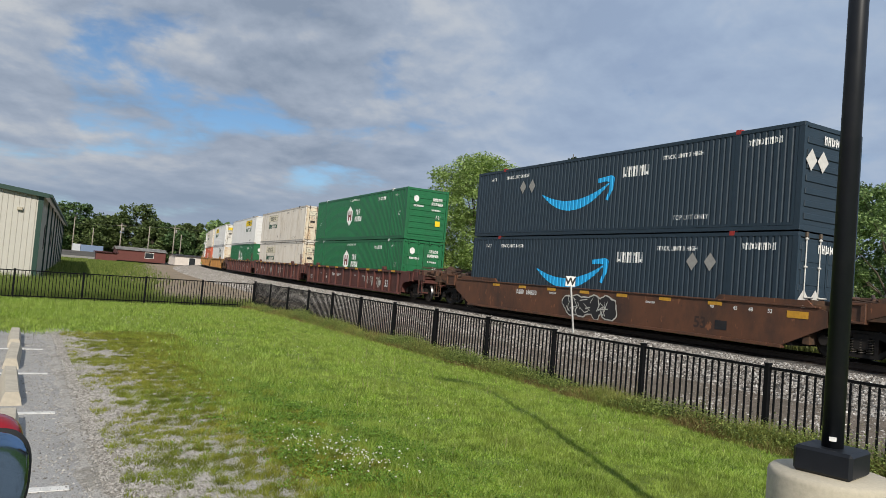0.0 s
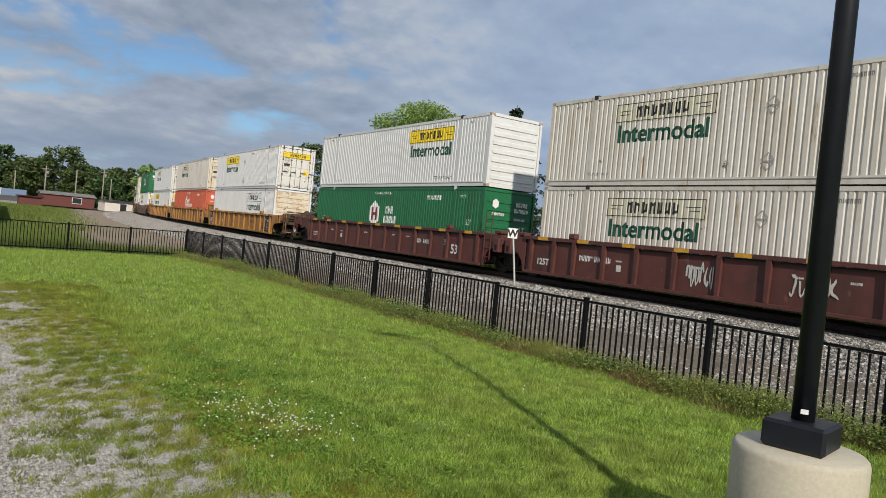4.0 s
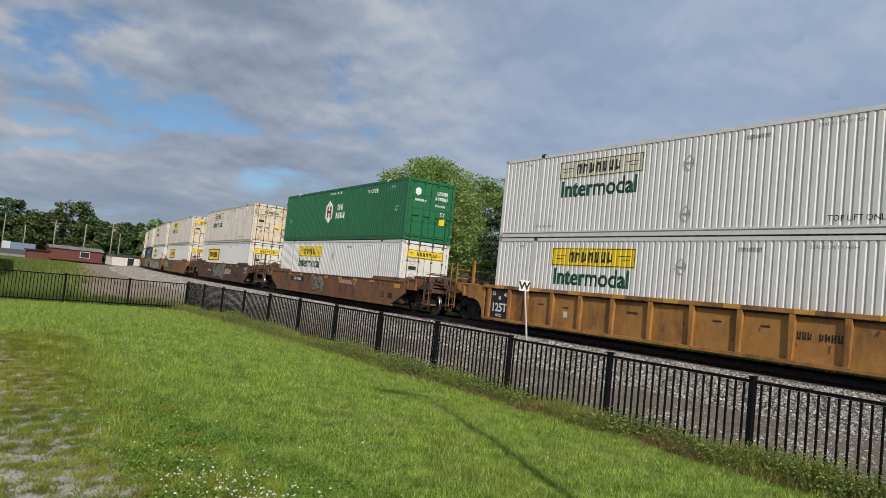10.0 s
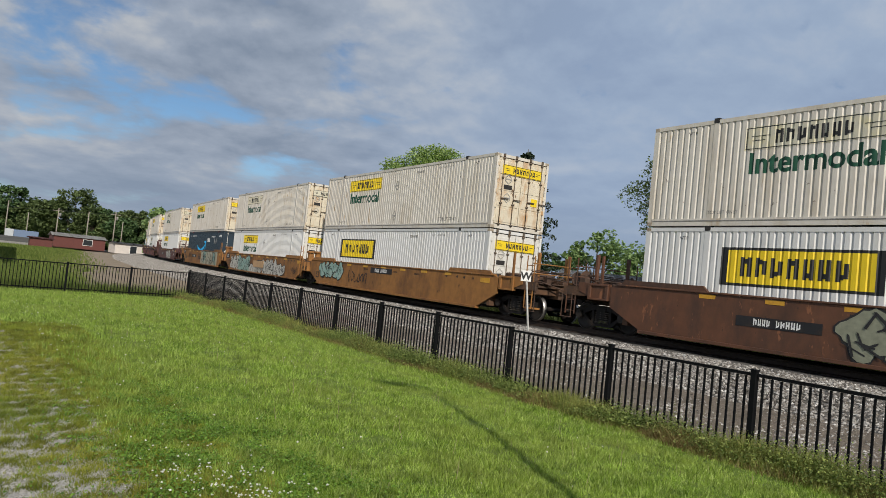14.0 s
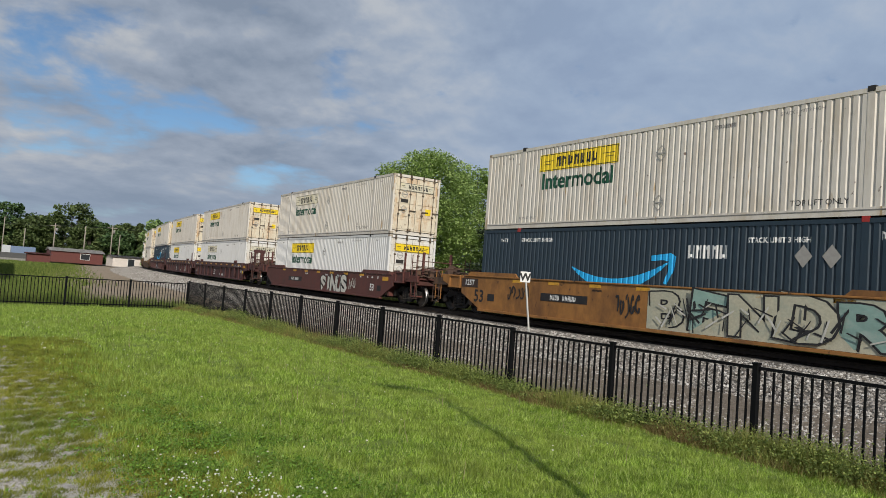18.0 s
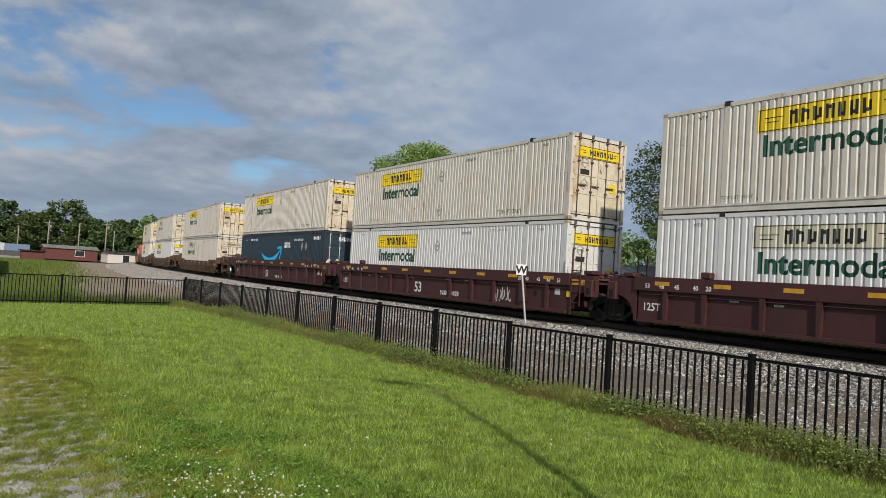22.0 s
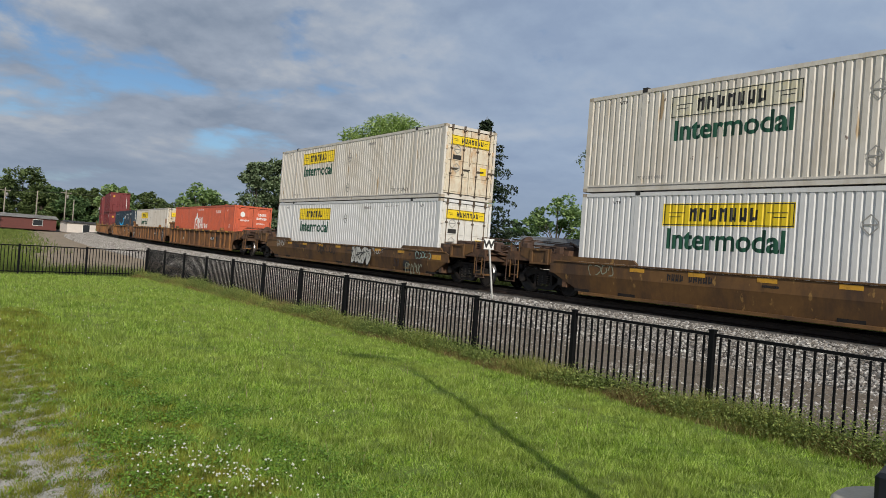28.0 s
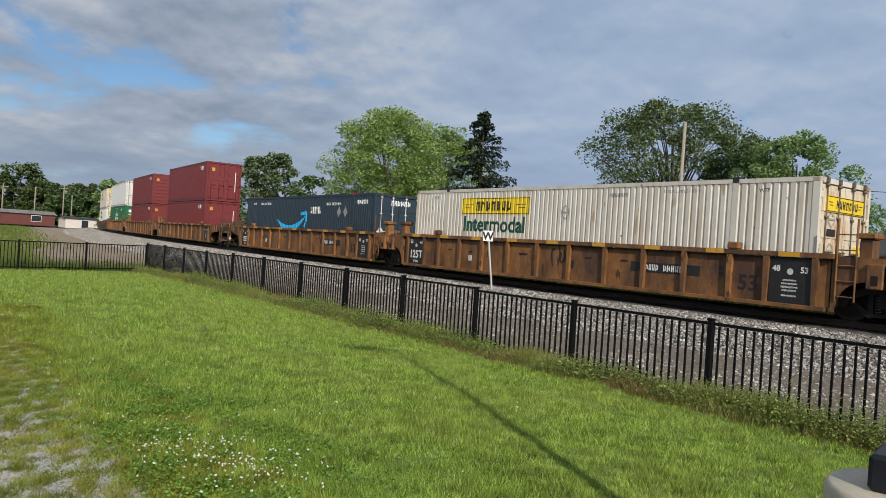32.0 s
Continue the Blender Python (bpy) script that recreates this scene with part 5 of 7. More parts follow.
    for j, (y, z, n, hh, ln, spray) in enumerate(tags):
        x = -1.474 - 0.004 * j
        drop = 0.0
        if ln > 1.6 and n < 6:
            seed = int(y * 10) + n * 7
            edge = M_SPRAY_K if spray is not K else M_SPRAY_W
            piece("graffiti_outline", cached(("bub", y, n, ln, 1), lambda: bubble(seed, n, hh, ln, 0.05), edge), ob, on_side(x, y, z - drop), "sprayed graffiti outline")
            piece("graffiti_fill", cached(("bub", y, n, ln, 0), lambda: bubble(seed, n, hh, ln), spray), ob, on_side(x - 0.008, y, z - drop), "sprayed graffiti letters")
            tagged(piece("graffiti_strokework", cached(("scrawl", y, n, hh, ln), lambda: strokes(seed, 6 * n + 4, hh * 0.95, ln * 0.95), edge), ob, on_side(x - 0.012 - 0.002, y, z - drop), "sprayed graffiti lines"), kind="stuff")
        else:
            piece("graffiti", cached(("scrawl", y, n, hh, ln), lambda: scrawl(int(y * 10) + n * 7 + j, n, hh, ln), spray), ob, on_side(x, y, z - drop), "sprayed graffiti")
    return ob


TOPS = {0: 1.25, 1: 1.25, 8: 1.28, 9: 1.46, 10: 1.44, 11: 1.44, 12: 1.44, 13: 1.30, 17: 1.08, 18: 1.10, 19: 1.10, 26: 1.25}
BOTH, FRONT, BACK, NONE = (-1, 1), (-1,), (1,), ()
W, K, TL, PG, RD = M_SPRAY_W, M_SPRAY_K, M_SPRAY_T, M_SPRAY_G, M_SPRAY_R
# paint, colour words, ribbed, outer ends, gap ahead, graffiti, lower and upper container
CARS = [    (M_BROWNCAR, "brown", False, BOTH, 0, (), None, None),
    (M_BROWNCAR, "brown", False, BOTH, UNIT_B, ((-0.3, 0.68, 4, 0.72, 2.6, K),), ("navy", "", "doors"), ("navy", "", "ribbed")),
    (M_OXIDECAR, "oxide red", True, FRONT, UNIT_B, ((-3.4, 0.80, 4, 0.62, 0.7, W), (-4.4, 0.78, 3, 0.62, 0.65, W), (-5.4, 0.74, 4, 0.75, 0.7, W)), ("green", "", "doors"), ("green", "", "ribbed")),
    (M_OXIDECAR, "oxide red", True, NONE, UNIT_A, ((1.3, 0.80, 6, 0.70, 0.9, W), (-1.85, 0.87, 5, 0.66, 1.35, W), (-3.6, 0.75, 3, 0.5, 0.5, RD), (-4.65, 0.78, 4, 0.5, 0.5, RD), (-5.55, 0.68, 4, 0.6, 0.6, RD)), ("white", "faded", "doors"), ("white", "faded", "doors")),
    (M_OXIDECAR, "oxide red", True, BACK, UNIT_A, (), ("green", "", "ribbed"), ("fresh", "yellow", "ribbed", -6.95)),
    (M_YELLOWCAR, "yellow", True, FRONT, UNIT_B, (), ("fresh", "faded", "rusty", -6.6), ("fresh", "yellow", "doors")),
    (M_YELLOWCAR, "yellow", True, NONE, UNIT_A, (), ("orange", "", "doors"), ("white", "faded", "doors")),
    (M_YELLOWCAR, "yellow", True, BACK, UNIT_A, (), ("fresh", "yellow", "doors"), ("fresh", "faded", "doors")),
    (M_RUSTCAR, "tan brown", False, BOTH, UNIT_B, ((1.05, 0.80, 3, 0.80, 1.62, PG),), ("fresh", "yellow", "doors"), ("green", "", "doors")),
    (M_BROWNCAR, "brown", False, BOTH, UNIT_B, ((0.1, 0.86, 4, 1.1, 3.9, PG), (-3.0, 0.87, 5, 0.42, 1.9, W), (-5.2, 0.8, 6, 0.4, 1.6, K), (-8.35, 1.08, 6, 0.62, 1.0, W)), ("fresh", "plain", "doors", 0.24), ("white", "faded", "doors")),
    (M_TANCAR, "tan brown", False, FRONT, UNIT_B, ((6.1, 0.98, 5, 0.80, 3.0, TL), (2.7, 0.78, 6, 0.6, 2.2, K)), ("fresh", "plain", "doors", 0.2), ("white", "yellow", "doors")),
    (M_TANCAR, "tan brown", False, NONE, UNIT_A, ((6.3, 0.74, 3, 1.0, 2.4, W), (3.6, 0.72, 4, 1.05, 3.2, TL), (0.6, 0.46, 4, 0.55, 2.8, W), (-2.6, 0.66, 5, 1.0, 3.2, W), (-4.9, 0.60, 3, 0.75, 1.8, W), (-7.6, 0.7, 6, 0.5, 1.1, K)), ("fresh", "yellow", "doors"), ("white", "faded", "doors")),
    (M_TANCAR, "tan brown", False, BACK, UNIT_A, ((0.55, 0.85, 5, 0.7, 1.0, K), (5.6, 0.95, 5, 0.5, 1.2, K)), ("navy", "", "doors"), ("white", "yellow", "doors")),
    (M_OXIDECAR, "oxide red", False, BOTH, UNIT_B, ((-4.6, 0.75, 4, 0.6, 0.9, W),), ("fresh", "yellow", "doors"), ("white", "faded", "doors")),
    (M_MAROONCAR, "maroon", True, FRONT, UNIT_B, (), ("fresh", "faded", "doors"), ("white", "yellow", "doors")),
    (M_MAROONCAR, "maroon", True, NONE, UNIT_A, ((-5.1, 0.62, 5, 0.62, 0.95, W),), ("fresh", "yellow", "doors"), ("white", "yellow", "doors")),
    (M_MAROONCAR, "maroon", True, BACK, UNIT_A, (), ("navy", "", "doors"), ("white", "yellow", "doors")),
    (M_GOLDCAR, "gold brown", False, BOTH, UNIT_B, (), ("white", "faded", "doors"), ("white", "yellow", "doors")),
    (M_GOLDCAR, "gold brown", False, BOTH, UNIT_B, ((-2.7, 0.62, 9, 0.6, 2.4, PG), (7.0, 0.95, 4, 0.35, 1.0, PG)), ("fresh", "yellow", "doors"), ("white", "faded", "doors")),
    (M_GOLDCAR, "gold brown", False, BOTH, UNIT_B, ((-2.35, 0.72, 4, 0.66, 1.7, W), (-3.8, 0.95, 5, 0.25, 1.0, W), (-6.75, 0.38, 6, 0.5, 1.25, PG), (-7.4, 0.95, 5, 0.34, 1.1, TL), (1.2, 0.85, 6, 0.5, 2.0, K), (6.9, 0.95, 5, 0.4, 1.2, W)), ("fresh", "yellow", "doors"), ("white", "yellow", "doors")),
    (M_AGEDCAR, "yellow brown", True, FRONT, UNIT_B, (), ("orange", "", "doors"), None),
    (M_AGEDCAR, "yellow brown", True, NONE, UNIT_A, ((-0.4, 1.05, 5, 0.8, 1.0, K),), ("white", "yellow", "doors"), None),
    (M_AGEDCAR, "yellow brown", True, BACK, UNIT_A, (), ("navy", "", "doors"), None),
    (M_AGEDCAR, "yellow brown", True, FRONT, UNIT_B, (), ("red", "", "doors", 0, 12.19), ("red", "", "doors", 0, 12.19)),
    (M_AGEDCAR, "yellow brown", True, NONE, UNIT_A, (), ("red", "", "doors", 0, 12.19), ("red", "", "ribbed", 0, 12.19)),
    (M_AGEDCAR, "yellow brown", True, BACK, UNIT_A, (), ("green", "", "doors"), ("fresh", "", "doors")),
    (M_BROWNCAR, "brown", False, BOTH, UNIT_B, (), ("fresh", "yellow", "doors"), ("white", "yellow", "doors")),
]


SLACK = {7: 0.12, 11: -0.18, 14: -0.18, 15: 0.1, 16: 0.2, 17: 0.2, 18: 0.2, 20: 0.18}      # play in the couplers
SHIFT = {7: 0.18}      # boxes that sit off the middle of their well


def build_train():
    base = -UNIT_B
    for i, (paint, word, ribbed, ends, gap, tags, low, high) in enumerate(CARS):
        base += gap
        u = base + SLACK.get(i, 0.0)
        MOVERS.append((well_car(paint, word, ribbed, ends, tags, top=TOPS.get(i, 1.25), index=i), u, 0.0))
        for spec, z in ((low, 0.345), (high, 0.345 + HIGH + 0.046)):
            if spec:
                colour, banner, end = spec[:3]
                c = container(colour, banner, end, spec[4] if len(spec) > 4 else 16.15, spec[3] if len(spec) > 3 else 0.0)
                MOVERS.append((c, u + SHIFT.get(i, 0.0), z))


def motions():
    """The train rolls south, a little faster all the time."""
    for ob, u, z in MOVERS:
        rows = []
        for k in range(33):
            s = train_at(float(k)) + u
            x, y, h = along(s)
            rows.append((float(k), pose(x, y, RAIL_Z + z, 0, 0, -math.degrees(h))))
        walk(ob, rows)


build_train()


# ---- ground ----
def ease(a, b, x):
    u = max(0.0, min(1.0, (x - a) / (b - a)))
    return u * u * (3 - 2 * u)


def lawn_z(x, y):
    """The lawn falls gently from the parking strip to the fences."""
    return 0.32 * (1 - ease(4.0, 8.8, x)) * (1 - ease(-18, -2, y)) - 0.10 * ease(-8, 0, y) - 0.04


def sheet(name, material, xs, ys, height):
    bm = bmesh.new()
    vs = [[bm.verts.new((x, y, height(x, y))) for x in xs] for y in ys]
    for j in range(len(ys) - 1):
        for i in range(len(xs) - 1):
            bm.faces.new((vs[j][i], vs[j][i + 1], vs[j + 1][i + 1], vs[j + 1][i]))
    return part(name, bm, material, None, smooth=True)


def steps(a, b, n):
    return [a + (b - a) * i / n for i in range(n + 1)]


def lawn_mat():
    """Mown grass: bright and dull green patches, thinning to yellow near the gravel."""
    m = mat("mown_lawn", (0.13, 0.195, 0.022), 0.9, var=0.35, scale=9, dirt=(0.19, 0.215, 0.04), dirt_amount=0.7, dirt_scale=0.55, bump=0.03, bump_scale=60)
    return m


M_GROUND = mat("rough_grass_and_soil", (0.115, 0.145, 0.04), 0.95, var=0.35, scale=2.0, dirt=(0.15, 0.125, 0.06), dirt_amount=0.6, dirt_scale=0.25, bump=0.05)
M_LAWN = lawn_mat()
M_GRAVEL = mat("pale_crushed_gravel", (0.40, 0.38, 0.35), 0.95, var=0.45, scale=38, dirt=(0.20, 0.18, 0.14), dirt_amount=0.8, dirt_scale=2.4, bump=0.02, bump_scale=60)
M_DIRT = mat("gravelly_dirt", (0.30, 0.235, 0.165), 0.95, var=0.35, scale=18, dirt=(0.14, 0.115, 0.07), dirt_amount=0.8, dirt_scale=0.5, bump=0.03, bump_scale=30)
# darker than the stones: the shade in the gaps between them is this colour
M_BALLAST = mat("ballast_bed", (0.115, 0.108, 0.098), 0.95, var=0.85, scale=30, dirt=(0.075, 0.064, 0.052), dirt_amount=0.7, dirt_scale=1.2, bump=0.05, bump_scale=16)
M_APRON = mat("stony_brown_soil", (0.165, 0.135, 0.105), 0.95, var=0.5, scale=26, dirt=(0.06, 0.05, 0.032), dirt_amount=0.8, dirt_scale=1.5, bump=0.05, bump_scale=18)
M_ASPHALT = mat("worn_grey_asphalt", (0.36, 0.352, 0.34), 0.95, var=0.4, scale=60, dirt=(0.17, 0.165, 0.155), dirt_amount=0.6, dirt_scale=1.3, bump=0.008)
M_ROAD = mat("pale_road", (0.26, 0.25, 0.235), 0.9, var=0.15, scale=3, dirt=(0.2, 0.19, 0.18), dirt_amount=0.5)

tagged(sheet("ground", M_GROUND, [-2500, -900, -300, -100, -40, 0, 40, 100, 300, 900, 2500], [-2500, -900, -300, -100, -40, 0, 60, 120, 300, 900, 2500], lambda x, y: -0.20), "rough green grass and soil reaching the horizon", "ground", kind="structure")
tagged(sheet("lawn", M_LAWN, steps(0.2, 9.9, 60), steps(-48, 3.0, 120), lambda x, y: lawn_z(x, y) + 0.012 * math.sin(3.1 * x + y) * math.sin(2.3 * y - x) - (0.04 * (1 - ease(1.2, 2.2, x)) if y < -17.5 else 0)), "bright green mown lawn sloping to a fence", "lawn", kind="structure")
tagged(sheet("lawn_edge", M_LAWN, steps(-40, 0.2, 12), steps(-17.2, 3.0, 24), lawn_z), "green lawn beyond the parking bays", "lawn", kind="structure")
tagged(sheet("parking_area", M_ASPHALT, steps(-40, 0.25, 8), steps(-60, -17.2, 20), lambda x, y: lawn_z(x, y) - 0.012), "worn grey asphalt parking bays", "parking area", kind="structure")


def gravel_edge():
    """Crushed stone spilling from the parking bays into the grass, with ragged rims."""
    bm = bmesh.new()
    rows = []
    for j in range(181):
        y = -38 + j * 0.118
        w = 1.65 + 0.45 * noise.noise((0.0, y * 0.7, 3.1)) + 0.25 * noise.noise((0.0, y * 2.6, 1.0))
        w = max(0.25, w * (1 - 0.85 * ease(-21.0, -17.2, y)))
        a = -0.05 + 0.10 * noise.noise((5.0, y * 2.2, 0.0)) + 0.05 * noise.noise((5.0, y * 7.0, 0.0))
        rows.append([bm.verts.new((x, y, lawn_z(x, y) + dz)) for x, dz in ((a, -0.014), (a + 0.08, 0.004), (0.3 + w * 0.4, 0.014), (0.2 + w * 0.85, 0.016), (0.2 + w, -0.02))])
    for a, b in zip(rows, rows[1:]):
        for i in range(4):
            bm.faces.new((a[i], a[i + 1], b[i + 1], b[i]))
    return bm


tagged(part("gravel_strip", gravel_edge(), M_GRAVEL, None, smooth=True), "pale crushed gravel strip along the parking bays", "gravel", kind="structure")


def strip(name, material, profile, s0, s1, ds, label, category, jitter=0.0):
    """A profile of (offset east of the track's centre, height), swept along the track."""
    bm = bmesh.new()
    rows, rnd = [], random.Random(7)
    for i in range(int((s1 - s0) / ds) + 1):
        x, y, h = along(s0 + i * ds)
        rows.append([bm.verts.new((x + d * math.cos(h), y - d * math.sin(h), z + rnd.uniform(-jitter, jitter))) for d, z in profile])
    for a, b in zip(rows, rows[1:]):
        for i in range(len(profile) - 1):
            bm.faces.new((a[i], a[i + 1], b[i + 1], b[i]))
    return tagged(part(name, bm, material, None, smooth=True), label, category, kind="structure")


BED = RAIL_Z - 0.19
SLOPE = [(-6.4, -0.02), (-5.6, 0.12), (-4.0, 0.34), (-3.0, BED - 0.05), (-2.0, BED)]
# the far shoulder is widened so that shaded ballast fills the gap under the cars
strip("ballast", M_BALLAST, SLOPE + [(0, BED), (2.0, BED), (5.0, BED - 0.02), (6.8, 0.05), (8, -0.22)], -70, 300, 1.0, "grey crushed stone ballast bed", "ballast", 0.012)
strip("dirt_track", M_DIRT, [(-14.6, -0.24), (-13.4, -0.13), (-7.0, -0.07), (-6.0, 0.02)], 20.8, 200, 2.0, "brown gravelly dirt track beside the railway", "dirt track", 0.01)


strip("ballast_apron", M_APRON, [(-9.7, -0.15), (-8.2, -0.08), (-6.4, 0.012), (-5.6, 0.146), (-5.3, 0.140)], -70, 24, 1.0, "thin stony apron beside the ballast", "ballast", 0.012)


def bed_z(d):
    for (a, za), (b, zb) in zip(SLOPE, SLOPE[1:]):
        if a <= d <= b:
            return za + (zb - za) * (d - a) / (b - a)
    return BED


# ---- rails and ties ----
track = new("railway_track")
tagged(track, "steel rails on dark timber ties", "track", kind="structure")


def rail(side):
    prof = [(-0.07, -0.18), (0.07, -0.18), (0.07, -0.165), (0.01, -0.14), (0.01, -0.045), (0.036, -0.035), (0.036, 0.0), (-0.036, 0.0), (-0.036, -0.035), (-0.01, -0.045), (-0.01, -0.14), (-0.07, -0.165)]
    bm = bmesh.new()
    rows = []
    for i in range(241):
        x, y, h = along(-70 + i * 1.5)
        rows.append([bm.verts.new((x + (side * 0.7535 + d) * math.cos(h), y - (side * 0.7535 + d) * math.sin(h), RAIL_Z + z)) for d, z in prof])
    n = len(prof)
    for a, b in zip(rows, rows[1:]):
        for i in range(n):
            j = (i + 1) % n
            bm.faces.new((a[i], b[i], b[j], a[j]))
    bmesh.ops.recalc_face_normals(bm, faces=bm.faces)
    return bm


for side in (-1, 1):
    part("rail", rail(side), M_RAIL, track)
for i in range(150):
    x, y, h = along(-25 + i * 0.53)
    piece("tie", cached("tie", lambda: boxes((-1.3, 1.3, -0.115, 0.115, -0.18, 0.0), bevel=0.012), M_TIE), track, pose(x, y, RAIL_Z - 0.18, 0, 0, -math.degrees(h)))

# ---- fence ----
FENCE_X, PANEL = 9.0, 2.44


def fence_run(points, label):
    """Posts at the points given, each panel with three rails and upright pickets."""
    ob = new("metal_fence")
    ob.location = points[0]
    tagged(ob, label, "fence")
    base = Vector(points[0])
    post = cached("fence_post", lambda: boxes((-0.038, 0.038, -0.038, 0.038, -0.15, 1.19), (-0.045, 0.045, -0.045, 0.045, 1.19, 1.215), bevel=0.004), M_FENCE)
    picket = cached("picket", lambda: boxes((-0.0118, 0.0118, -0.0118, 0.0118, 0.06, 1.12)), M_FENCE)
    for p in points:
        piece("post", post, ob, Matrix.Translation(Vector(p) - base))
    for a, b in zip(points, points[1:]):
        a, b = Vector(a), Vector(b)
        d = b - a
        m = Matrix.Translation(a - base) @ Matrix.Rotation(math.atan2(d.y, d.x), 4, "Z")
        ln = d.length
        for z in (0.13, 1.125):
            piece("rail", cached(("frail", round(ln, 2)), lambda: boxes((0.038, ln - 0.038, -0.020, 0.020, 0, 0.040)), M_FENCE), ob, m @ pose(0, 0, z))
        for i in range(1, 20):
            piece("picket", picket, ob, m @ pose(ln * i / 20, 0, 0))
    return ob


fence_run([(FENCE_X, -PANEL * k, -0.09 + (0.04 if 3 < k < 9 else 0)) for k in range(0, 16)], "black metal picket fence beside the railway")
fence_run([(FENCE_X - 0.06 - 2.42 * k, -0.32 * k - 0.06, -0.17 - 0.012 * k) for k in range(0, 8)], "black metal picket fence across the lawn's far edge")

# ---- whistle post ----
sign = new("whistle_post")
sign.location = (15.4, -15.27, 0.5)
tagged(sign, "white square whistle sign with black letter on thin post", "railway sign")
part("post", tube(bmesh.new(), (0, 0, -0.2), (0.0, 0.39, 1.84), 0.034, seg=8), mat("galvanised_post", (0.42, 0.42, 0.40), 0.5, 0.4, var=0.15), sign)
plate = part("sign_plate", boxes((-0.01, 0.01, -0.16, 0.16, -0.17, 0.17), bevel=0.004), mat("white_sign_paint", (0.78, 0.78, 0.76), 0.5, var=0.05), sign, m=pose(-0.035, 0.345, 1.74, 0, 0, 50))
piece("letter", text_mesh("W", 0.33, M_BLACK, 0.012), plate, on_side(-0.014, 0, -0.01))

# ---- lamp post ----
LAMP = (3.235, -31.225)
lamp = new("lamp_post")
lamp.location = (*LAMP, 0.28)
tagged(lamp, "black steel lamp post on round concrete pedestal", "lamp post")
part("pedestal", lathe(bmesh.new(), [(0.306, -0.3), (0.306, 0.785), (0.300, 0.803), (0.288, 0.815)], 48), M_CONC, lamp, "round cast concrete pedestal", True)
cover = bmesh.new()
box(cover, -0.145, 0.145, -0.145, 0.145, 0.816, 0.952, bevel=0.016)
part("base_cover", cover, M_POLE, lamp, "square black base cover", m=pose(0, 0, 0, 0, 0, 12))
part("pole", tube(bmesh.new(), (0, 0, 0.95), (0, 0, 5.62), 0.053, 0.048, 28), M_POLE, lamp, smooth=True)
part("label_plate", boxes((-0.02, 0.014, -0.010, 0.0, 0, 0.022)), M_LETWHITE, lamp, "small white label", m=pose(-0.045, -0.030, 0.99, 0, 0, -57))
part("arm", boxes((-0.34, -0.03, -0.04, 0.04, 5.50, 5.58), bevel=0.01), M_POLE, lamp)
head = part("lamp_head", boxes((-1.02, -0.34, -0.17, 0.17, 5.50, 5.62), bevel=0.03), M_POLE, lamp)
part("lens", boxes((-0.96, -0.42, -0.13, 0.13, 5.488, 5.499)), M_PLACARD, head)

# ---- parking bays ----
M_STRIPE = mat("worn_white_stripe", (0.70, 0.69, 0.66), 0.8, var=0.12, scale=30, dirt=(0.4, 0.39, 0.37), dirt_amount=0.6, dirt_scale=9)
for y in (-32.9, -30.35, -27.81, -25.22, -22.69, -20.18):
    tagged(part("bay_stripe", boxes((-4.7, -0.12, -0.05, 0.05, 0, 0.006)), M_STRIPE, None, m=pose(0, y, 0.270)), "worn white painted parking bay line", "parking line", "parking bay lines")
M_STOP = mat("pale_concrete_stop", (0.50, 0.45, 0.36), 0.85, var=0.12, scale=14, dirt=(0.34, 0.29, 0.22), dirt_amount=0.6, dirt_scale=2.5, bump=0.005)


def wheel_stop():
    bm = prism(bmesh.new(), [(-0.10, 0), (0.10, 0), (0.085, 0.08), (0.06, 0.15), (-0.06, 0.15), (-0.085, 0.08)], -0.91, 0.91)
    bmesh.ops.rotate(bm, verts=bm.verts, cent=(0, 0, 0), matrix=Matrix.Rotation(math.pi / 2, 3, "Z"))
    return bm


for k, y in enumerate((-29.1, -26.55, -23.9, -21.4, -19.1)):
    tagged(piece("wheel_stop", cached("wheel_stop", wheel_stop, M_STOP), None, pose(-0.53, y, 0.262, 0, 0, (k % 3 - 1) * 1.2)), "pale concrete wheel stop in a parking bay", "wheel stop", "wheel stops")


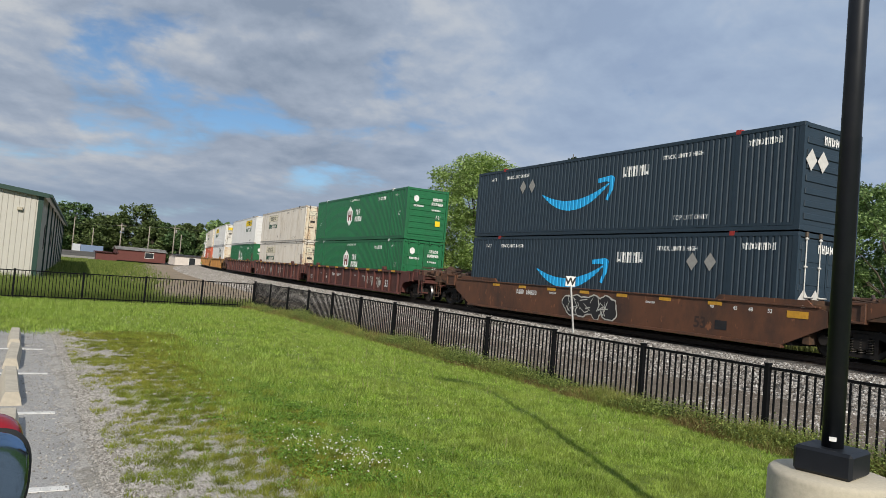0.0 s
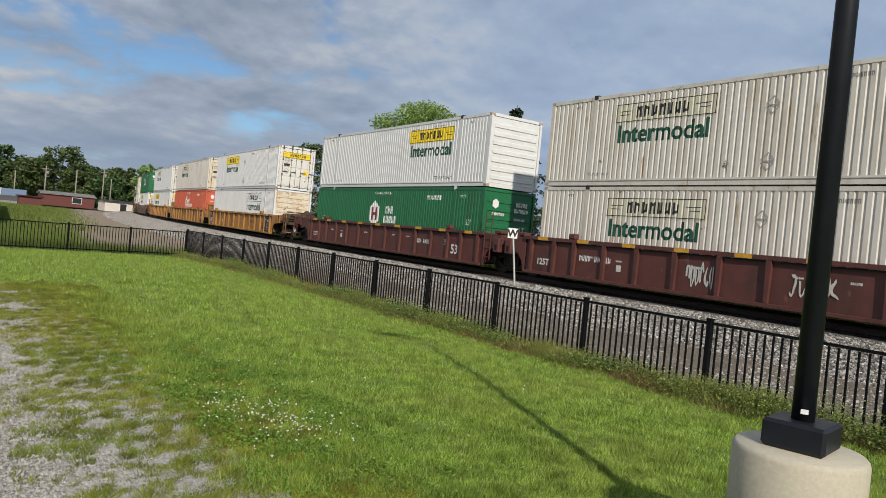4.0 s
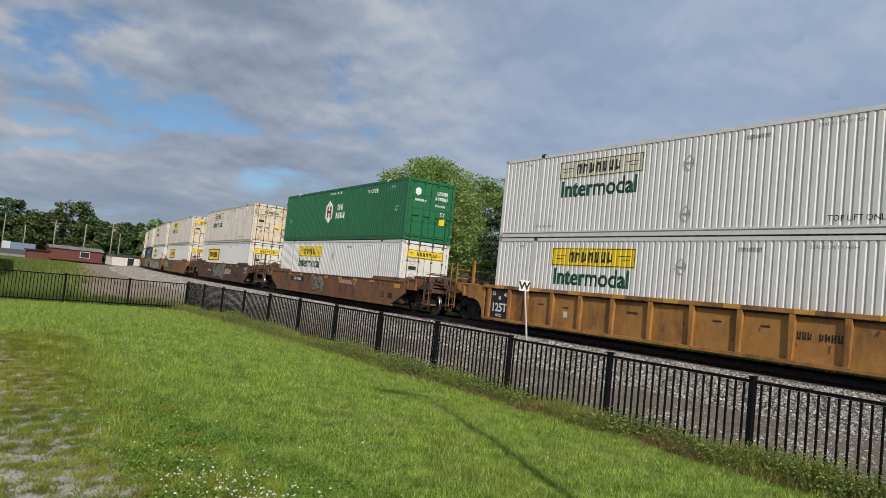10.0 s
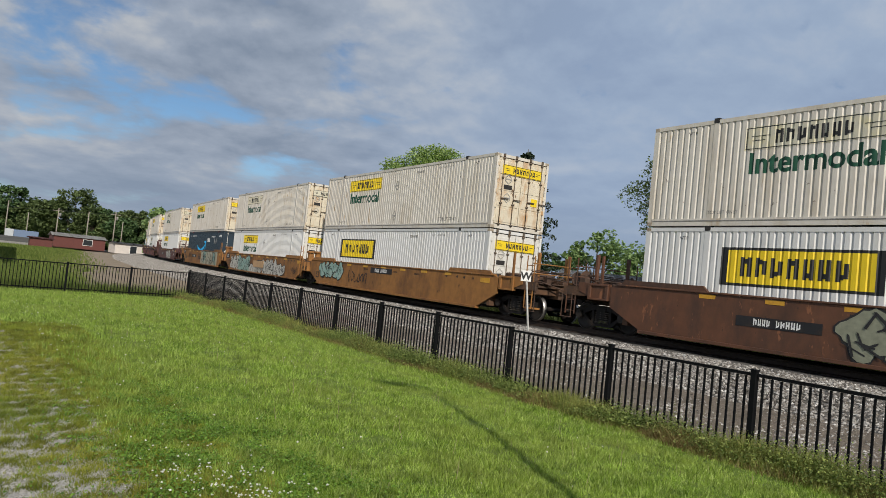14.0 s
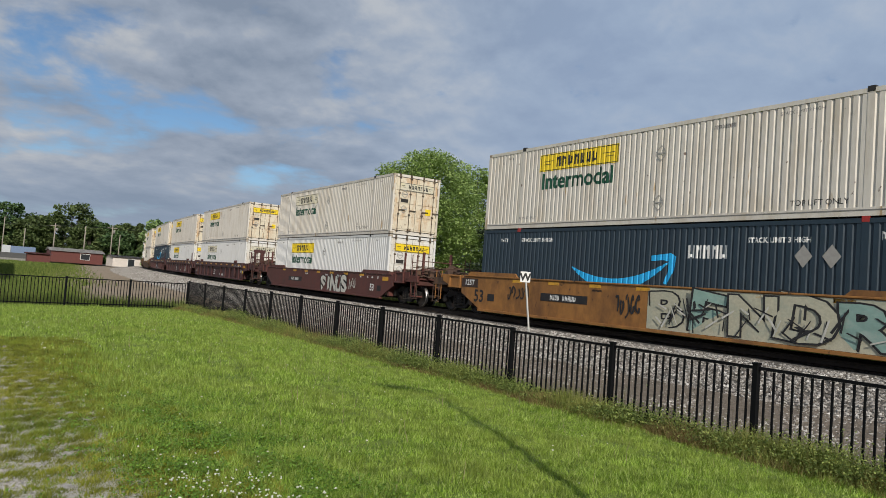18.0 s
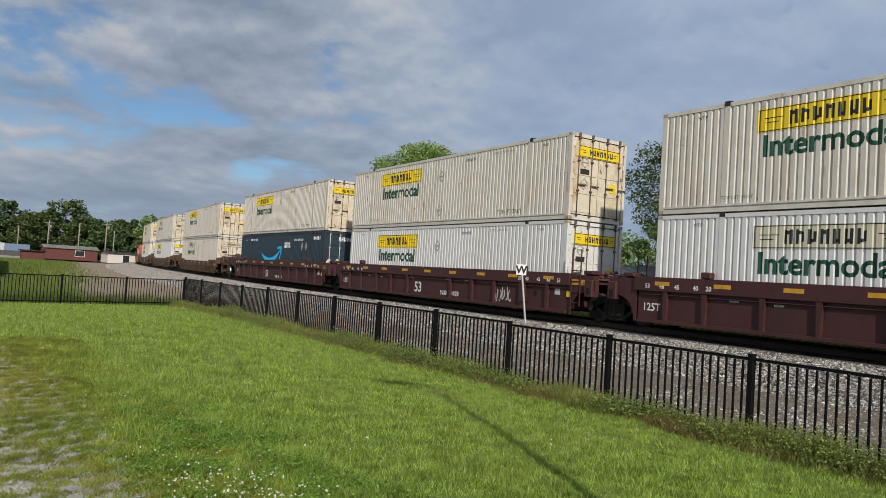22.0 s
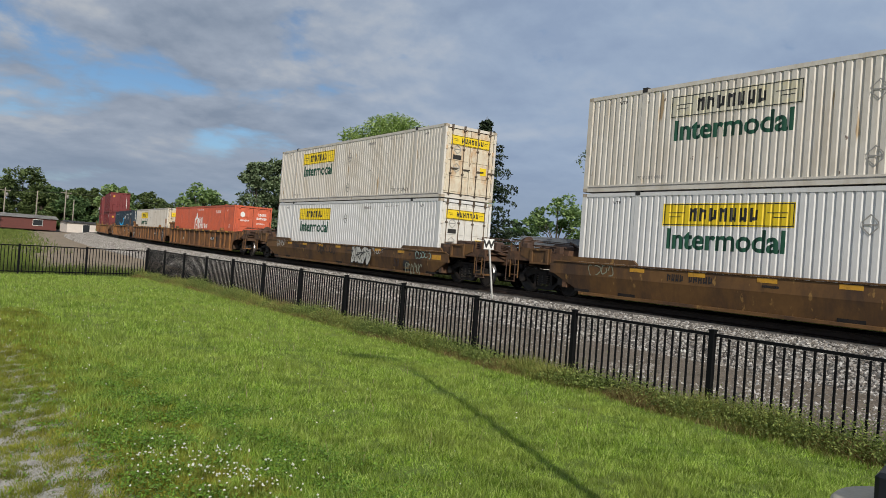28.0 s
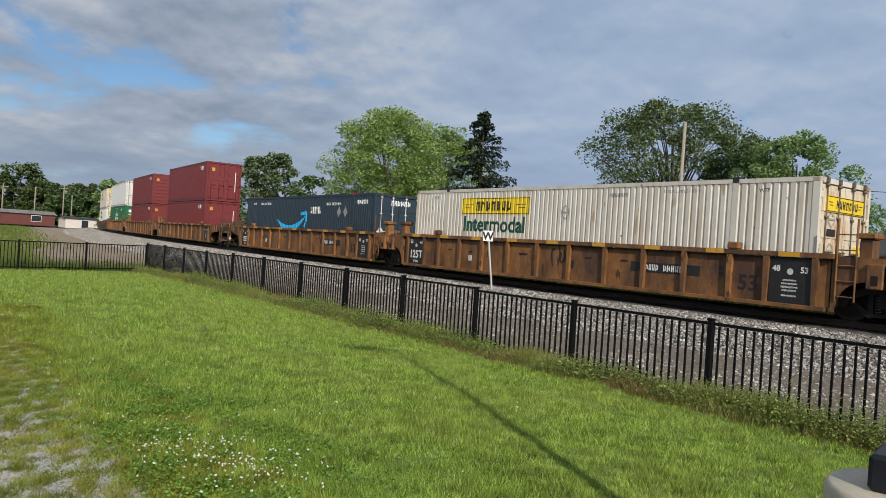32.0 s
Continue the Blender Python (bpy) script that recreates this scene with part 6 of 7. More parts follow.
# ---- parked car ----
def parked_car():
    M_CARRED = mat("red_car_paint", (0.30, 0.012, 0.02), 0.22, 0.1, var=0.04)
    M_GLASS = mat("dark_car_glass", (0.02, 0.03, 0.03), 0.06, 0.0, var=0.1)
    M_MIRROR = mat("mirror_glass", (0.75, 0.78, 0.8), 0.04, 1.0, var=0.01)
    # the dark blue of the reflected sky is put into the glass colour
    M_SIDEGLASS = mat("sky_toned_mirror_glass", (0.20, 0.30, 0.44), 0.06, 1.0, var=0.01)
    M_TYRE = mat("black_tyre_rubber", (0.02, 0.02, 0.02), 0.85, var=0.2)
    car = new("parked_car")
    car.location = (-1.67, -31.45, 0.24)
    tagged(car, "glossy red parked sedan with dark windows", "car")
    low = [(-2.25, 0.35), (-2.28, 0.75), (-2.15, 0.95), (-1.3, 1.0), (1.0, 0.96), (1.9, 0.82), (2.2, 0.62), (2.25, 0.35), (1.7, 0.22), (-1.9, 0.22)]
    bm = prism(bmesh.new(), low, -0.88, 0.88)
    bmesh.ops.bevel(bm, geom=list(bm.edges), offset=0.05, segments=2, affect="EDGES")
    part("body", bm, M_CARRED, car, "glossy red body", True)
    bm = bmesh.new()
    lo = [bm.verts.new(c) for c in ((-0.80, -1.7, 0.99), (0.80, -1.7, 0.99), (0.80, 1.15, 0.97), (-0.80, 1.15, 0.97))]
    hi = [bm.verts.new(c) for c in ((-0.58, -1.0, 1.42), (0.58, -1.0, 1.42), (0.58, 0.25, 1.42), (-0.58, 0.25, 1.42))]
    for i in range(4):
        bm.faces.new((lo[i], lo[(i + 1) % 4], hi[(i + 1) % 4], hi[i]))
    bm.faces.new(hi)
    part("cabin_glass", bm, M_GLASS, car, "dark glass")
    part("roof", boxes((-0.60, 0.60, -1.02, 0.27, 1.424, 1.46), bevel=0.015), M_CARRED, car)
    def shell(rx, ry, rz):
        bm = bmesh.new()
        bmesh.ops.create_icosphere(bm, subdivisions=4, radius=1)
        for v in bm.verts:      # squared-off ellipsoid
            f = (abs(v.co.x) ** 3 + abs(v.co.y) ** 3 + abs(v.co.z) ** 3) ** (-1 / 3)
            v.co = Vector((v.co.x * f * rx, v.co.y * f * ry, v.co.z * f * rz))
        return bm

    for sx in (-1, 1):
        mir = part("wing_mirror", shell(0.135, 0.095, 0.115), M_CARRED, car, "", True, pose(sx * 1.04, 0.62, 1.06))
        part("mirror_rim", shell(0.150, 0.050, 0.150), M_TYRE, mir, "black mirror rim", True, pose(sx * 0.012, -0.06, -0.060))
        part("mirror_glass", shell(0.145, 0.030, 0.144), M_SIDEGLASS, mir, "mirror glass coloured for its dark blue reflection", True, pose(sx * 0.010, -0.098, -0.060, 4, 0, 6 * sx))
        part("mirror_arm", boxes((-0.12, 0.12, -0.03, 0.03, -0.03, 0.02), bevel=0.01), M_TYRE, mir, m=pose(-sx * 0.16, 0.02, -0.06))
        for y in (-1.35, 1.35):
            w = part("wheel", lathe(bmesh.new(), [(0.05, -0.11), (0.30, -0.11), (0.33, -0.07), (0.33, 0.07), (0.30, 0.11), (0.05, 0.11)], 28), M_TYRE, car, "", True, pose(sx * 0.79, y, 0.325, 0, 90, 0))
            part("rim", lathe(bmesh.new(), [(0.02, -0.12), (0.20, -0.118), (0.21, -0.10), (0.21, 0.10), (0.20, 0.118), (0.02, 0.12)], 20), M_ROD, w, "", True)
        part("headlight", boxes((sx * 0.6 - 0.2, sx * 0.6 + 0.2, 2.16, 2.235, 0.60, 0.72), bevel=0.02), M_MIRROR, car)
        part("tail_light", boxes((sx * 0.6 - 0.2, sx * 0.6 + 0.2, -2.30, -2.23, 0.70, 0.84), bevel=0.02), mat("red_lens", (0.35, 0.01, 0.01), 0.2, var=0.05), car)


parked_car()

# ---- buildings ----
M_PANEL = mat("cream_metal_siding", (0.48, 0.465, 0.415), 0.5, var=0.04, scale=2, dirt=(0.50, 0.46, 0.38), dirt_amount=0.3)
M_TRIM = mat("dark_green_trim", (0.008, 0.042, 0.030), 0.45, var=0.1)
M_WINDOW = mat("dark_window_glass", (0.03, 0.035, 0.04), 0.12, var=0.2)
M_BRICKRED = mat("red_brown_siding", (0.125, 0.036, 0.03), 0.7, var=0.15, scale=2, dirt=(0.12, 0.04, 0.03), dirt_amount=0.6)
M_PALEWALL = mat("pale_painted_wall", (0.66, 0.60, 0.55), 0.7, var=0.08, scale=2)
M_SHINGLE = mat("grey_shingle_roof", (0.11, 0.11, 0.115), 0.9, var=0.25, scale=6)
M_PALEROOF = mat("pale_metal_roof", (0.42, 0.40, 0.37), 0.5, var=0.12, scale=2)


def warehouse():
    """Long metal shed with a low gable end towards the lawn."""
    ob = new("metal_warehouse")
    ob.matrix_basis = pose(0.22, 17.0, -0.2, 0, 0, -3.5)
    tagged(ob, "cream metal-sided warehouse with dark green trim", "building")
    L, Wd, H, R = 64.0, 18.0, 5.25, 6.3
    bm = bmesh.new()
    n = 60
    for i in range(n):
        x0, x1 = -Wd + Wd * i / n, -Wd + Wd * (i + 1) / n
        top = lambda x: H + (R - H) * (1 - abs(x + Wd / 2) / (Wd / 2))
        xm = x1 - 0.05
        v = [bm.verts.new(c) for c in ((x0, 0, 0), (xm, 0, 0), (xm, 0, top(xm)), (x0, 0, top(x0)))]
        bm.faces.new(v)
        w = [bm.verts.new(c) for c in ((xm, 0, 0), (xm + 0.025, -0.03, 0), (xm + 0.025, -0.03, top(xm)), (xm, 0, top(xm)))]
        bm.faces.new(w)
        w = [bm.verts.new(c) for c in ((xm + 0.025, -0.03, 0), (x1, 0, 0), (x1, 0, top(x1)), (xm + 0.025, -0.03, top(x1)))]
        bm.faces.new(w)
    part("front_wall", bm, M_PANEL, ob, "cream ribbed metal siding")
    bm = bmesh.new()
    for i in range(130):
        y0, y1 = L * i / 130, L * (i + 1) / 130
        for (a, xa), (b, xb) in (((y0, 0), (y1 - 0.06, 0)), ((y1 - 0.06, 0), (y1 - 0.03, 0.03)), ((y1 - 0.03, 0.03), (y1, 0))):
            bm.faces.new([bm.verts.new(c) for c in ((xa, a, 0), (xb, b, 0), (xb, b, H), (xa, a, H))])
    part("side_wall", bm, M_PANEL, ob, "cream ribbed metal siding")
    part("back_wall", boxes((-Wd, -Wd + 0.1, 0.02, L, 0, H), (-Wd + 0.1, -0.02, L - 0.1, L, 0, H)), M_PANEL, ob)
    bm = bmesh.new()
    for xa, xb, za, zb in ((0.35, -Wd / 2, H + 0.02, R + 0.06), (-Wd / 2, -Wd - 0.35, R + 0.06, H + 0.02)):
        v = [bm.verts.new(c) for c in ((xa, -0.3, za), (xa, L + 0.3, za), (xb, L + 0.3, zb), (xb, -0.3, zb))]
        bm.faces.new(v)
    bmesh.ops.solidify(bm, geom=list(bm.faces), thickness=0.06)
    part("roof", bm, M_PALEROOF, ob)
    part("corner_trim", boxes((-0.22, 0.05, -0.06, 0.16, 0, H + 0.02)), M_TRIM, ob, "dark green corner trim")
    bm = prism(bmesh.new(), [(0.36, H - 0.16), (-Wd / 2, R - 0.14), (-Wd - 0.36, H - 0.16), (-Wd - 0.36, H + 0.10), (-Wd / 2, R + 0.14), (0.36, H + 0.10)], 0, 0.1)
    bmesh.ops.rotate(bm, verts=bm.verts, cent=(0, 0, 0), matrix=Matrix.Rotation(-math.pi / 2, 3, "Z"))
    bmesh.ops.scale(bm, verts=bm.verts, vec=(1, 1, 1))
    part("gable_trim", bm, M_TRIM, ob, "dark green gable trim", m=pose(0, -0.3, 0))
    part("gutter", boxes((0.36, 0.52, -0.3, L + 0.3, H - 0.1, H + 0.09)), M_TRIM, ob, "dark green gutter")
    for i in range(8):
        part("downpipe", boxes((0.03, 0.13, -0.07, 0.07, 0.0, H)), M_TRIM, ob, m=pose(0, 7.5 + i * 7.5, 0))
    for y in (6.0, 19.0):
        part("side_window", boxes((0.02, 0.06, -0.25, 0.25, 1.9, 3.6)), M_WINDOW, ob, m=pose(0, y, 0))
    part("wall_lamp", boxes((-0.15, 0.15, -0.25, 0.0, -0.1, 0.08), bevel=0.02), M_CONC, ob, m=pose(-1.15, 0, 4.3))


warehouse()


def simple_house(name, label, category, x, y, rz, w, d, h, ridge, wall, roof, windows=(), z=-0.2, porch=False):
    """Walls, gable roof with overhang, windows and a door; the long side faces -y before turning."""
    ob = new(name)
    ob.matrix_basis = pose(x, y, z, 0, 0, rz)
    tagged(ob, label, category)
    bm = bmesh.new()
    box(bm, -w / 2, w / 2, -d / 2, d / 2, 0, h)
    part("wall", bm, wall, ob)
    bm = bmesh.new()
    for sx in (-1, 1):
        v = [bm.verts.new((sx * w / 2, -d / 2, h)), bm.verts.new((sx * w / 2, d / 2, h)), bm.verts.new((sx * w / 2, 0, h + ridge))]
        bm.faces.new(v if sx > 0 else v[::-1])
    part("gable", bm, wall, ob)
    for sy in (-1, 1):
        bm = bmesh.new()
        v = [bm.verts.new(c) for c in ((-w / 2 - 0.4, sy * (d / 2 + 0.4), h - 0.4 * ridge / (d / 2)), (w / 2 + 0.4, sy * (d / 2 + 0.4), h - 0.4 * ridge / (d / 2)), (w / 2 + 0.4, 0, h + ridge), (-w / 2 - 0.4, 0, h + ridge))]
        bm.faces.new(v)
        bmesh.ops.solidify(bm, geom=list(bm.faces), thickness=0.12 * sy)
        part("roof_slope", bm, roof, ob)
    for wx, side, wz, ww, wh in windows:
        if side == "front":
            f = part("window_frame", boxes((-ww / 2 - 0.08, ww / 2 + 0.08, -0.05, 0.02, -wh / 2 - 0.08, wh / 2 + 0.08)), M_LETWHITE, ob, m=pose(wx, -d / 2, wz))
        else:
            f = part("window_frame", boxes((-ww / 2 - 0.08, ww / 2 + 0.08, -0.05, 0.02, -wh / 2 - 0.08, wh / 2 + 0.08)), M_LETWHITE, ob, m=pose(-w / 2, wx, wz, 0, 0, -90))
        part("pane", boxes((-ww / 2, ww / 2, -0.065, -0.052, -wh / 2, wh / 2)), M_WINDOW, f)
    return ob


simple_house("brick_building", "long low red-brown building with pale gable roof", "building", 23.2, 148.5, 0, 10.4, 9.0, 2.5, 0.7, M_BRICKRED, M_PALEROOF, ((1.6, "front", 1.5, 1.8, 1.2),), z=0.2)
simple_house("low_garage", "low pale garage block with dark roof", "building", 34.4, 137.5, 3, 11.5, 6.0, 2.1, 0.35, M_PALEWALL, M_SHINGLE, ((-2.0, "front", 0.9, 1.3, 1.7),), z=0.2)
simple_house("storage_shed", "small brown wooden storage shed", "shed", 14.6, 132.2, 0, 4.0, 3.0, 1.7, 0.2, M_BRICKRED, M_BRICKRED, z=0.0)
simple_house("white_house", "white wooden house with grey gable roof", "house", 68.3, -5.2, 108, 9.0, 8.0, 2.9, 2.4, M_PALEWALL, M_SHINGLE, ((-2.0, "front", 1.6, 1.0, 1.3), (1.5, "front", 1.6, 1.0, 1.3), (0.0, "side", 3.6, 0.9, 1.0)), z=0.0)
simple_house("grey_house", "small house with weathered grey gable roof", "house", 57.0, 18.6, -48, 11.0, 8.0, 2.5, 1.7, M_PALEWALL, mat("weathered_grey_shingles", (0.20, 0.215, 0.235), 0.9, var=0.2, scale=6), ((-2.0, "front", 1.4, 1.0, 1.2), (2.0, "front", 1.4, 1.0, 1.2)), z=0.0)
simple_house("pink_house", "small pale pink house behind trees", "house", 69.0, 5.0, 85, 8.0, 7.0, 2.8, 1.5, mat("pale_pink_wall", (0.52, 0.40, 0.34), 0.7, var=0.08), M_SHINGLE, ((-1.5, "front", 1.5, 1.0, 1.3), (1.8, "front", 1.5, 1.0, 1.3)), z=0.0)

box_trailer = new("box_trailer")
box_trailer.matrix_basis = pose(13.4, 168, 0.2)
tagged(box_trailer, "pale blue box trailer parked far off", "trailer")
part("box_body", boxes((-1.6, 3.6, -1.2, 1.2, 0.9, 2.9), bevel=0.04), mat("pale_blue_paint", (0.16, 0.22, 0.34), 0.5, var=0.1), box_trailer)
part("front_box", boxes((-3.4, -1.64, -1.2, 1.2, 0.9, 3.0), bevel=0.04), mat("grey_white_paint", (0.5, 0.52, 0.55), 0.5, var=0.1), box_trailer)
for tx in (-2.4, 2.6):
    part("wheel", lathe(bmesh.new(), [(0.1, -0.5), (0.5, -0.5), (0.5, 0.5), (0.1, 0.5)], 18), M_STEEL, box_trailer, "", True, pose(tx, -0.6, 0.4, 90, 0, 0))
part("chassis", boxes((-3.2, 3.4, -1.0, 1.0, 0.62, 0.88)), M_STEEL, box_trailer)
tagged(part("far_road", boxes((-60, 40, 151.5, 158, -0.22, 0.30)), M_ROAD, None), "pale far street", "road", kind="structure")
tagged(part("far_guard_wall", boxes((-30, 18, 160.0, 160.4, 0.3, 1.5)), mat("dark_grey_barrier", (0.09, 0.09, 0.09), 0.8, var=0.2), None), "dark low barrier along a far street", "barrier", kind="structure")


# ---- poles and wires ----
M_WOODPOLE = mat("grey_weathered_pole", (0.30, 0.265, 0.22), 0.85, var=0.2, scale=8, stretch=(1, 1, 0.1), bump=0.004)
WIRE = mat("black_wire", (0.02, 0.02, 0.02), 0.6, var=0.1)


def utility_pole(x, y, h, lean=0.0, cross=True, r=0.15):
    ob = new("utility_pole")
    ob.matrix_basis = pose(x, y, -0.2, 0, lean, 0)
    tagged(ob, "weathered wooden utility pole" + (" with crossarm" if cross else ""), "utility pole", "utility poles")
    part("shaft", tube(bmesh.new(), (0, 0, 0), (0, 0, h), r, r * 0.7, 10), M_WOODPOLE, ob, smooth=True)
    if cross:
        part("crossarm", boxes((-1.1, 1.1, -0.06, 0.06, h - 0.7, h - 0.58)), M_WOODPOLE, ob)
        part("transformer", lathe(bmesh.new(), [(0.2, h - 1.9), (0.25, h - 1.85), (0.25, h - 1.15), (0.18, h - 1.1)], 14, (0.38, 0)), M_ROD, ob, "", True)


utility_pole(18.95, 150, 9.1)
utility_pole(25.15, 150, 9.0, cross=False)
utility_pole(30.9, 150.3, 9.8)
utility_pole(10.5, 178, 10.5, cross=False)
utility_pole(15.0, 176, 8.0, cross=False)
utility_pole(36.5, 172, 8.4, cross=False)
utility_pole(37.3, -6.9, 10.3, lean=1.0, cross=False, r=0.13)
utility_pole(60.0, -3.2, 9.0, cross=False)


def wire(a, b, sag, r=0.012):
    bm = bmesh.new()
    a, b = Vector(a), Vector(b)
    pts = [a.lerp(b, i / 12) - Vector((0, 0, sag * 4 * (i / 12) * (1 - i / 12))) for i in range(13)]
    for p, q in zip(pts, pts[1:]):
        tube(bm, p, q, r, seg=5, cap=False)
    return tagged(part("overhead_wire", bm, WIRE, None), "thin black overhead wire between poles", "wire", "overhead wires")


wire((60.0, -3.2, 8.6), (86, -42, 9.5), 0.8, 0.03)
wire((18.95, 150, 8.6), (30.9, 150.3, 9.2), 0.4, 0.03)
wire((18.95, 150, 8.2), (-30, 149, 8.6), 0.8, 0.03)
wire((30.9, 150.3, 9.2), (80, 148, 9.5), 0.9, 0.03)


# ---- trees ----
BARK = mat("grey_brown_bark", (0.10, 0.08, 0.06), 0.9, var=0.3, scale=5, stretch=(1, 1, 0.3), bump=0.02)
LEAF_BRIGHT = island_mat("bright_green_leaves", [(0.17, 0.25, 0.065), (0.30, 0.42, 0.12), (0.44, 0.55, 0.22)], 0.5, 0.38)
LEAF_OLIVE = island_mat("dull_olive_leaves", [(0.07, 0.10, 0.036), (0.13, 0.18, 0.065), (0.22, 0.28, 0.11)], 0.5, 0.34)
LEAF_DARK = island_mat("dark_green_leaves", [(0.045, 0.085, 0.032), (0.095, 0.16, 0.06), (0.17, 0.26, 0.10)], 0.5, 0.3)
LEAF_MID = island_mat("mid_green_leaves", [(0.13, 0.20, 0.07), (0.23, 0.34, 0.125), (0.36, 0.48, 0.20)], 0.55, 0.36)
LEAF_PALE = island_mat("grey_green_leaves", [(0.11, 0.15, 0.08), (0.17, 0.23, 0.12), (0.25, 0.31, 0.18)], 0.6, 0.25)
NEEDLE = island_mat("dark_conifer_needles", [(0.014, 0.026, 0.016), (0.030, 0.048, 0.026), (0.055, 0.074, 0.038)], 0.7, 0.12)


def leaf_mesh(name, centres, size, rng, droop=0.3):
    """One small pointed leaf spray at each centre, turned at random."""
    n = len(centres)
    a, tilt = rng.uniform(0, 2 * np.pi, n), rng.normal(droop, 0.5, n)
    s = size * rng.uniform(0.6, 1.35, n)
    fx, fy, fz = np.cos(a) * np.cos(tilt), np.sin(a) * np.cos(tilt), -np.sin(tilt)
    f = np.stack([fx, fy, fz], 1)
    up = np.stack([rng.normal(0, 0.5, n), rng.normal(0, 0.5, n), np.ones(n)], 1)
    side = np.cross(f, up)
    side /= np.linalg.norm(side, axis=1)[:, None]
    s = s[:, None]
    v = np.empty((n, 4, 3))
    v[:, 0], v[:, 1], v[:, 2], v[:, 3] = centres - f * s * 0.5, centres + side * s * 0.36, centres + f * s * 0.6, centres - side * s * 0.36
    me = bpy.data.meshes.new(name)
    me.from_pydata(v.reshape(-1, 3).tolist(), [], (np.arange(4 * n).reshape(n, 4)).tolist())
    return me


def crown_points(rng, n, h, r, base, lumps):
    """Leaf places, gathered in clumps on limbs' ends, denser towards the outside."""
    ang, zz = rng.uniform(0, 2 * np.pi, lumps), rng.uniform(0, 1, lumps)
    prof = np.sin(np.pi * (0.12 + 0.80 * zz)) ** 0.7
    rad = r * prof * np.sqrt(rng.uniform(0.05, 1.0, lumps))
    cz = base + (h - base) * (0.04 + 0.92 * zz)
    c = np.stack([rad * np.cos(ang), rad * np.sin(ang), cz], 1)
    cr = r * rng.uniform(0.10, 0.25, lumps) * (1 + 0.5 * (lumps < 80))
    k = rng.integers(0, lumps, n)
    d = rng.normal(0, 1, (n, 3))
    d /= np.linalg.norm(d, axis=1)[:, None]
    q = d * (cr[k] * rng.uniform(0.35, 1.0, n) ** 0.5)[:, None] * np.array([1, 1, 0.75])
    return c[k] + q, c


def tree(label, x, y, h, r, leaf, seed, n=5200, size=0.42, base=0.22, lumps=60, trunk=0.28, group="trees", limbs=14):
    rng = np.random.default_rng(seed)
    ob = new("tree")
    ob.matrix_basis = pose(x, y, -0.2)
    tagged(ob, label, "tree", group)
    pts, clumps = crown_points(rng, n, h, r, h * base, lumps)
    bm = bmesh.new()
    tube(bm, (0, 0, 0), (0.1, 0, h * base), trunk, trunk * 0.75, 9)
    tube(bm, (0.1, 0, h * base), (0.0, 0.1, h * 0.8), trunk * 0.75, trunk * 0.15, 8)
    part("trunk", bm, BARK, ob, smooth=True)
    pick = rng.choice(len(clumps), min(limbs, len(clumps)), replace=False)
    for i in pick:
        c = Vector(clumps[i])
        z0 = h * base + (c.z - h * base) * (0.45 if limbs < 20 else 0.18)
        foot = Vector((0, 0, max(h * base * 0.8, z0 - 0.5)))
        knee = foot.lerp(c, 0.5) + Vector((-0.06 * c.x, -0.06 * c.y, 0.10 * (c.z - foot.z)))
        bm = tube(bmesh.new(), foot, knee, trunk * 0.34, trunk * 0.20, 6)
        part("limb", tube(bm, knee, c, trunk * 0.20, trunk * 0.05, 6), BARK, ob)
    me = leaf_mesh("crown", pts, size, rng)
    me.materials.append(leaf)
    piece("crown", me, ob)
    return ob


def conifer(x, y, h, r, seed):
    """A spruce: ragged boughs in loose tiers, longest low down, each hung with needles."""
    rng = np.random.default_rng(seed)
    ob = new("conifer_tree")
    ob.matrix_basis = pose(x, y, -0.2)
    tagged(ob, "dark ragged spruce tree", "tree", "trees")
    part("trunk", tube(bmesh.new(), (0, 0, 0), (0, 0, h), 0.24, 0.03, 8), BARK, ob, smooth=True)
    pts = []
    for i in range(150):
        z = 1.2 + (h - 1.4) * (i / 150) ** 0.92
        L = r * (1 - z / h) ** 0.72 * rng.uniform(0.6, 1.15) + 0.2
        a = rng.uniform(0, 2 * np.pi)
        if i % 6 == 0 and L > 1.0:
            part("bough", tube(bmesh.new(), (0, 0, z), (0.9 * L * math.cos(a), 0.9 * L * math.sin(a), z - 0.05 * L), 0.05, 0.012, 5), BARK, ob)
        for _ in range(int(60 + 60 * L / r)):
            u = rng.uniform(0.05, 1) ** 0.8
            side = rng.normal(0, 0.16 * L * (1.1 - u) + 0.07)
            drop = 0.05 * L * np.sin(3.0 * u) - abs(rng.normal(0, 0.22)) * (0.4 + u)
            pts.append((L * u * np.cos(a) - side * np.sin(a), L * u * np.sin(a) + side * np.cos(a), z + drop))
    me = leaf_mesh("crown", np.array(pts), 0.26, rng, 0.5)
    me.materials.append(NEEDLE)
    piece("crown", me, ob)


tree("broad bright green maple beyond the railway", 41.5, 31.6, 16.0, 6.9, LEAF_BRIGHT, 1, 62000, 0.24, 0.10, 320)
tree("bright green maple crown behind another", 49.7, 33.2, 15.4, 5.8, LEAF_BRIGHT, 2, 34000, 0.26, 0.12, 220)
conifer(45.5, 21.1, 15.6, 5.6, 3)
tree("tall open-crowned dark green tree", 57.8, 7.9, 16.4, 8.3, LEAF_OLIVE, 4, 27000, 0.25, 0.30, 120, 0.34, limbs=46)
tree("dark green tree with open crown", 60.8, 3.0, 13.2, 5.8, LEAF_DARK, 41, 18000, 0.27, 0.22, 90, limbs=26)
tree("green leafy tree near a house", 54.2, -5.6, 12.2, 4.9, LEAF_MID, 5, 26000, 0.22, 0.16, 110, limbs=24)
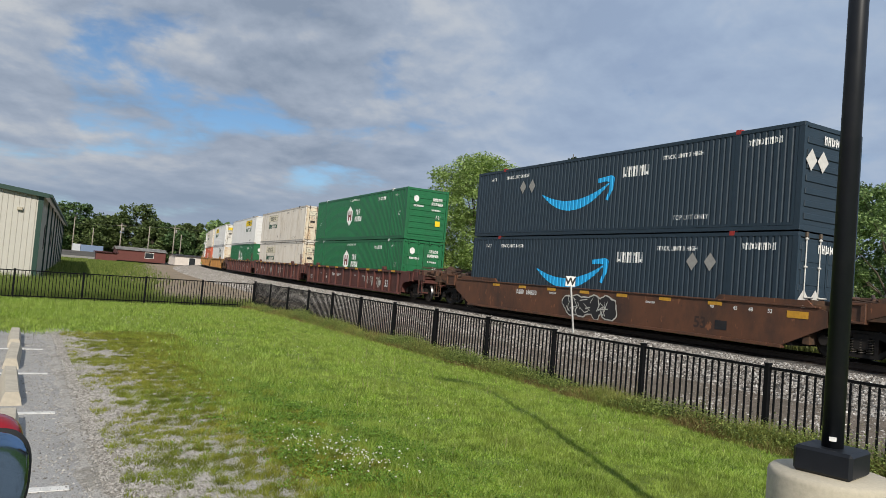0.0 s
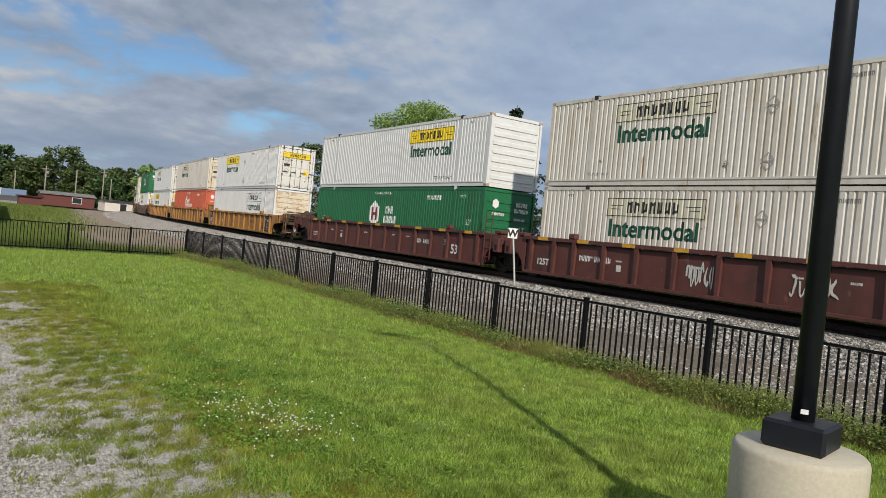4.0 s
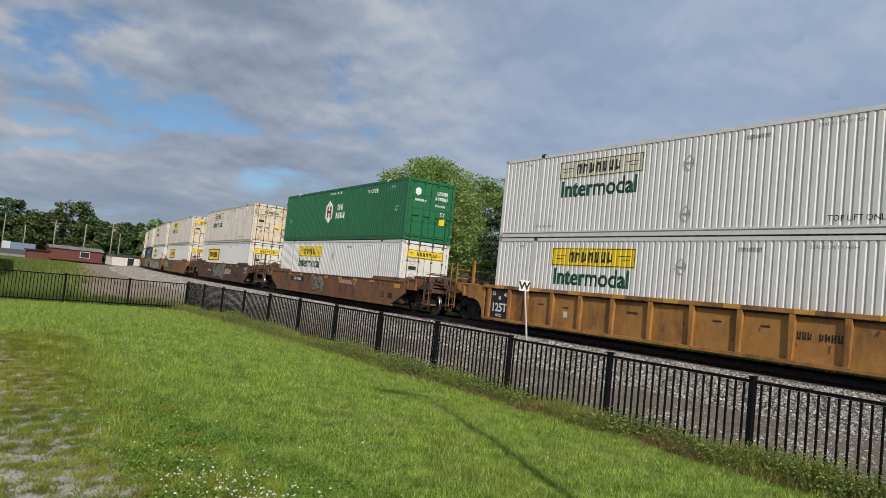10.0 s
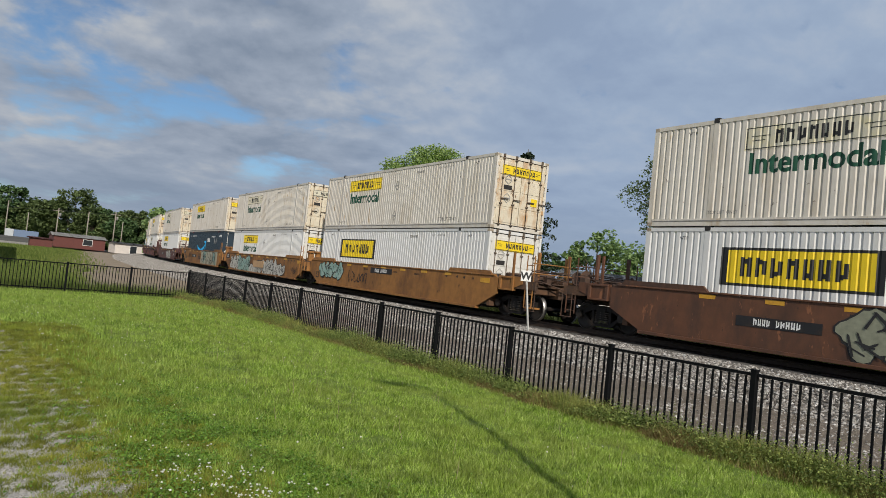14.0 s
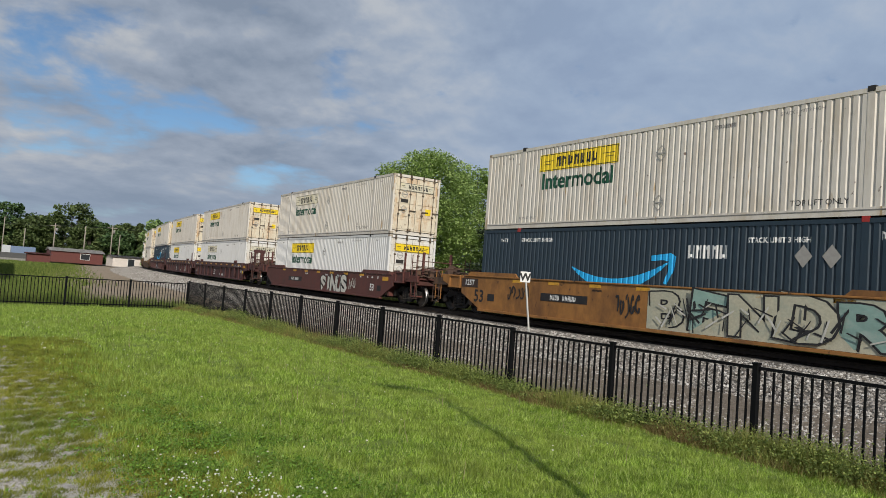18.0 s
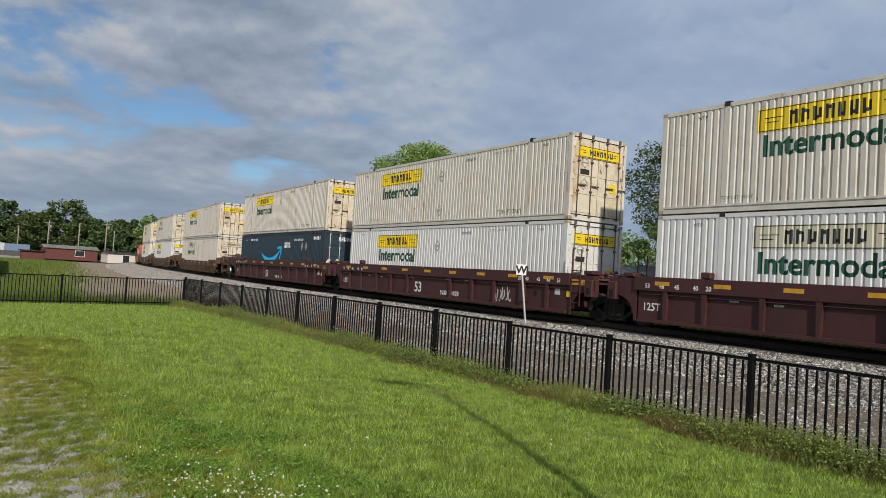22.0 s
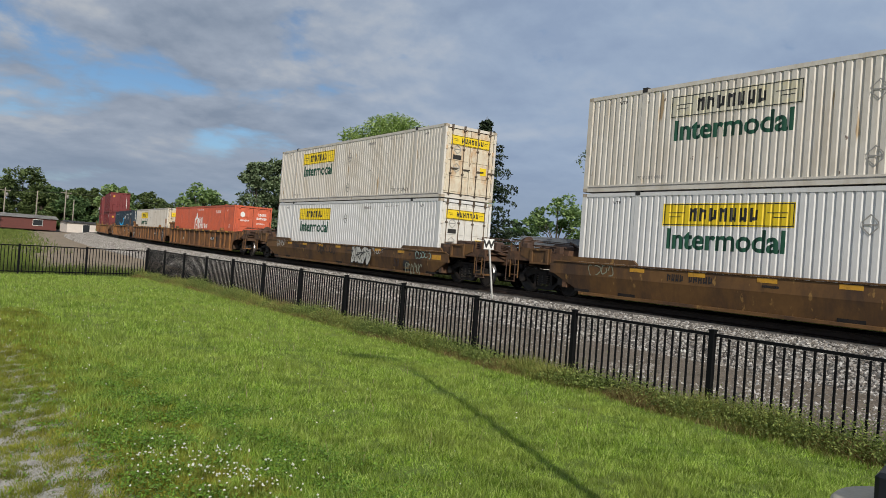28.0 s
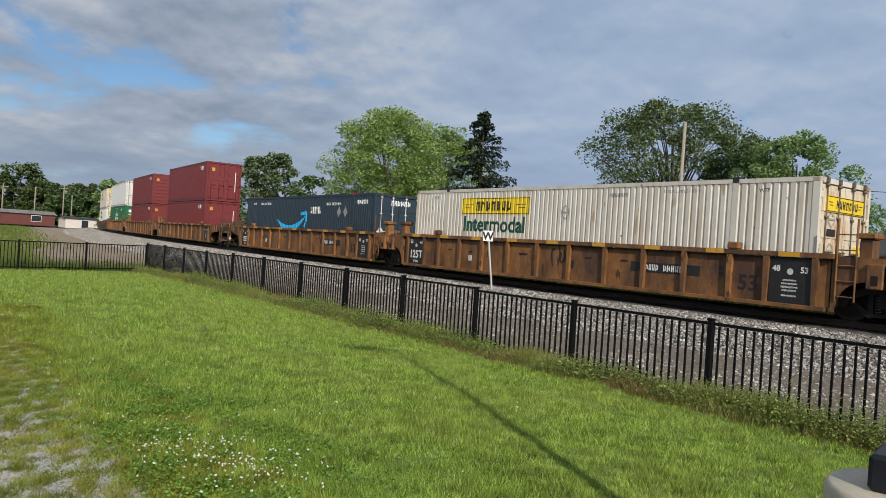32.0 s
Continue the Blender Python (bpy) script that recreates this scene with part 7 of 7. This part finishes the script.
tree("green leafy tree near a house", 76.0, -1.0, 9.0, 4.4, LEAF_MID, 51, 9000, 0.28, 0.16, 60)
tree("slim grey-green tree behind the train", 42.7, 69.3, 13.4, 3.4, LEAF_PALE, 6, 9000, 0.45, 0.08, 79)
tree("slim grey-green tree behind the train", 46.5, 69.8, 14.5, 3.6, LEAF_PALE, 7, 9000, 0.45, 0.08, 79)
tree("dark green bushy tree", 43.8, 52.2, 9.9, 3.4, LEAF_DARK, 8, 3600, 0.5, 0.1, 40)
tree("green tree beside a grey house", 69.2, 33.2, 10.8, 4.0, LEAF_MID, 9, 3200, 0.5, 0.12, 40)
tree("green tree beside a grey house", 75.5, 29.0, 10.4, 4.2, LEAF_MID, 91, 3200, 0.5, 0.12, 40)
tree("rounded green tree behind the train", 41.5, 91.1, 10.6, 4.2, LEAF_MID, 10, 3000, 0.6, 0.1, 40)
tree("rounded green tree behind the train", 32.0, 108.0, 9.5, 4.0, LEAF_MID, 101, 2500, 0.65, 0.1, 40)
tree("low green tree behind a white house", 86.9, 6.9, 8.4, 4.6, LEAF_MID, 11, 2600, 0.55, 0.1, 40)
tree("low green tree behind a white house", 88.0, -4.0, 8.0, 4.6, LEAF_MID, 12, 2600, 0.55, 0.1, 40)
for k, (x, y, h, r) in enumerate(((7.0, 198, 11.5, 7.0), (16.0, 197, 11.0, 7.0), (33.0, 196, 10.5, 6.5), (40.0, 194, 10.0, 6.5), (51.0, 192, 10.5, 6.5), (3.0, 203, 15.5, 8.0), (12.1, 202.5, 15.6, 8.2), (20.1, 202, 13.0, 5.8), (28.3, 201, 17.2, 8.0), (36.2, 200, 12.4, 5.8), (42.3, 199, 12.8, 5.4), (48.0, 198, 13.4, 5.2), (54.1, 196.6, 12.7, 5.8), (62, 195, 13.5, 6.2), (71, 190, 12.5, 6.2), (80, 186, 13.0, 6.5), (-8, 206, 14.0, 7), (24.5, 214, 13.5, 6.5), (46, 212, 12.5, 6.5))):
    tree("dark green leafy tree in a far row", x, y, h, r, LEAF_OLIVE if k % 3 else LEAF_DARK, 200 + k, 8500, 0.72, 0.03, 110, 0.3, "far tree row")
for k in range(12):
    a = radians(34 + 5.2 * k)
    d = 125 + 18 * ((k * 7) % 5) / 5
    tree("green tree in the far distance", 0.3 + d * math.sin(a), -32 + d * math.cos(a), 8.0 + (k * 5) % 4, 5.5, LEAF_MID if k % 2 else LEAF_DARK, 300 + k, 1500, 0.9, 0.06, 30, 0.25, "far tree row")


# ---- grass, weeds, stones and flowers ----
def blades(name, x, y, z, h, w, rng, lean=0.45):
    n = len(x)
    a = rng.uniform(0, 2 * np.pi, n)
    b = rng.uniform(0, 2 * np.pi, n)
    p = np.stack([x, y, z], 1)
    side = np.stack([np.cos(a), np.sin(a), np.zeros(n)], 1) * (w * 0.5)[:, None]
    tip = p + np.stack([np.cos(b) * h * lean * rng.uniform(0, 1, n), np.sin(b) * h * lean * rng.uniform(0, 1, n), h], 1)
    v = np.empty((n, 3, 3))
    v[:, 0], v[:, 1], v[:, 2] = p - side, p + side, tip
    me = bpy.data.meshes.new(name)
    me.from_pydata(v.reshape(-1, 3).tolist(), [], np.arange(3 * n).reshape(n, 3).tolist())
    return me


def lawn_zs(x, y):
    e = lambda a, b, q: (lambda u: u * u * (3 - 2 * u))(np.clip((q - a) / (b - a), 0, 1))
    return 0.32 * (1 - e(4.0, 8.8, x)) * (1 - e(-18, -2, y)) - 0.10 * e(-8, 0, y) - 0.04


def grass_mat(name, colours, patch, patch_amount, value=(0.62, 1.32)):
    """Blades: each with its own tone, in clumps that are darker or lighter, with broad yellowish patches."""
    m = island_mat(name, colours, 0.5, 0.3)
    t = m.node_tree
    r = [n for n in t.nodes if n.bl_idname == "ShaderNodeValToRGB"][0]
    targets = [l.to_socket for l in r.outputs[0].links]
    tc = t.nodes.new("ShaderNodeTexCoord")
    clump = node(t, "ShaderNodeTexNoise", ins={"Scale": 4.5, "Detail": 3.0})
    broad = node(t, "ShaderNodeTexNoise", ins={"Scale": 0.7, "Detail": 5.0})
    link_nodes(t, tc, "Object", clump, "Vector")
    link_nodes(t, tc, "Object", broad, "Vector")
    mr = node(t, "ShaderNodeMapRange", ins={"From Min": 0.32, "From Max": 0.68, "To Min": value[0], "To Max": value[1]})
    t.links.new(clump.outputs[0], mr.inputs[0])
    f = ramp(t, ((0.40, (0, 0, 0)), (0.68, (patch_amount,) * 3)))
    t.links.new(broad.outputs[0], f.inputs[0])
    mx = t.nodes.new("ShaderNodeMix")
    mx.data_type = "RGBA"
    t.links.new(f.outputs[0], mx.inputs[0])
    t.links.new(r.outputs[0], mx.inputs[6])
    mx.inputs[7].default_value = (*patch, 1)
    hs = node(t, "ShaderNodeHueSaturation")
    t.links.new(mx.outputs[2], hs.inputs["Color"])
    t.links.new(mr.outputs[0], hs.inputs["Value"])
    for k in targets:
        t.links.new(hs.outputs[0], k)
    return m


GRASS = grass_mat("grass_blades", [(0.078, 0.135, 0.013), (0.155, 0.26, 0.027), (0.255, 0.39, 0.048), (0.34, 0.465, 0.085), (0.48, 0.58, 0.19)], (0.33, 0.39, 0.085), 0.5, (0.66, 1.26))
THIN = grass_mat("thin_yellow_grass", [(0.10, 0.125, 0.014), (0.22, 0.25, 0.026), (0.36, 0.36, 0.05), (0.31, 0.27, 0.08)], (0.17, 0.235, 0.026), 0.7)
WEEDS = grass_mat("tall_weeds", [(0.10, 0.135, 0.026), (0.21, 0.255, 0.052), (0.42, 0.42, 0.14), (0.21, 0.275, 0.05)], (0.31, 0.275, 0.095), 0.5)
WEEDLEAF = island_mat("leafy_weeds", [(0.07, 0.11, 0.025), (0.18, 0.24, 0.056), (0.38, 0.44, 0.13)], 0.5, 0.3)
DRY = island_mat("dry_stems", [(0.085, 0.055, 0.022), (0.19, 0.13, 0.05), (0.36, 0.28, 0.115), (0.12, 0.125, 0.035)], 0.8, 0.15)
STRAW = island_mat("straw_stems", [(0.26, 0.22, 0.13), (0.38, 0.33, 0.20)], 0.8, 0.1)


def field(x, y, wave_length, seed):
    """A smooth uneven height over the ground, about -1 to 1."""
    r = np.random.default_rng(seed)
    out = np.zeros_like(x)
    for _ in range(9):
        a, k = r.uniform(0, np.pi), 2 * np.pi / (wave_length * r.uniform(0.6, 1.6))
        out += np.cos(k * (x * np.cos(a) + y * np.sin(a)) + r.uniform(0, 6.28))
    return out / 3.2


def grow():
    rng = np.random.default_rng(5)
    n = 860000
    d = 3.4 * (32 / 3.4) ** rng.uniform(0, 1, n)
    a = np.radians(rng.uniform(-16, 84, n))
    x, y = 0.3 + d * np.sin(a), -32.2 + d * np.cos(a)
    rim = 1.40 + 0.85 * rng.uniform(0, 1, n) ** 1.2 + 0.28 * field(x, y, 1.6, 1) + 0.16 * field(x, y, 0.5, 13)
    keep = (x < 8.75) & (y < -0.3 - 0.13 * (9 - x)) & ((x > rim) | (y > -17.3 - 0.8 * rng.uniform(0, 1, n)))
    x, y, d = x[keep], y[keep], d[keep]
    z = lawn_zs(x, y)
    m = len(x)
    tuft = np.clip(1 + 0.36 * field(x, y, 0.28, 2) + 0.26 * field(x, y, 1.3, 3), 0.55, 2.0) * (1 + 0.55 * np.exp(-((x - 2.1) / 0.8) ** 2) * (y < -19))
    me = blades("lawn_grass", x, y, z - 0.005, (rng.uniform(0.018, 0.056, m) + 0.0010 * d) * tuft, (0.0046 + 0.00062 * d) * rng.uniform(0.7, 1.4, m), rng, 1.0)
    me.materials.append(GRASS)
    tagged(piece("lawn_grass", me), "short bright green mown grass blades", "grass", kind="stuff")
    n = 420
    x, y = rng.uniform(2.5, 8.6, n), rng.uniform(-28, -4, n)
    me = blades("seed_stalks", x, y, lawn_zs(x, y), rng.uniform(0.10, 0.22, n), rng.uniform(0.005, 0.009, n), rng, 0.4)
    me.materials.append(STRAW)
    tagged(piece("seed_stalks", me), "pale dry seed stalks in the lawn", "grass", kind="stuff")
    # low yellowish growth on the gravel's rim, broken by bare patches
    n = 420000
    x, y = 0.2 + 2.2 * rng.uniform(0, 1, n) ** 0.8, rng.uniform(-31.5, -17.2, n)
    bare = 0.75 * field(x, y, 1.1, 4) + 0.75 * field(x, y, 0.30, 5) + 0.45 * field(x, y, 0.11, 14) + 0.25 * rng.normal(0, 1, n)
    ok = bare < -0.84 + 1.5 * x + 1.2 * np.maximum(0, x - 1.1)
    x, y = x[ok], y[ok]
    m = len(x)
    me = blades("thin_grass", x, y, lawn_zs(x, y) + 0.004, rng.uniform(0.018, 0.045, m) * np.clip(1 + 0.4 * field(x, y, 0.2, 15), 0.5, 1.8), rng.uniform(0.005, 0.010, m), rng, 1.5)
    me.materials.append(THIN)
    tagged(piece("thin_grass", me), "thin olive grass growing through gravel", "grass", kind="stuff")
    # brown matted stems, leafy weeds and tall grass along the fence
    n = 46000
    y = rng.uniform(-38, 0.2, n)
    x = 8.63 + rng.normal(0, 0.12, n) + 0.09 * np.sin(y * 1.7)
    hh = rng.uniform(0.07, 0.28, n) * np.clip(0.9 + 0.4 * field(x, y, 1.4, 6), 0.3, 1.5) * np.clip(0.55 + 1.2 * (x - 8.35), 0.35, 1.0)
    me = blades("dry_stems", x, y, lawn_zs(x, y) - 0.02, hh, rng.uniform(0.005, 0.013, n), rng, 1.5)
    me.materials.append(DRY)
    tagged(piece("dry_stems", me), "brown matted dry stems along the fence foot", "weeds", kind="stuff")
    n = 100000
    y = rng.uniform(-38, 0.3, n)
    x = 8.74 + rng.normal(0, 0.17, n)
    lush = field(y * 0, y, 2.2, 7) + 0.6 * field(x, y, 0.6, 8)
    ok = lush > -1.2 + rng.normal(0, 0.35, n)
    x, y, lush = x[ok], y[ok], lush[ok]
    m = len(x)
    me = blades("fence_weeds", x, y, lawn_zs(x, y) - 0.03, rng.uniform(0.10, 0.36, m) * np.clip(0.85 + 0.35 * lush, 0.3, 1.4) * np.clip(0.5 + 1.3 * (x - 8.40), 0.35, 1.0), rng.uniform(0.006, 0.016, m), rng, 0.9)
    me.materials.append(WEEDS)
    tagged(piece("fence_weeds", me), "ragged tall grass along the fence foot", "weeds", kind="stuff")
    cy = rng.uniform(-37, 0.2, 620)
    cx = 8.80 + rng.normal(0, 0.15, 620)
    cl = np.clip(0.75 + 0.45 * field(cx, cy, 2.6, 9), 0.3, 1.5)
    k = rng.integers(0, 620, 170000)
    k = k[rng.uniform(0, 1.2, len(k)) < cl[k]]
    q = rng.normal(0, 1, (len(k), 3)) * np.array([0.13, 0.20, 0.07])
    px, py = cx[k] + q[:, 0], cy[k] + q[:, 1]
    pz = lawn_zs(px, py) + 0.03 + np.abs(rng.normal(0, 0.13, len(k))) * cl[k] + 0.04
    me = leaf_mesh("leafy_weeds", np.stack([px, py, pz], 1), 0.030, rng, 0.25)
    me.materials.append(WEEDLEAF)
    tagged(piece("leafy_weeds", me), "dark green leafy weeds at the fence foot", "weeds", kind="stuff")
    n = 16000
    y = rng.uniform(-36, 0, n)
    x = 9.15 + np.abs(rng.normal(0, 0.75, n))
    ok = rng.normal(0, 0.6, n) < 0.3 + 0.8 * field(x, y, 1.8, 10)
    x, y = x[ok], y[ok]
    m = len(x)
    me = blades("trackside_stems", x, y, np.full(m, -0.13), rng.uniform(0.12, 0.48, m), rng.uniform(0.004, 0.010, m), rng, 0.6)
    me.materials.append(island_mat("greyed_stems", [(0.13, 0.10, 0.065), (0.22, 0.175, 0.115), (0.12, 0.15, 0.05), (0.28, 0.23, 0.16)], 0.8, 0.1))
    tagged(piece("trackside_stems", me), "grey-brown dry stems behind the fence", "weeds", kind="stuff")
    # unseen weeds, added to hide the bright ground that shows under the cars
    n = 34000
    s, o = rng.uniform(-30, 90, n), rng.uniform(1.8, 3.3, n)
    P = [along(q) for q in s]
    me = blades("trackside_weeds", np.array([p[0] + k * math.cos(p[2]) for p, k in zip(P, o)]), np.array([p[1] - k * math.sin(p[2]) for p, k in zip(P, o)]), np.full(n, BED - 0.02), rng.uniform(0.26, 0.46, n), rng.uniform(0.03, 0.07, n), rng, 0.6)
    me.materials.append(WEEDS)
    tagged(piece("trackside_weeds", me), "added rough weeds that darken the view under the cars", "weeds", kind="stuff")
    # tall grass past the far fence
    n = 80000
    x, y = rng.uniform(-14, 9.6, n), -1.5 + np.abs(rng.normal(0, 8, n))
    ok = (y > 0.2 - (9 - x) * 0.13 + 0.05) & ((x < 4.0 + 0.17 * y + rng.normal(0, 0.5, n)) | (y < 0.6 + np.abs(rng.normal(0, 0.8, n))))
    x, y = x[ok], y[ok]
    m = len(x)
    me = blades("meadow_grass", x, y, np.full(m, -0.2), rng.uniform(0.25, 0.62, m), rng.uniform(0.015, 0.04, m), rng, 0.6)
    me.materials.append(island_mat("meadow_grass_blades", [(0.08, 0.125, 0.025), (0.145, 0.20, 0.04), (0.24, 0.28, 0.075)], 0.7, 0.3))
    tagged(piece("meadow_grass", me), "tall uncut grass beyond the fence", "grass", kind="stuff")
    n = 36000
    x, y = rng.uniform(1, 24, n), rng.uniform(20, 135, n)
    ok = x < 8.0 + (y - 20) * 0.115 + rng.normal(0, 1.2, n)
    x, y = x[ok], y[ok]
    m = len(x)
    me = blades("far_meadow", x, y, np.full(m, -0.2), rng.uniform(0.15, 0.45, m), rng.uniform(0.05, 0.16, m), rng, 0.8)
    me.materials.append(MATS["meadow_grass_blades"])
    tagged(piece("far_meadow", me), "rough green grass in front of far buildings", "grass", kind="stuff")


grow()


def scatter_stones(name, xs, ys, zs, sizes, material, label, category, rng):
    """Small angular stones, each an uneven octahedron."""
    n = len(xs)
    base = np.array([(1, 0, 0), (-1, 0, 0), (0, 1, 0), (0, -1, 0), (0, 0, 1), (0, 0, -1)], float)
    v = base[None] * rng.uniform(0.65, 1.25, (n, 6, 1)) + rng.normal(0, 0.16, (n, 6, 3))
    a = rng.uniform(0, 2 * np.pi, n)
    t = rng.uniform(-0.6, 0.6, n)
    c, s, ct, st = np.cos(a), np.sin(a), np.cos(t), np.sin(t)
    y1, z1 = v[:, :, 1] * ct[:, None] - v[:, :, 2] * st[:, None], v[:, :, 1] * st[:, None] + v[:, :, 2] * ct[:, None]
    v = np.stack([v[:, :, 0] * c[:, None] - y1 * s[:, None], v[:, :, 0] * s[:, None] + y1 * c[:, None], z1 * 0.8], 2)
    v = v * np.asarray(sizes)[:, None, None] + np.stack([xs, ys, zs], 1)[:, None, :]
    f = np.array([(0, 2, 4), (2, 1, 4), (1, 3, 4), (3, 0, 4), (2, 0, 5), (1, 2, 5), (3, 1, 5), (0, 3, 5)])
    f = (f[None] + 6 * np.arange(n)[:, None, None]).reshape(-1, 3)
    me = bpy.data.meshes.new(name)
    me.from_pydata(v.reshape(-1, 3).tolist(), [], f.tolist())
    me.materials.append(material)
    return tagged(piece(name, me), label, category, kind="stuff")


def stones():
    rng = np.random.default_rng(8)
    tone = island_mat("ballast_stones", [(0.06, 0.054, 0.048), (0.22, 0.20, 0.182), (0.42, 0.40, 0.375), (0.15, 0.128, 0.105), (0.66, 0.64, 0.61)], 0.85)
    n = 165000
    s = -14 + 150 * rng.uniform(0, 1, n) ** 1.6
    d = -1.95 - np.where(s < 22, 6.6, 4.6) * rng.uniform(0, 1, n) ** 0.85
    ok = (d > -6.3 - 1.3 * rng.uniform(0, 1, n)) | (rng.uniform(0, 1, n) < 0.10 + 0.5 * np.clip((d + 8.0) / 2.5, 0, 1) ** 1.5)
    s, d = s[ok], d[ok]
    n = len(s)
    P = [along(q) for q in s]
    xs = np.array([p[0] + o * math.cos(p[2]) for p, o in zip(P, d)])
    ys = np.array([p[1] - o * math.sin(p[2]) for p, o in zip(P, d)])
    zs = np.array([bed_z(o) if o > -6.4 else -0.02 + (o + 6.4) * 0.035 for o in d]) + 0.01
    scatter_stones("ballast_stones", xs, ys, zs, rng.uniform(0.020, 0.044, n) * (1 + np.maximum(0, s) / 110), tone, "loose angular grey ballast stones", "ballast", rng)
    n = 120000
    x, y = 0.1 + 2.1 * rng.uniform(0, 1, n), rng.uniform(-31.5, -17.5, n)
    ok = 0.75 * field(x, y, 1.1, 4) + 0.75 * field(x, y, 0.30, 5) + 0.45 * field(x, y, 0.11, 14) > -1.22 + 1.5 * x + 1.2 * np.maximum(0, x - 1.1)
    x, y = x[ok], y[ok]
    n = len(x)
    scatter_stones("patch_stones", x, y, lawn_zs(x, y) + 0.008, rng.uniform(0.005, 0.015, n), island_mat("patch_stone_tones", [(0.13, 0.12, 0.105), (0.28, 0.265, 0.24), (0.46, 0.44, 0.41)], 0.9), "gravel showing through thin grass", "gravel", rng)
    n = 22000
    x, y = 0.55 - np.abs(rng.normal(0, 0.42, n)) + rng.uniform(-0.2, 0.5, n), rng.uniform(-32, -17.4, n)
    scatter_stones("gravel_stones", x, y, lawn_zs(x, y) + np.where(x > 0.05, 0.012, -0.008), rng.uniform(0.005, 0.014, n), island_mat("gravel_stones", [(0.20, 0.19, 0.175), (0.34, 0.325, 0.30), (0.46, 0.445, 0.42)], 0.9), "loose pale gravel on the parking edge", "gravel", rng)


stones()


def clover():
    """White clover: a dense patch of heads over dark round leaves, and a thin scatter."""
    rng = np.random.default_rng(9)
    n1, n2 = 190, 150
    x = np.concatenate([2.05 + rng.normal(0, 0.22, n1), 1.6 + 5.0 * rng.uniform(0, 1, n2) ** 2.2])
    y = np.concatenate([-27.75 + rng.normal(0, 0.30, n1) + np.maximum(0, rng.normal(0, 0.55, n1)), rng.uniform(-29, -12, n2)])
    x[:n1] += 0.12 * (-27.65 - y[:n1])
    n = len(x)
    z = lawn_zs(x, y) + rng.uniform(0.07, 0.13, n)
    scatter_stones("clover_heads", x, y, z, rng.uniform(0.007, 0.012, n), island_mat("clover_white", [(0.55, 0.58, 0.46), (0.78, 0.78, 0.72)], 0.8, 0.2), "white clover flower heads in the lawn", "flowers", rng)
    n = 46000
    x, y = 2.2 + rng.normal(0, 0.50, n), -26.6 + rng.normal(0, 1.7, n)
    ok = field(x, y, 0.7, 12) + 0.4 * rng.normal(0, 1, n) > 0.1
    x, y = x[ok], y[ok]
    me = leaf_mesh("clover_leaves", np.stack([x, y, lawn_zs(x, y) + rng.uniform(0.03, 0.09, len(x))], 1), 0.019, rng, 0.1)
    me.materials.append(island_mat("clover_green", [(0.07, 0.14, 0.014), (0.13, 0.25, 0.028), (0.23, 0.38, 0.06)], 0.5, 0.2))
    tagged(piece("clover_leaves", me), "dark green clover leaves in the lawn", "clover", kind="stuff")


clover()

motions()
